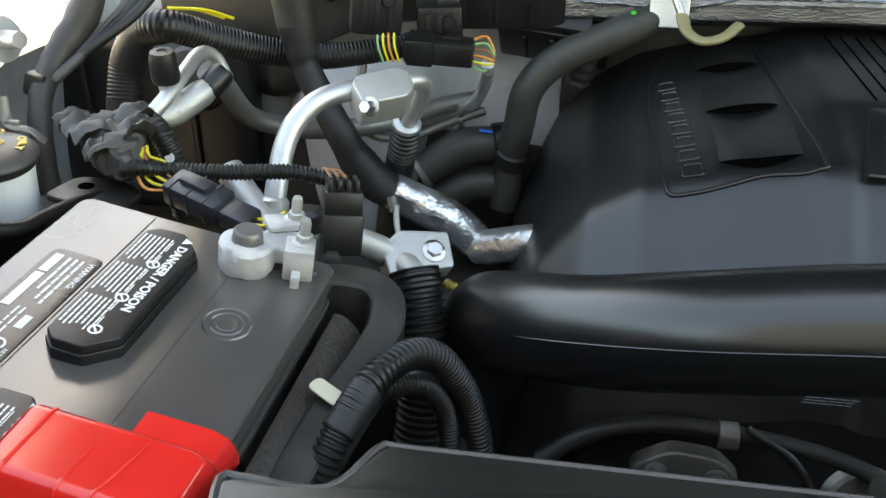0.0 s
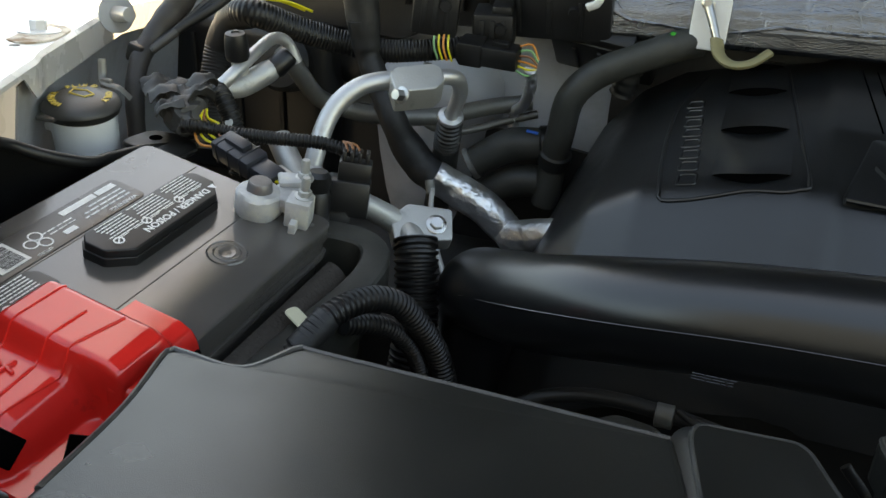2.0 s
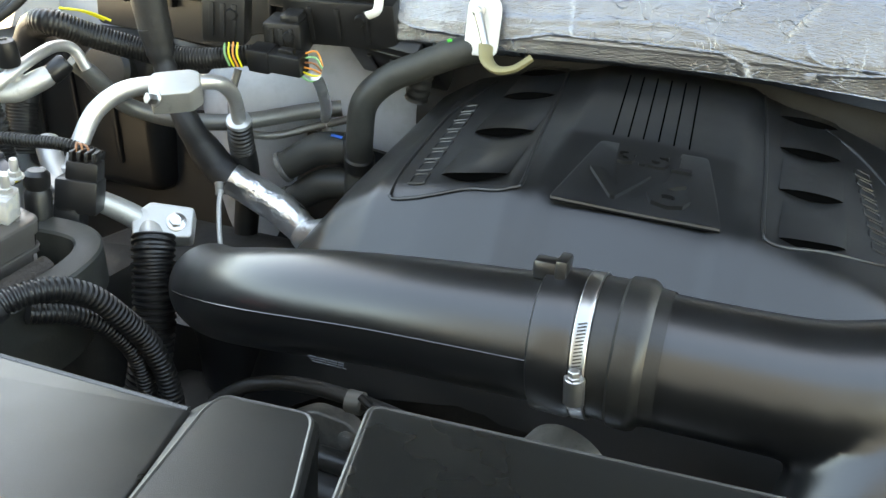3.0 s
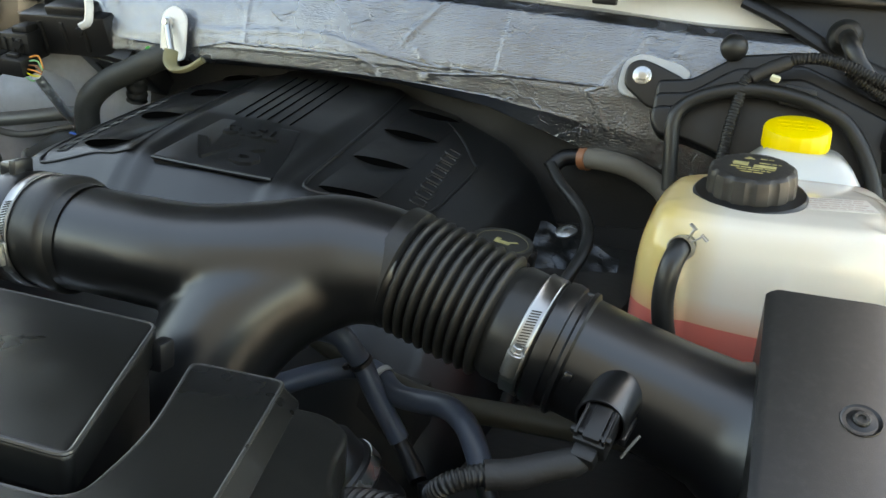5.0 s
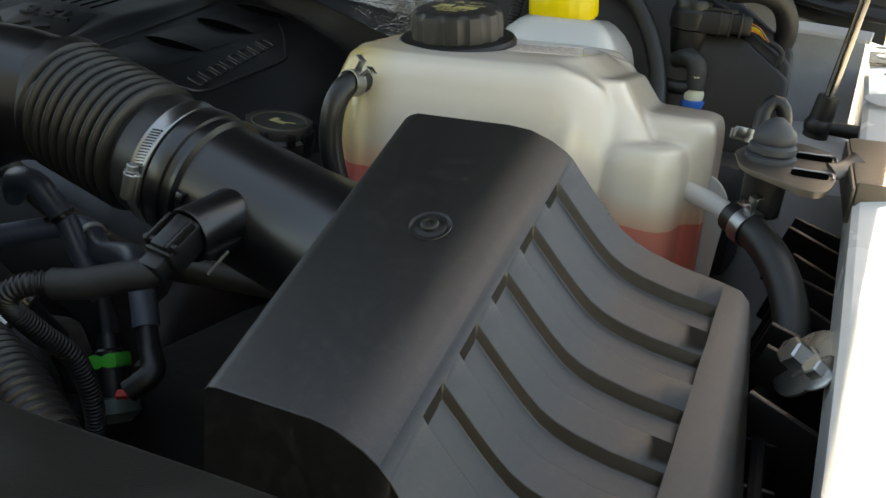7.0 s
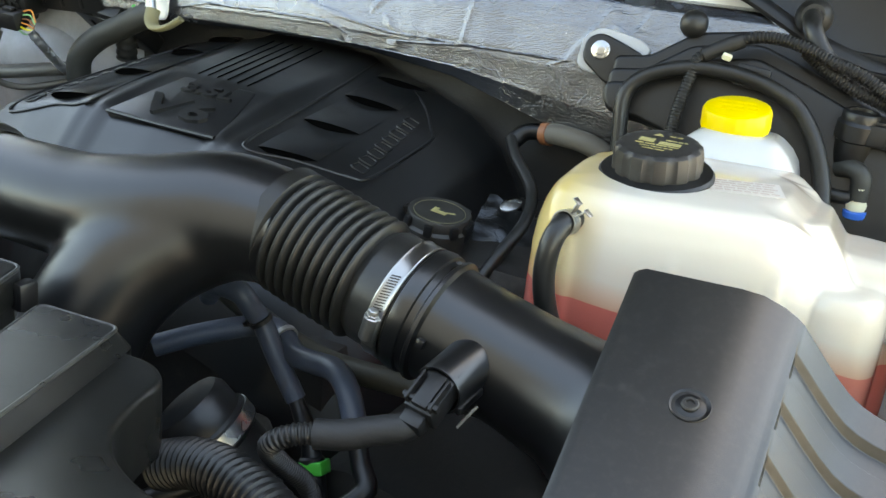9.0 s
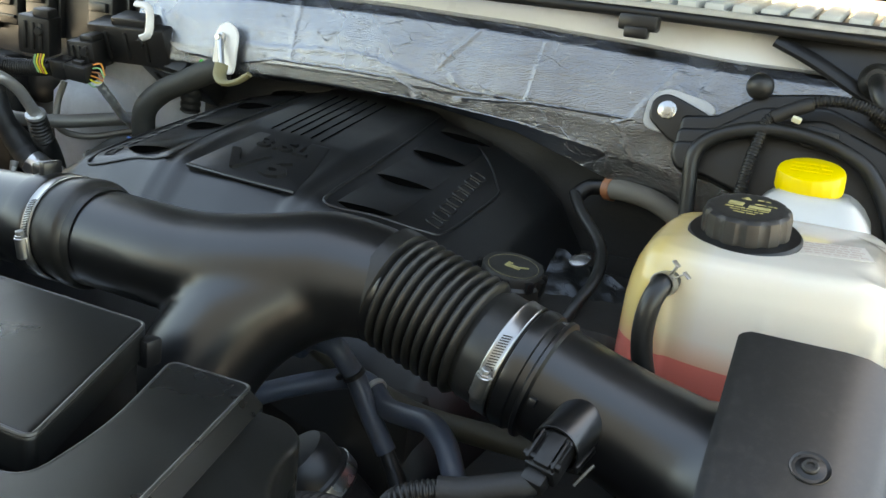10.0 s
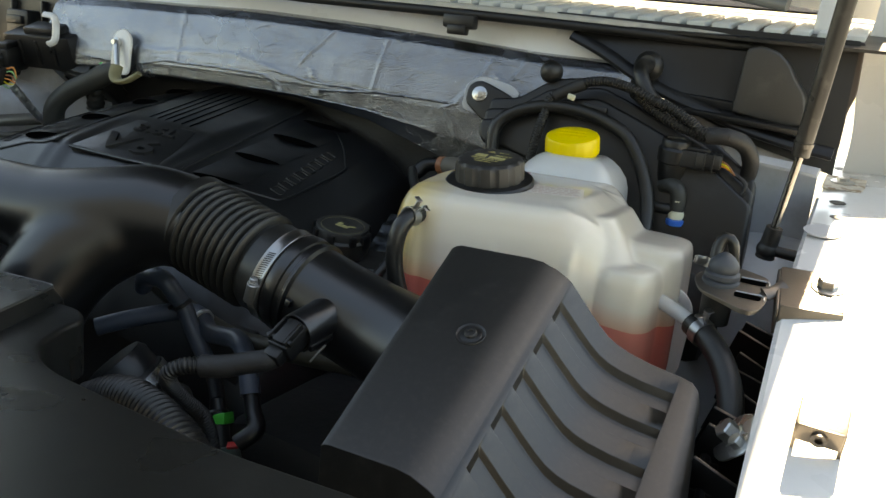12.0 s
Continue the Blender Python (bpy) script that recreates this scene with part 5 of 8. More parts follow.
part("head", hexbolt(BM(), lm @ Matrix.Translation((0, 0, 0.002)), 0.0075, 0.011), STEEL, bolt)

# ---- coolant tank ----
UP = Vector((-0.03, 0.0, 1.0))
tank = thing("coolant_tank", (0.99, 0.80, 1.25), "yellowed translucent coolant tank half full of red coolant", "coolant tank")
main = [(0.862, 0.765), (0.866, 0.712), (0.884, 0.690), (0.93, 0.686), (1.0, 0.698), (1.07, 0.714), (1.098, 0.735), (1.106, 0.79), (1.104, 0.86), (1.05, 0.925), (0.93, 0.90), (0.868, 0.83)]
cen = Vector((0.975, 0.80))
def grow(poly, f, cx=cen):
    return [cx + (p - cx) * f for p in poly]
mo = ccw(rounded(main, 0.028, 4))
def tank_top(x, y):
    return -ramp(x, (0.86, 0.012), (0.885, 0.0), (1.05, 0.0), (1.068, 0.008), (1.085, 0.024), (1.105, 0.048)) - 0.10 * max(0, 0.79 - y)
def full(x, y, k):
    return tank_top(x, y) * k
def tank_loft(bm, rows):
    t, rings = BM(), []
    for f, z, k in rows:
        rings.append([t.verts.new((p.x, p.y, z + tank_top(p.x, p.y) * k)) for p in grow(mo, f)])
    for a, b in zip(rings, rings[1:]):
        for j in range(len(a)):
            q = (j + 1) % len(a)
            t.faces.new((a[j], a[q], b[q], b[j]))
    t.faces.new(rings[0][::-1])
    t.faces.new(rings[-1])
    return merge(bm, t)
bm = BM()
tank_loft(bm, [(0.86, 1.245, 0), (0.97, 1.252, 0), (1.0, 1.268, 0), (1.0, 1.32, 0), (1.004, 1.38, 0.2), (1.0, 1.43, 0.7), (0.985, 1.452, 1), (0.955, 1.466, 1), (0.91, 1.4755, 1), (0.84, 1.480, 1), (0.60, 1.4815, 1), (0.3, 1.482, 1)])
bulge = ccw(rounded([(1.075, 0.785), (1.098, 0.772), (1.146, 0.772), (1.158, 0.788), (1.156, 0.866), (1.10, 0.878), (1.075, 0.85)], 0.013, 4))
bc = Vector((1.118, 0.822))
stack(bm, [(grow(bulge, 0.85, bc), 1.30), (grow(bulge, 0.97, bc), 1.306), (grow(bulge, 1.0, bc), 1.32), (grow(bulge, 1.0, bc), 1.385), (grow(bulge, 0.985, bc), 1.420), (grow(bulge, 0.955, bc), 1.434), (grow(bulge, 0.88, bc), 1.441), (grow(bulge, 0.7, bc), 1.4435), (grow(bulge, 0.3, bc), 1.444)])
# the shoulder falling from the top to the bulge
for low, high in ((0.0, 1.0), (0.5, 1.5)):
    rows = []
    for f, z in ((low, 1.405), (low + 0.33, 1.425), (low + 0.66, 1.447), (high, 1.466)):
        x1 = 1.130 - 0.045 * min(1.0, f)
        rows.append((ccw(rounded([(1.03, 0.728 + 0.03 * f), (x1 - 0.012, 0.728 + 0.03 * f), (x1, 0.745 + 0.03 * f), (x1 - 0.002, 0.86), (1.03, 0.88)], 0.010, 4)), z - 0.012 * low))
    stack(bm, rows)
# a lower lobe in front of the bulge
lobe = ccw(rounded([(1.082, 0.785), (1.086, 0.732), (1.098, 0.722), (1.132, 0.724), (1.142, 0.740), (1.146, 0.785)], 0.010, 4))
lc0 = Vector((1.114, 0.756))
stack(bm, [(grow(lobe, 0.9, lc0), 1.30), (grow(lobe, 1.0, lc0), 1.31), (grow(lobe, 1.0, lc0), 1.395), (grow(lobe, 0.97, lc0), 1.412), (grow(lobe, 0.84, lc0), 1.4235), (grow(lobe, 0.5, lc0), 1.426)])
# moulded swellings along the front
for x, y, w in ((0.906, 0.690, 0.0075), (0.985, 0.6985, 0.007), (1.062, 0.7155, 0.008)):
    tube(bm, [(x, y, 1.27), (x, y, 1.40), (x, y + 0.004, 1.435), (x, y + 0.018, 1.462)], [w, w, w * 0.9, w * 0.5], 16, 0.01)
skin = blended(bm, 0.0026, 9)
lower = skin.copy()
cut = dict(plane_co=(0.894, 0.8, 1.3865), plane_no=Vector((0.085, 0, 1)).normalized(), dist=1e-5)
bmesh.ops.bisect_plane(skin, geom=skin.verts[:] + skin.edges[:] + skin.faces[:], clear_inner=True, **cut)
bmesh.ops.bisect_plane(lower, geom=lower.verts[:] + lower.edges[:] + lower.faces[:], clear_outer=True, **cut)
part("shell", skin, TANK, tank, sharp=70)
part("weld_flange", slab(BM(), [(1.06, 1.30), (1.13, 1.296), (1.168, 1.308), (1.174, 1.385), (1.160, 1.402), (1.12, 1.404), (1.06, 1.40)], -0.002, 0.002, 0.014, 0.001, Matrix(((1, 0, 0, 0), (0, 0, -1, 0.800), (0, 1, 0, 0), (0, 0, 0, 1))), None, 5, True), MILK, tank, "clear moulded flange behind the tank's lower lobe")
# The coolant's red, as light brings it through, is put into the wall's colour.
part("filled_wall", lower, WETTANK, tank, "tank wall coloured red for the coolant showing through", sharp=70)
# coolant filling the lower half
lev = lambda x, y: 1.3865 - 0.085 * (x - 0.894)
bm = BM()
inner = grow(mo, 0.95)
t, rings = BM(), []
for z in (1.262, 1.30, 1.34):
    rings.append([t.verts.new((p.x, p.y, z)) for p in (inner if z > 1.27 else grow(mo, 0.93))])
rings.append([t.verts.new((p.x, p.y, lev(p.x, p.y))) for p in inner])
for a, b in zip(rings, rings[1:]):
    for j in range(len(a)):
        q = (j + 1) % len(a)
        t.faces.new((a[j], a[q], b[q], b[j]))
t.faces.new(rings[0][::-1]), t.faces.new(rings[-1])
merge(bm, t)
bi = grow(bulge, 0.90, bc)
t, rings = BM(), []
rings.append([t.verts.new((p.x, p.y, 1.308)) for p in bi])
rings.append([t.verts.new((p.x, p.y, lev(p.x, p.y))) for p in bi])
for j in range(len(bi)):
    q = (j + 1) % len(bi)
    t.faces.new((rings[0][j], rings[0][q], rings[1][q], rings[1][j]))
t.faces.new(rings[0][::-1]), t.faces.new(rings[1])
merge(bm, t)
part("coolant", bm, COOLANT, tank, "red coolant")
fm = axes((0.947, 0.771, 1.474), UP + Vector((0, -0.20, 0))) @ Matrix.Diagonal((0.905, 0.905, 0.90, 1))
part("flange", lathe(BM(), [(0.030, -0.006), (0.0500, 0.0005), (0.0525, 0.003), (0.0525, 0.0085), (0.0505, 0.011), (0.030, 0.0125)], fm, 56), PLASTIC, tank, "black plastic collar")
bm = BM()
n = 72
prof = [(0.0365, 0.010, 0), (0.0402, 0.0115, 1), (0.0408, 0.012, 1), (0.0405, 0.028, 1), (0.0392, 0.0335, 1), (0.0360, 0.0358, 0.3), (0.030, 0.0365, 0), (0.0, 0.0370, 0)]
t, rings = BM(), []
for r, z, g in prof:
    if r == 0:
        rings.append([t.verts.new((0, 0, z))])
        continue
    ring = []
    for k in range(n):
        a = 2 * math.pi * k / n
        notch = 0.0022 * g * (1 if k % 6 in (0, 1) else 0)
        ring.append(t.verts.new(((r - notch) * math.cos(a), (r - notch) * math.sin(a), z)))
    rings.append(ring)
for a, b in zip(rings, rings[1:]):
    for k in range(n):
        q = (k + 1) % n
        t.faces.new((a[k], a[q], b[q], b[k]) if len(b) > 1 else (a[k], a[q], b[0]))
merge(bm, t, fm)
cap = part("cap", bm, surface("dusty_black_cap", (0.024, 0.023, 0.022), 0.42, bump=0.1, bscale=600, dirt=(0.06, 0.057, 0.05), dscale=35), tank, "fluted black pressure cap", sharp=30)
bm = BM()
rng = random.Random(5)
cm = fm @ Matrix.Translation((0, 0, 0.0372)) @ pose(0, 0, 0, 0, 0, -3)
box(bm, (0.014, 0.009, 0.0005), cm @ Matrix.Translation((-0.012, 0.002, 0)), 0)
box(bm, (0.020, 0.006, 0.0005), cm @ Matrix.Translation((0.010, -0.001, 0)), 0)
bars(bm, cm, [(-0.020, -0.008, 0.040), (-0.014, -0.0135, 0.030), (-0.010, -0.019, 0.02), (0.004, 0.007, 0.020)], 0.0026, rng, 0.0005)
for k in range(3):
    box(bm, (0.009 - 0.003 * k, 0.0012, 0.0005), cm @ Matrix.Translation((-0.006, 0.0165 + 0.002 * k, 0)), 0)
bars(bm, cm, [(0.004, 0.018, 0.012)], 0.003, rng, 0.0005)
part("print", bm, PALE, cap, "faded yellow warning print", kind="stuff")
bm = BM()
lm2 = axes((1.018, 0.780, 1.4808), (0.0, -0.10, 1), (1, 0.30, 0))
box(bm, (0.058, 0.034, 0.0008), lm2, 0)
label = part("label", bm, surface("faded_clear_label", (0.58, 0.54, 0.49), 0.45, bump=0.1, var=0.08), tank, "faded label")
bm = BM()
for k in range(5):
    bars(bm, lm2 @ Matrix.Translation((-0.025, 0.012 - 0.006 * k, 0.0005)), [(0, 0, 0.05)], 0.003, random.Random(k), 0.0003)
part("faded_print", bm, surface("faded_print", (0.5, 0.40, 0.36), 0.6, bump=0, var=0.1), label)


def spring_clip(name, centre, along, r, label, up=(0, 0, 1)):
    c = thing(name, centre, label, "hose clip", "spring hose clips")
    m = axes(centre, along, up)
    part("band", lathe(BM(), [(r, -0.005), (r + 0.0011, -0.005), (r + 0.0011, 0.005), (r, 0.005)], m, 32), CLAMP, c)
    for s in (-1, 1):
        bm = BM()
        box(bm, (0.011, 0.0012, 0.008), m @ pose(r + 0.005, 0.003 * s, 0.001 * s, 0, 0, 14 * s), 0.0004)
        box(bm, (0.0012, 0.007, 0.007), m @ pose(r + 0.010, 0.006 * s, 0.001 * s), 0.0004)
        part("ear", bm, CLAMP, c)
    return c


hose = thing("overflow_hose", (0.905, 0.66, 1.36), "black rubber hose dropping from the tank's side port", "hose")
part("hose", tube(BM(), [(0.908, 0.694, 1.447), (0.9045, 0.676, 1.447), (0.900, 0.664, 1.432), (0.899, 0.662, 1.405), (0.905, 0.665, 1.375), (0.917, 0.672, 1.345), (0.925, 0.68, 1.30)], [0.0080, 0.0088, 0.0088, 0.0088, 0.0088, 0.0088, 0.0088], 18), RUBBER, hose)
spring_clip("spring_clip", (0.905, 0.678, 1.447), (0.15, 1, -0.05), 0.0092, "pale grey spring clip round a small hose", (0.5, -0.3, 0.7))
rh = thing("coolant_hose", (1.20, 0.79, 1.33), "black rubber coolant hose running beside the airbox", "hose")
part("port", tube(BM(), [(1.142, 0.776, 1.392), (1.170, 0.755, 1.388), (1.192, 0.738, 1.382)], 0.0075, 16), MILK, rh, "milky plastic port")
part("hose", tube(BM(), [(1.182, 0.746, 1.385), (1.202, 0.729, 1.378), (1.222, 0.708, 1.362), (1.236, 0.685, 1.338), (1.240, 0.665, 1.305), (1.236, 0.65, 1.24)], 0.0118, 18), RUBBER, rh)
spring_clip("spring_clip", (1.194, 0.736, 1.381), (0.75, -0.62, -0.25), 0.0124, "pale grey spring clip round the coolant hose", (0, -0.4, 1))

# ---- second bottle with the yellow cap ----
res = thing("fluid_bottle", (0.985, 0.935, 1.40), "milky white brake fluid bottle with a yellow screw cap", "fluid bottle")
ro = ccw(rounded([(0.925, 0.89), (0.945, 0.875), (1.035, 0.885), (1.048, 0.90), (1.045, 0.985), (1.03, 1.0), (0.94, 0.99), (0.925, 0.975)], 0.016, 4))
rc = Vector((0.985, 0.937))
bm = BM()
stack(bm, [(grow(ro, 0.95, rc), 1.38), (grow(ro, 1.0, rc), 1.39), (grow(ro, 1.0, rc), 1.452), (grow(ro, 0.985, rc), 1.466), (grow(ro, 0.93, rc), 1.478), (grow(ro, 0.80, rc), 1.490), (grow(ro, 0.66, rc), 1.498), (grow(ro, 0.55, rc), 1.502)])
part("bottle", bm, MILK, res, sharp=50)
ym = axes((0.978, 0.943, 1.5035), UP + Vector((0, -0.26, 0))) @ Matrix.Diagonal((0.89, 0.89, 0.95, 1))
bm = BM()
n, t, rings = 60, BM(), []
for r, z, g in [(0.034, 0.0, 0), (0.0365, 0.0005, 1), (0.0372, 0.004, 1), (0.0368, 0.019, 1), (0.0352, 0.0225, 0.4), (0.032, 0.024, 0), (0.0, 0.0245, 0)]:
    rings.append([t.verts.new(((r - 0.0011 * g * (k % 3 == 0)) * math.cos(2 * math.pi * k / n), (r - 0.0011 * g * (k % 3 == 0)) * math.sin(2 * math.pi * k / n), z)) for k in range(n)] if r else [t.verts.new((0, 0, z))])
for a, b in zip(rings, rings[1:]):
    for k in range(n):
        q = (k + 1) % n
        t.faces.new((a[k], a[q], b[q], b[k]) if len(b) > 1 else (a[k], a[q], b[0]))
merge(bm, t, ym)
yc = part("cap", bm, YELLOW, res, "fluted yellow cap", sharp=30)
bm = BM()
for k in range(3):
    bars(bm, ym @ Matrix.Translation((-0.022, 0.012 - 0.011 * k, 0.0243)), [(0, 0, 0.044)], 0.005, random.Random(k + 9), 0.0008)
part("moulded_bars", bm, YELLOW, yc)

# ---- black moulded shield with its cables, behind the bottles ----
bk = thing("moulded_shield", (0.87, 1.05, 1.50), "black moulded plastic shield bolted to the bulkhead", "shield")
bmx = axes((0.80, 1.045, 1.537), (0.05, -1, 0.25), (1, 0, -0.06))
top_edge = [(0.016, 0.012), (0.055, 0.020), (0.098, 0.055), (0.168, 0.071), (0.222, 0.055), (0.313, 0.025), (0.385, -0.02)]
foot_edge = [(0.40, -0.15), (0.25, -0.16), (0.10, -0.062), (0.062, -0.054), (0.032, -0.054), (0.022, -0.042)]
for k, (z0, z1) in enumerate(((-0.03, 0.0), (-0.002, 0.013), (0.011, 0.026))):
    tier = [(x + 0.002 * k, y - 0.017 * k) for x, y in top_edge] + foot_edge
    part("tier", slab(BM(), tier, z0, z1, 0.009, 0.005, bmx), PLASTIC, bk)
part("ear", slab(BM(), [(-0.022, 0.0), (-0.022, 0.024), (-0.008, 0.034), (0.012, 0.030), (0.050, 0.018), (0.03, -0.022), (0.012, -0.022)], -0.012, -0.004, 0.009, 0.003, bmx), PLASTIC, bk)
part("bolt", hexbolt(BM(), bmx @ Matrix.Translation((-0.002, 0.014, -0.004)), 0.0075, 0.005, 0.011), STEEL, bk)
part("gasket_edge", slab(BM(), [(-0.029, -0.010), (-0.029, 0.028), (-0.010, 0.042), (0.040, 0.036), (0.055, 0.026), (0.03, 0.0), (0.0, -0.014)], -0.018, -0.013, 0.012, 0.002, bmx), SHADEWHITE, bk, "pale painted edge showing behind the ear")
for at in ((0.975, 1.022, 1.554), (0.972, 1.018, 1.540)):
    part("rib", box(BM(), (0.034, 0.008, 0.009), axes(at, (0.05, -1, 0.25), (1, 0, -0.1)), 0.002), PLASTIC, bk)
bl = thing("foam_knob", (0.896, 1.06, 1.59), "round black rubber knob above the shield", "rubber knob")
bm = BM()
bmesh.ops.create_uvsphere(bm, u_segments=24, v_segments=16, radius=0.0155)
bm.transform(Matrix.Translation((0.896, 1.063, 1.591)))
part("knob", bm, RUBBER, bl)
part("stem", tube(BM(), [(0.896, 1.066, 1.58), (0.897, 1.072, 1.56)], 0.006, 10), RUBBER, bl)
cb = thing("corrugated_conduit", (0.94, 1.0, 1.50), "black corrugated cable conduit arching over the shield", "conduit", "conduits")
part("conduit", tube(BM(), [(0.905, 0.985, 1.45), (0.907, 0.993, 1.48), (0.909, 1.0, 1.51), (0.913, 1.008, 1.538), (0.917, 1.013, 1.558), (0.928, 1.016, 1.567), (0.946, 1.019, 1.577), (0.964, 1.022, 1.586), (0.987, 1.024, 1.589), (1.014, 1.024, 1.585), (1.042, 1.023, 1.575), (1.072, 1.023, 1.566), (1.097, 1.021, 1.554), (1.117, 1.018, 1.543), (1.147, 1.021, 1.541)], 0.0068, 12, ribs=(0.0036, 0.0012)), CONDUIT, cb)
part("conduit", tube(BM(), [(1.019, 1.034, 1.580), (1.046, 1.031, 1.563), (1.075, 1.030, 1.549), (1.102, 1.029, 1.541), (1.12, 1.028, 1.536)], 0.0075, 12, ribs=(0.0036, 0.0012)), CONDUIT, cb)
part("tape", tube(BM(), [(0.922, 1.0135, 1.563), (0.940, 1.0175, 1.574), (0.958, 1.0205, 1.583)], 0.0078, 12, wob=0.12), TAPE, cb)
part("sleeve", tube(BM(), [(1.12, 1.022, 1.540), (1.145, 1.025, 1.541), (1.163, 1.040, 1.533), (1.172, 1.053, 1.512), (1.168, 1.060, 1.49), (1.150, 1.055, 1.46), (1.125, 1.03, 1.42), (1.12, 1.0, 1.36)], 0.0105, 14, wob=0.06), TAPE, cb)
part("tie", box(BM(), (0.010, 0.005, 0.007), axes((0.947, 1.006, 1.565), (0.3, -0.5, 1)), 0.0015), IVORY, cb, "pale cable tie end")
hz = thing("vacuum_hose", (0.87, 1.0, 1.46), "thick black hose looping along the shield", "hose")
part("hose", tube(BM(), [(0.856, 0.99, 1.43), (0.851, 0.995, 1.475), (0.848, 1.000, 1.506), (0.855, 1.005, 1.523), (0.874, 1.009, 1.537), (0.904, 1.012, 1.547), (0.934, 1.014, 1.550), (0.969, 1.014, 1.547), (0.998, 1.012, 1.539), (1.028, 1.008, 1.523), (1.053, 1.000, 1.488), (1.068, 0.990, 1.448), (1.075, 0.97, 1.40)], 0.0085, 14), RUBBER, hz)
hz2 = thing("vacuum_hose", (1.02, 1.04, 1.6), "thick black hose leaving a grommet in the cowl panel", "hose")
part("hose", tube(BM(), [(1.014, 1.12, 1.612), (1.014, 1.075, 1.612), (1.020, 1.055, 1.600), (1.033, 1.047, 1.581), (1.051, 1.045, 1.566), (1.08, 1.045, 1.552)], 0.0095, 14, wob=0.05), RUBBER, hz2)
part("grommet", lathe(BM(), [(0.0, 0.012), (0.012, 0.012), (0.017, 0.006), (0.020, 0.0), (0.020, -0.004)], axes((1.012, 1.118, 1.613), (0, -1, 0.15)), 24), RUBBER, hz2)
pc = thing("purge_connector", (1.085, 1.026, 1.48), "black solenoid valve with a plug and short wires", "solenoid valve")
pm = axes((1.084, 1.026, 1.505), (0.05, -0.14, 1), (1, 0.15, 0))
bm = lathe(BM(), [(0.0, -0.030), (0.016, -0.030), (0.018, -0.027), (0.018, -0.004), (0.0205, -0.002), (0.0205, 0.014), (0.018, 0.017), (0.018, 0.024), (0.0165, 0.026), (0.0135, 0.026), (0.0130, 0.023), (0.0, 0.023)], pm, 32)
box(bm, (0.030, 0.012, 0.040), pm @ Matrix.Translation((-0.008, 0.014, -0.002)), 0.003)
part("housing", bm, PLASTIC, pc)
pq = axes((1.108, 1.024, 1.509), (1, 0.12, -0.02), (0, 0, 1))
bm = BM()
box(bm, (0.022, 0.030, 0.030), pq @ Matrix.Translation((0, 0, 0.0)), 0.003)
box(bm, (0.019, 0.025, 0.034), pq @ Matrix.Translation((0.001, 0, 0.017)), 0.003)
box(bm, (0.005, 0.013, 0.030), pq @ Matrix.Translation((0.012, 0.002, 0.004)), 0.0012)
part("plug", bm, PLASTIC, pc)
for k in range(3):
    part("rib", box(BM(), (0.023, 0.032, 0.0022), pq @ Matrix.Translation((0.0, 0, 0.004 + 0.010 * k)), 0.0008), PLASTIC, pc)
for k, c in enumerate(("orange", "yellow", "brown")):
    part("wire", tube(BM(), [pq @ Vector((0.003 * (k - 1), 0.002, 0.033)), pq @ Vector((0.002 * (k - 1) - 0.003, 0.002, 0.042)), pq @ Vector((-0.012, 0.003 * (k - 1), 0.052))], 0.0012, 6), WIRES[c], pc)
part("tail", tube(BM(), [pq @ Vector((-0.010, 0.0, 0.050)), pq @ Vector((-0.020, 0.004, 0.066)), pq @ Vector((-0.036, 0.004, 0.062)), pq @ Vector((-0.034, 0.0, 0.046))], 0.0028, 8), TAPE, pc)
pb = thing("valve_connector", (1.10, 1.02, 1.45), "two grey rubber elbows with a yellow neck and blue ring", "valve hose")
part("elbow", tube(BM(), [(1.082, 1.030, 1.478), (1.094, 1.032, 1.483), (1.112, 1.036, 1.482), (1.121, 1.034, 1.470), (1.119, 1.028, 1.452), (1.112, 1.020, 1.425), (1.100, 1.01, 1.39)], [0.010, 0.0105, 0.0105, 0.0095, 0.007, 0.0055, 0.005], 16), OLDRUBBER, pb)
part("elbow", tube(BM(), [(1.076, 1.020, 1.470), (1.088, 1.014, 1.474), (1.099, 1.010, 1.468), (1.101, 1.010, 1.452), (1.101, 1.010, 1.444)], [0.0095, 0.0100, 0.0100, 0.0092, 0.0088], 16), OLDRUBBER, pb)
part("neck", lathe(BM(), [(0.0080, 0.010), (0.0080, -0.004), (0.0105, -0.008), (0.0105, -0.014), (0, -0.014)], axes((1.101, 1.010, 1.449), (0, -0.2, 1)), 20), IVORY, pb, "pale yellow neck")
part("ring", lathe(BM(), [(0.0, -0.006), (0.0118, -0.006), (0.0122, -0.003), (0.0118, 0.001), (0.0, 0.001)], axes((1.101, 1.011, 1.4335), (0, -0.2, 1)), 24), BLUE, pb, "blue ring")
part("stub", tube(BM(), [(1.096, 1.012, 1.445), (1.082, 1.010, 1.444), (1.066, 1.012, 1.446)], 0.0075, 12), RUBBER, pb)
bm = BM()
box(bm, (0.10, 0.08, 0.12), axes((1.12, 0.985, 1.33), (0, 0, 1)), 0.02)
lathe(bm, [(0, 0.02), (0.05, 0.02), (0.065, 0.0), (0.07, -0.12)], axes((1.02, 1.05, 1.43), (0, -0.6, 0.8)), 32)
solo("brake_servo", bm, DARK, "dark brake servo drum half hidden behind the bottles", "brake servo")

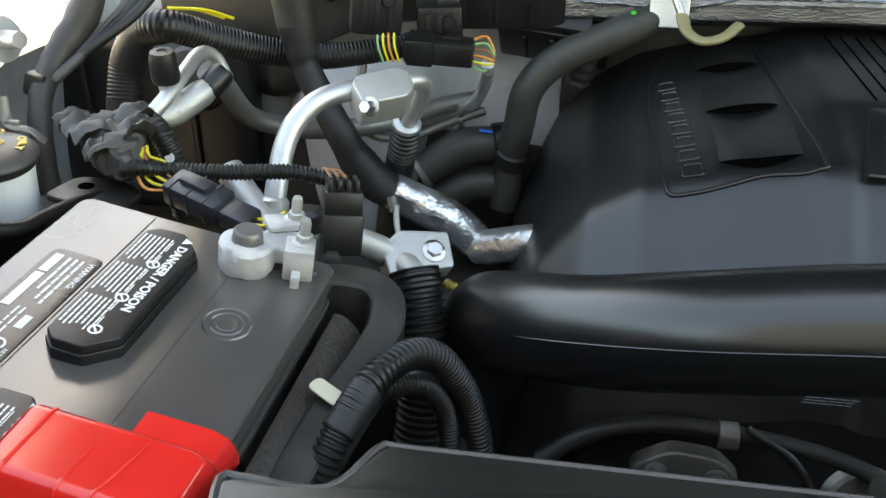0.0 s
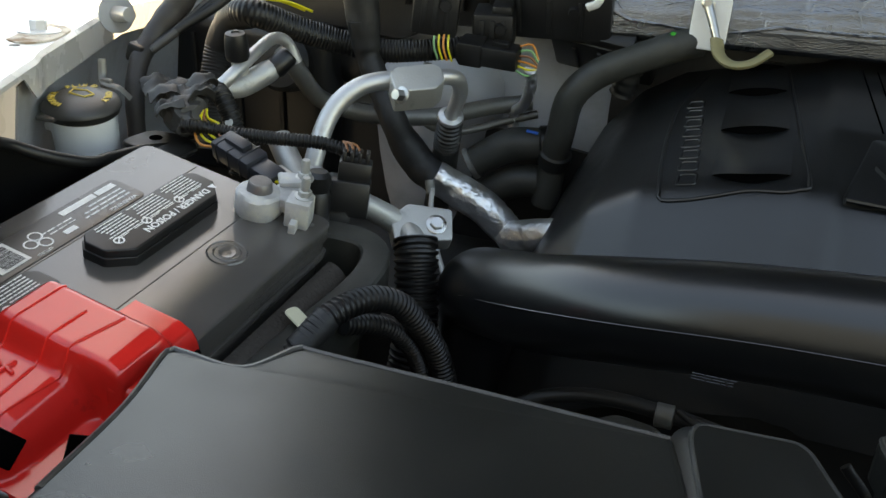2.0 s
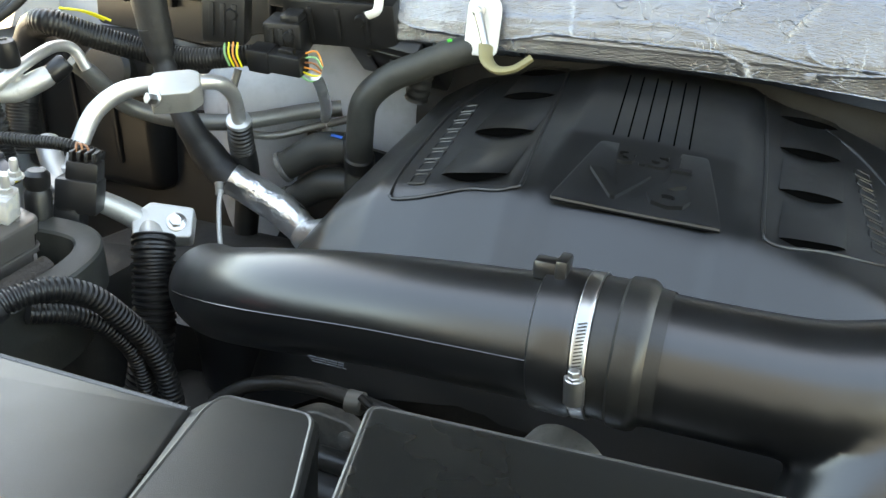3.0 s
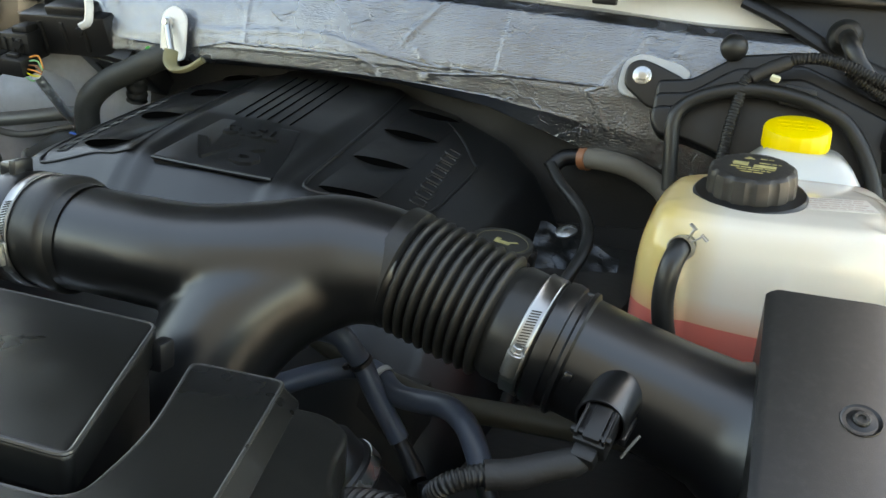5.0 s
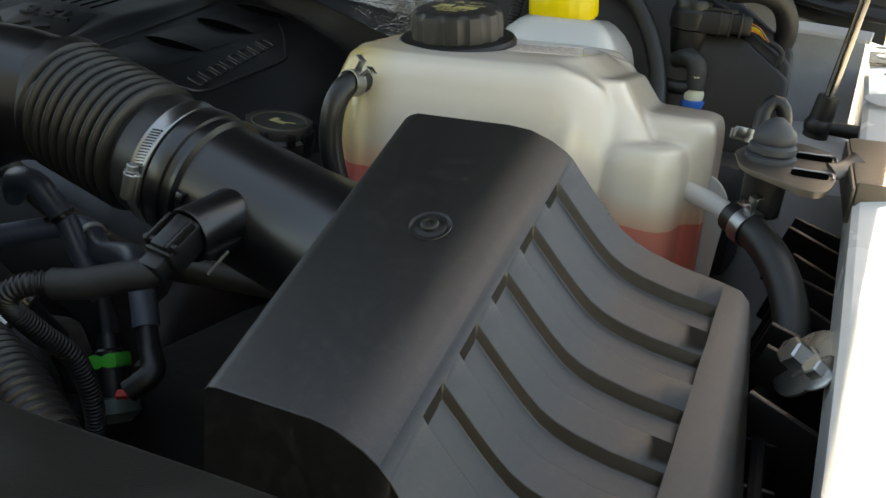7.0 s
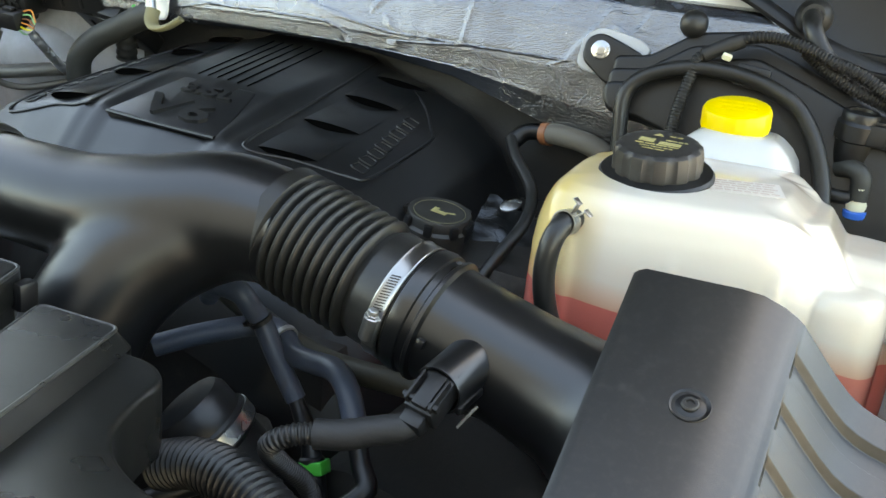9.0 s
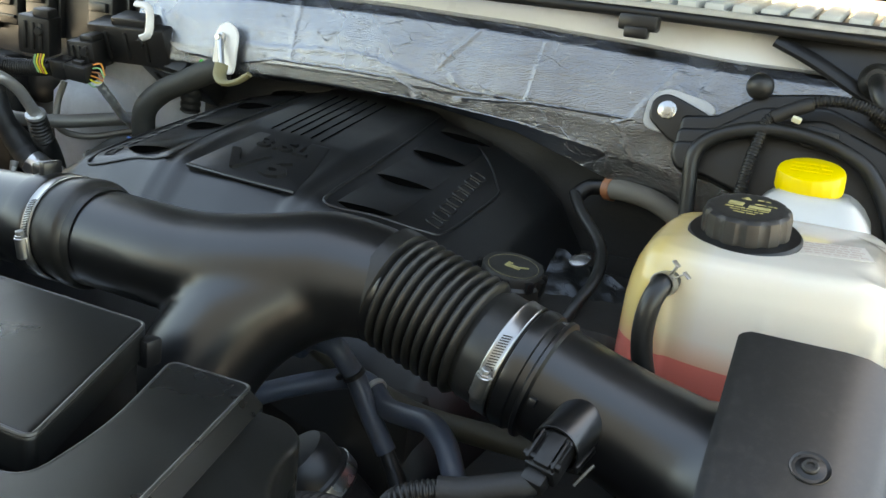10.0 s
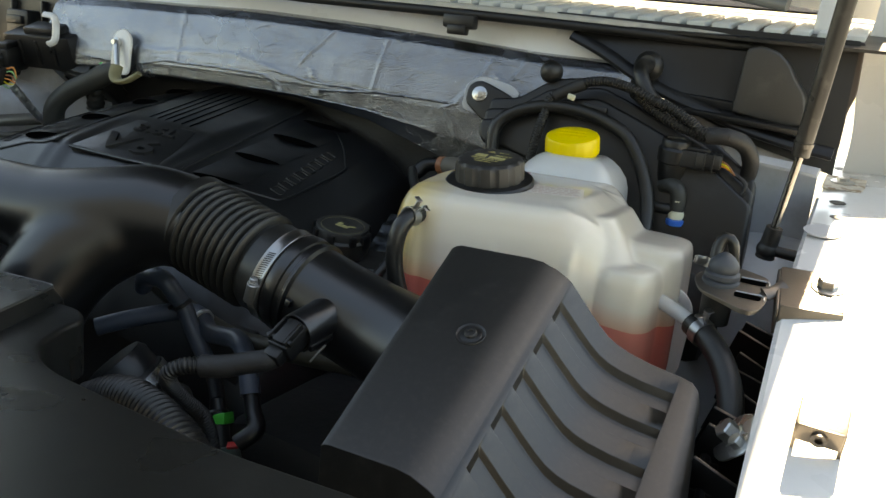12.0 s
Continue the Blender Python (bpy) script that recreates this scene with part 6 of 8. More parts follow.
# ---- rubber bump stop, bracket and gas strut at the wing ----
bs = thing("purge_damper", (1.197, 0.80, 1.40), "grey ribbed rubber damper on a slotted steel bracket", "damper")
dm = axes((1.199, 0.762, 1.4255), (0.03, -0.12, 1)) @ Matrix.Diagonal((0.84, 0.84, 0.80, 1))
part("bellows", lathe(BM(), [(0.020, -0.006), (0.0215, 0.0), (0.0205, 0.005), (0.0175, 0.0068), (0.0195, 0.009), (0.0192, 0.014), (0.0162, 0.0165), (0.0175, 0.019), (0.0165, 0.026), (0.011, 0.033), (0.0045, 0.038), (0, 0.0385)], dm, 40), surface("grey_blue_rubber", (0.045, 0.051, 0.060), 0.5, bump=0.1), bs)
def plate_z(x, y):
    return 1.4175 + 0.235 * (y - 0.716)
bm = BM()
slab(bm, [(1.174, 0.762), (1.180, 0.743), (1.186, 0.735), (1.206, 0.725), (1.222, 0.716), (1.233, 0.714), (1.241, 0.720), (1.244, 0.735), (1.243, 0.762), (1.239, 0.785), (1.215, 0.795), (1.188, 0.792)], -0.0012, 0.0, 0.006, 0.0005, None, plate_z)
slab(bm, [(1.176, 0.762), (1.182, 0.746), (1.190, 0.738), (1.209, 0.728), (1.222, 0.719), (1.233, 0.717), (1.239, 0.723), (1.242, 0.736), (1.241, 0.762), (1.237, 0.782), (1.215, 0.792), (1.190, 0.789)], -0.006, -0.0013, 0.006, 0.0008, None, plate_z)
part("bracket", bm, BRACKET, bs, "dull brown steel bracket plate with a turned rim")
# Black plates on the bracket take the place of shade in its slots.
for y in (0.740, 0.770):
    bm = BM()
    slab(bm, [(1.215, y - 0.0045), (1.239, y - 0.0045), (1.239, y + 0.0045), (1.215, y + 0.0045)], 0.0002, 0.0008, 0.0035, 0.0002, None, plate_z)
    part("slot", bm, HOLLOW, bs, "black plate for the shade in a bracket slot")
    part("slot_rim", tube(BM(), [(1.216, y + 0.005, plate_z(1.216, y + 0.005) + 0.0008), (1.228, y + 0.005, plate_z(1.228, y + 0.005) + 0.0008), (1.240, y + 0.005, plate_z(1.24, y + 0.005) + 0.0008), (1.242, y - 0.004, plate_z(1.242, y - 0.004) + 0.0008)], 0.0009, 6, 0.003), STEEL, bs)
part("tongue", tube(BM(), [(1.240, 0.752, 1.426), (1.246, 0.757, 1.428), (1.250, 0.764, 1.430), (1.256, 0.770, 1.434)], [0.008, 0.006, 0.006, 0.008], 10, 0.003, flat=0.3), BRACKET, bs)
part("lower_housing", lathe(BM(), [(0.017, -0.05), (0.018, -0.012), (0.017, -0.007)], dm, 24), PLASTIC, bs)
part("hose", tube(BM(), [(1.186, 0.792, 1.430), (1.186, 0.799, 1.452), (1.191, 0.803, 1.462), (1.199, 0.805, 1.456), (1.203, 0.807, 1.432)], 0.0058, 12), RUBBER, bs)
spring_clip("spring_clip", (1.184, 0.793, 1.436), (0.1, 0.1, 1), 0.0062, "small grey spring clip on the damper hose", (-1, -0.3, 0))
fb = thing("wing_bracket", (1.28, 0.77, 1.44), "brown steel bracket bolted to the wing flange", "bracket")
bm = BM()
slab(bm, [(1.246, 0.808), (1.304, 0.812), (1.309, 0.742), (1.256, 0.729)], 0.004, 0.008, 0.005, 0.001, None, lambda x, y: 1.4185 + 0.265 * (y - 0.743))
part("plate", bm, BRACKET, fb)
part("lip", box(BM(), (0.054, 0.003, 0.022), axes((1.283, 0.734, 1.4145), (0, 0, 1), (1, 0.24, 0)), 0.001), BRACKET, fb)
part("lip", box(BM(), (0.003, 0.080, 0.026), axes((1.2505, 0.768, 1.419), (0, -0.265, 1), (1, 0.12, 0)), 0.001), BRACKET, fb)
part("bolt", hexbolt(BM(), axes((1.291, 0.782, 1.437), (0, -0.265, 1)), 0.0095, 0.010, 0.015), STEEL, fb)
st = thing("gas_strut", (1.225, 0.91, 1.44), "black gas strut holding the bonnet open", "gas strut")
S0, S1, S2 = Vector((1.222, 0.912, 1.437)), Vector((1.238, 0.895, 1.553)), Vector((1.262, 0.86, 1.80))
S3 = S2 + (S2 - S1) * 0.8
part("rod", tube(BM(), [S0 + (S1 - S0) * 0.1, S1 + (S1 - S0) * 0.2], 0.0042, 16), surface("dark_chrome_rod", (0.16, 0.155, 0.15), 0.22, 1.0, bump=0.03), st, "polished steel rod")
part("cylinder", tube(BM(), [S1, S1 + (S2 - S1) * 0.03, S1 + (S2 - S1) * 0.032, S2, S3], [0.0098, 0.0108, 0.0092, 0.0092, 0.0092], 24), surface("satin_black_strut", (0.026, 0.025, 0.024), 0.34, 0.2, bump=0.1, bscale=200, dirt=(0.08, 0.075, 0.07), dscale=40), st)
bm = BM()
tube(bm, [S0 - (S1 - S0) * 0.08, S0 + (S1 - S0) * 0.22], [0.0105, 0.0088], 16)
bmesh.ops.create_uvsphere(bm, u_segments=20, v_segments=12, radius=0.0118, matrix=Matrix.Translation(S0))
part("socket", bm, PLASTIC, st)
part("pin", tube(BM(), [S0, S0 + Vector((0.045, -0.004, -0.002))], [0.006, 0.0065], 14), PLASTIC, st)

# ---- hoses and plugs under the bellows ----
ah = thing("breather_hose", (0.66, 0.60, 1.30), "blue-grey rubber breather hose with a tie", "hose", "breather hoses")
part("hose", tube(BM(), [(0.583, 0.644, 1.304), (0.590, 0.640, 1.316), (0.603, 0.632, 1.327), (0.622, 0.625, 1.332), (0.637, 0.625, 1.329), (0.645, 0.630, 1.316), (0.652, 0.637, 1.302), (0.662, 0.637, 1.285), (0.674, 0.637, 1.266), (0.685, 0.637, 1.250), (0.694, 0.637, 1.237)], [0.0085, 0.0112, 0.0114, 0.0110, 0.0104, 0.0100, 0.0098, 0.0096, 0.0096, 0.0096, 0.0096], 18), BLUERUBBER, ah)
bm = lathe(BM(), [(0.0098, -0.0025), (0.0114, -0.002), (0.0114, 0.002), (0.0098, 0.0025)], axes((0.651, 0.636, 1.304), (0.45, 0.3, -0.85)), 24)
box(bm, (0.007, 0.006, 0.005), axes((0.6405, 0.6300, 1.3000), (0.45, 0.3, -0.85)), 0.001)
part("tie", bm, PLASTIC, ah, "black cable tie")
part("plug", tube(BM(), [(0.693, 0.637, 1.238), (0.702, 0.633, 1.229), (0.712, 0.627, 1.221), (0.722, 0.618, 1.214)], [0.0072, 0.0078, 0.0088, 0.0080], 14), PLASTIC, ah)
bh = thing("breather_hose", (0.70, 0.60, 1.30), "blue-grey rubber breather hose bending downwards", "hose", "breather hoses")
part("hose", tube(BM(), [(0.560, 0.598, 1.264), (0.580, 0.617, 1.272), (0.604, 0.640, 1.279), (0.630, 0.658, 1.285), (0.655, 0.660, 1.286), (0.684, 0.645, 1.277), (0.714, 0.632, 1.283), (0.742, 0.620, 1.290), (0.764, 0.606, 1.286), (0.780, 0.594, 1.270), (0.790, 0.586, 1.252)], 0.0104, 18), BLUERUBBER, bh)
part("plug", tube(BM(), [(0.789, 0.587, 1.254), (0.799, 0.580, 1.238), (0.811, 0.570, 1.226), (0.80, 0.556, 1.212)], [0.008, 0.0085, 0.0095, 0.009], 14), PLASTIC, bh)
part("tie", lathe(BM(), [(0.0106, -0.0030), (0.0124, -0.0025), (0.0124, 0.0025), (0.0106, 0.0030)], axes((0.664, 0.656, 1.284), (1, -0.4, -0.25)), 24), OLDALU, bh, "pale tie")
gh = thing("return_pipe", (0.75, 0.65, 1.25), "dull olive pipe crossing under the bellows", "pipe")
part("pipe", tube(BM(), [(0.56, 0.66, 1.325), (0.62, 0.668, 1.290), (0.70, 0.668, 1.268), (0.80, 0.662, 1.275), (0.90, 0.655, 1.285), (0.98, 0.65, 1.28)], 0.0115, 16), surface("olive_rubber", (0.06, 0.058, 0.045), 0.5, bump=0.1), gh)
gc = thing("sensor_plug", (0.755, 0.59, 1.22), "black plug with a bright green locking clip", "connector")
gm = axes((0.744, 0.594, 1.208), (0.35, -0.25, -0.9), (1, 0.2, 0.2))
part("body", lathe(BM(), [(0, -0.022), (0.008, -0.022), (0.009, -0.01), (0.011, -0.008), (0.011, 0.03), (0.0, 0.03)], gm, 20), PLASTIC, gc)
bm = BM()
box(bm, (0.026, 0.022, 0.012), gm, 0.002)
part("clip", bm, GREEN, gc, "bright green clip")
part("base", lathe(BM(), [(0, 0.028), (0.020, 0.03), (0.021, 0.042), (0.012, 0.05), (0, 0.05)], gm, 28), surface("grey_green_plastic", (0.06, 0.085, 0.075), 0.45, bump=0.05), gc, "grey-green round base")
bm = BM()
box(bm, (0.012, 0.008, 0.004), axes((0.79, 0.562, 1.205), (0, -0.3, 1), (1, 0.6, 0)), 0.001)
part("lock", bm, WIRES["red"], gc, "small red lock")
th = thing("charge_pipe_coupling", (0.69, 0.51, 1.27), "black coupling with a slotted steel clamp", "coupling")
tm = axes((0.684, 0.532, 1.252), (0.55, 0.35, -0.75), (1, 0, 0.6))
part("collar", lathe(BM(), [(0.0, -0.03), (0.030, -0.03), (0.034, -0.024), (0.034, -0.006), (0.037, -0.004), (0.037, 0.012), (0.033, 0.016), (0.033, 0.05)], tm, 36), PLASTIC, th)
part("band", lathe(BM(), [(0.0372, -0.002), (0.0382, -0.002), (0.0382, 0.010), (0.0372, 0.010)], tm, 36), STEEL, th, "slotted steel band")
bm = BM()
box(bm, (0.004, 0.034, 0.012), axes((0.692, 0.510, 1.246), (0.2, -0.8, 0.4), (0.6, 0.3, 0.6)), 0.003)
part("slot_plate", bm, CLAMP, th, "bright slotted plate")
bc2 = thing("large_corrugated_hose", (0.83, 0.43, 1.27), "large black corrugated hose with loose ribs", "hose")
part("hose", tube(BM(), [(0.705, 0.46, 1.265), (0.745, 0.452, 1.285), (0.79, 0.44, 1.292), (0.84, 0.425, 1.285), (0.89, 0.41, 1.262), (0.94, 0.40, 1.22), (0.97, 0.39, 1.15)], 0.0185, 20, ribs=(0.0062, 0.0022), wob=0.04), CONDUIT, bc2)
# side wall things right of the engine cover
ob = thing("heater_hose", (0.74, 1.09, 1.43), "dusty brown-grey heater hose with an orange clip", "hose")
part("hose", tube(BM(), [(0.733, 1.098, 1.434), (0.76, 1.085, 1.437), (0.80, 1.08, 1.432), (0.84, 1.08, 1.41), (0.86, 1.07, 1.38)], 0.0135, 16), surface("dusty_grey_hose", (0.13, 0.115, 0.095), 0.6, bump=0.2), ob)
part("clip", lathe(BM(), [(0.014, -0.006), (0.0155, -0.005), (0.0155, 0.005), (0.014, 0.006)], axes((0.735, 1.097, 1.434), (1, -0.4, 0.1)), 24), ORANGE, ob, "orange-brown clip")
part("elbow", tube(BM(), [(0.725, 1.10, 1.434), (0.705, 1.095, 1.43), (0.692, 1.085, 1.415)], 0.011, 14), PLASTIC, ob)
lp = thing("vent_pipe", (0.76, 0.95, 1.38), "bent black vent pipe beside the engine cover", "pipe")
part("pipe", tube(BM(), [(0.70, 1.06, 1.425), (0.722, 1.03, 1.410), (0.765, 0.98, 1.388), (0.782, 0.93, 1.365), (0.772, 0.88, 1.33), (0.755, 0.84, 1.28), (0.74, 0.80, 1.2)], 0.0072, 14), RUBBER, lp)
bm = BM()
box(bm, (0.16, 0.24, 0.3), axes((0.77, 0.98, 1.18), (0, 0, 1)), 0.03)
solo("cylinder_head", bm, DARK, "dark side of the engine behind the tank", "engine part")
bm = sheet(BM(), 30, 20, lambda u, v: Vector((0.715 + 0.10 * u, 0.98 - 0.07 * v, 1.372 - 0.05 * v - 0.03 * u)) + Vector((0, 0, 0.006 * noise.noise(Vector((u * 5, v * 5, 0))))))
solo("heat_shield", bm, SHADFOIL, "foil heat shield low beside the engine, coloured dark for shade", "heat shield", sharp=60)
part("rivet", lathe(BM(), [(0, 0.004), (0.006, 0.003), (0.011, 0.001), (0.013, 0.0), (0.013, -0.002)], axes((0.752, 0.955, 1.372), (-0.2, -0.4, 1)), 20), STEEL, tagged(thing("shield_bolt", (0.752, 0.955, 1.37), "small steel bolt holding the heat shield", "bolt")))

# ---- battery ----
C0 = Vector((-0.100, 0.571, 1.389))
BU = Vector((-0.98289, 0.0210, 0.18298))
BV = Vector((-0.04921, -0.98731, -0.15101))
BAT = Matrix((BV, -BU, BU.cross(BV))).transposed().to_4x4()
BAT.translation = C0


def bat(v, u, h=0.0):
    """A place on the battery: v forwards along it, u across it, h above its lid."""
    return BAT @ Vector((v, -u, h))


def bat_at(v, u, h=0.0, turn=0.0):
    return BAT @ Matrix.Translation((v, -u, h)) @ pose(0, 0, 0, 0, 0, turn)


battery = thing("car_battery", bat(0.17, 0.096, -0.19), "black car battery with printed vent covers and a red terminal hood", "battery")
bm = BM()
slab(bm, [(0.0, 0.0), (0.342, 0.0), (0.342, -0.193), (0.0, -0.193)], -0.013, 0.0, 0.012, 0.0025, BAT)
part("lid", bm, BATTERY, battery)
bm = BM()
slab(bm, [(0.003, -0.003), (0.339, -0.003), (0.339, -0.190), (0.003, -0.190)], -0.028, -0.0135, 0.010, 0.001, BAT)
part("lid_band", bm, BATTERY, battery)
bm = BM()
slab(bm, [(0.001, -0.001), (0.341, -0.001), (0.341, -0.192), (0.001, -0.192)], -0.034, -0.0285, 0.010, 0.001, BAT)
part("lid_rim", bm, BATTERY, battery)
bm = BM()
slab(bm, [(0.006, -0.006), (0.336, -0.006), (0.336, -0.187), (0.006, -0.187)], -0.20, -0.034, 0.008, 0.002, BAT)
part("case", bm, BATTERY, battery)
bm = BM()
lathe(bm, [(0.0035, 0.0003), (0.0065, 0.0007), (0.007, 0.0003), (0.0098, 0.0003), (0.0104, 0.0010), (0.0112, 0.0003), (0.0145, 0.0003), (0.0152, 0.0011), (0.016, 0.0)], bat_at(0.092, 0.042), 40)
part("moulded_ring", bm, BATTERY, battery)
part("seam", tube(BM(), [bat(0.005, 0.062, 0.0), bat(0.30, 0.062, 0.0)], 0.0005, 6, 0.05), BATTERY, battery)
part("seam", tube(BM(), [bat(0.005, 0.136, 0.0), bat(0.34, 0.138, 0.0)], 0.0005, 6, 0.05), BATTERY, battery)


def vent_cover(v0, v1, words):
    c = 0.016
    o = [(v0 + c, -0.083), (v1 - c, -0.083), (v1, -0.083 - c), (v1, -0.126 + c * 0.5), (v1 - c * 0.5, -0.126), (v0 + c * 0.5, -0.126), (v0, -0.126 + c * 0.5), (v0, -0.083 - c)]
    bm = BM()
    slab(bm, o, 0.0, 0.0075, 0.002, 0.0008, BAT, None, 3)
    slab(bm, [tuple(Vector(p) * 1.0) for p in inset(ccw([Vector(p) for p in o]), 0.0012)], 0.0078, 0.014, 0.002, 0.0015, BAT, None, 3)
    cover = part("vent_cover", bm, PLASTIC, battery, "raised vent cover with white warnings")
    H = 0.0142
    m = bat_at(v0, 0.0, H)
    part("letters", lettering(words, 0.0088, bat_at(v0 + 0.016, 0.0965, H), 0.0002, 1.0, 0.0002), PRINT, cover, "white lettering")
    rng, bm = random.Random(int(v0 * 1000)), BM()
    # warning triangle, round signs and blocks of small print
    tri = BM()
    tri.faces.new([tri.verts.new(p) for p in ((0, 0, 0), (0.007, 0, 0), (0.0035, 0.0065, 0))])
    merge(bm, tri, bat_at(v0 + 0.006, 0.0965, H))
    for k, v in enumerate((0.012, 0.048, 0.084)):
        for j in range(7):
            bars(bm, bat_at(v0 + v, 0.1030 + 0.0031 * j, H), [(0.0, 0.0, 0.026 + 0.006 * rng.random())], 0.0018, rng, 0.0002, 0.4)
    for v, u in ((0.042, 0.1015), (0.080, 0.1015), (0.112, 0.1000)):
        lathe(bm, [(0.0030, 0.0), (0.0042, 0.0), (0.0042, 0.0003), (0.0030, 0.0003)], bat_at(v0 + v, u, H), 20)
        box(bm, (0.007, 0.0012, 0.0003), bat_at(v0 + v, u, H, 40), 0)
    for k in range(6):
        box(bm, (0.011, 0.0006, 0.0003), bat_at(v0 + 0.02 + 0.017 * k, 0.1015, H), 0)
    part("print", bm, PRINT, cover, "white small print and symbols", kind="stuff")


vent_cover(0.031, 0.160, "DANGER / POISON")
vent_cover(0.200, 0.318, "DANGER / POISON")
bm = BM()
slab(bm, [(0.066, -0.139), (0.262, -0.139), (0.262, -0.174), (0.066, -0.174)], 0.0001, 0.0006, 0.006, 0.0002, BAT)
film = part("label", bm, LABEL, battery, "dark label with white print")
part("letters", lettering("WARNING:", 0.0058, bat_at(0.073, 0.1455, 0.0008), 0.0001, 1.0, 0.0001), PRINT, film, "white lettering")
part("letters", lettering("AVERTISSEMENT :", 0.0052, bat_at(0.213, 0.1455, 0.0008), 0.0001, 1.0, 0.0001), PRINT, film, "white lettering")
part("letters", lettering("RETURN", 0.0036, bat_at(0.164, 0.1435, 0.0008), 0.0001), PRINT, film)
bm, rng = BM(), random.Random(3)
for j in range(3):
    bars(bm, bat_at(0.073, 0.1500 + 0.0046 * j, 0.0008), [(0, 0, 0.052 - 0.006 * j)], 0.0030, rng, 0.0001, 0.35)
    bars(bm, bat_at(0.213, 0.1500 + 0.0046 * j, 0.0008), [(0, 0, 0.044 - 0.004 * j)], 0.0030, rng, 0.0001, 0.35)
bars(bm, bat_at(0.128, 0.1545, 0.0008), [(0, 0, 0.026)], 0.0022, rng, 0.0001)
bars(bm, bat_at(0.128, 0.1585, 0.0008), [(0, 0, 0.030)], 0.0022, rng, 0.0001)
box(bm, (0.020, 0.0060, 0.0002), bat_at(0.082, 0.1672, 0.0008), 0)
box(bm, (0.036, 0.0060, 0.0002), bat_at(0.112, 0.1672, 0.0008), 0)
box(bm, (0.012, 0.0052, 0.0002), bat_at(0.140, 0.1480, 0.0008), 0)
for k in range(3):
    lathe(bm, [(0.0042, 0), (0.0056, 0), (0.0056, 0.0002), (0.0042, 0.0002)], bat_at(0.165 + 0.006 * math.cos(2.1 * k), 0.1555 + 0.006 * math.sin(2.1 * k), 0.0008), 14)
part("print", bm, PRINT, film, "white small print", kind="stuff")
bm = BM()
box(bm, (0.026, 0.0275, 0.0005), bat_at(0.195, 0.1575, 0.0009), 0)
code = part("barcode_sticker", bm, PAPER, battery, "white sticker with black bars")
bm, at = BM(), -0.0115
rng = random.Random(8)
while at < 0.011:
    w = rng.choice((0.0003, 0.0005, 0.0009))
    box(bm, (0.018, w, 0.0002), bat_at(0.194, 0.1575 + at, 0.00125), 0)
    at += w + rng.choice((0.0004, 0.0006))
part("barcode", bm, LABEL, code, "black bars", kind="stuff")

# negative clamp
neg = thing("battery_clamp", bat(0.026, 0.055), "grey corroded battery clamp with two bolts on the terminal post", "battery clamp")
nm = bat_at(0.028, 0.057)
bm = BM()
lathe(bm, [(0.0, 0.029), (0.0085, 0.029), (0.0098, 0.0275), (0.0105, 0.020), (0.0105, 0.0)], nm, 32)
part("post", bm, surface("dull_lead_post", (0.20, 0.19, 0.19), 0.4, 0.6, bump=0.3, bscale=300), neg, "dull lead post")
bm = BM()
lathe(bm, [(0.0108, 0.001), (0.0185, 0.0), (0.0195, 0.004), (0.0190, 0.018), (0.0165, 0.0205), (0.0108, 0.021)], nm, 32)
for v in bm.verts:
    v.co += 0.0012 * noise.noise_vector(v.co * 160)
part("ring", bm, LEAD, neg)
bm = BM()
box(bm, (0.022, 0.030, 0.016), bat_at(0.014, 0.036, 0.012, 20), 0.004)
box(bm, (0.018, 0.022, 0.006), bat_at(0.0, 0.044, 0.022, 35), 0.002)
for v in bm.verts:
    v.co += 0.0010 * noise.noise_vector(v.co * 130)
part("arm", bm, LEAD, neg)
bm = BM()
box(bm, (0.020, 0.020, 0.024), bat_at(0.022, 0.022, 0.012, 15), 0.0015)
box(bm, (0.014, 0.006, 0.012), bat_at(0.033, 0.020, 0.003, 15), 0.001)
part("block", bm, LEAD, neg)
for v, u in ((0.018, 0.021), (-0.006, 0.036)):
    bm = BM()
    hexbolt(bm, bat_at(v, u, 0.0235), 0.0058, 0.007, 0.008)
    lathe(bm, [(0.0038, 0.006), (0.0038, 0.016), (0.003, 0.0185), (0, 0.0185)], bat_at(v, u, 0.0235), 16)
    part("bolt", bm, OLDALU, neg)

# red hood over the positive post
hood_red = thing("terminal_hood", bat(0.27, 0.05), "glossy red plastic hood over the positive battery terminal", "terminal hood")


def red_h(v, u):
    main = ramp(v, (0.218, 0.0), (0.223, 0.032), (0.227, 0.0405), (0.231, 0.043), (0.266, 0.043), (0.270, 0.0415), (0.276, 0.0300), (0.280, 0.0275), (0.315, 0.026), (0.330, 0.021), (0.340, 0.010), (0.352, -0.012), (0.365, -0.06))
    tab = ramp(v, (0.197, -0.01), (0.1995, 0.026), (0.203, 0.030), (0.221, 0.031), (0.226, 0.038), (0.231, 0.043))
    h = max(main, tab) if u < 0.036 and v < 0.232 else main
    if v < 0.271:
        side = ramp(u, (-0.016, -0.04), (-0.0125, -0.010), (-0.008, -0.003), (0.0, 0.0), (0.076, 0.0), (0.0795, -0.002), (0.085, -0.020), (0.098, -0.05))
    else:
        side = ramp(u, (-0.012, -0.06), (0.004, -0.035), (0.014, -0.014), (0.022, -0.003), (0.028, 0.0), (0.076, 0.0), (0.083, -0.003), (0.088, -0.012), (0.10, -0.05))
    return max(h + side, -0.055 if v > 0.34 else 0.0005)


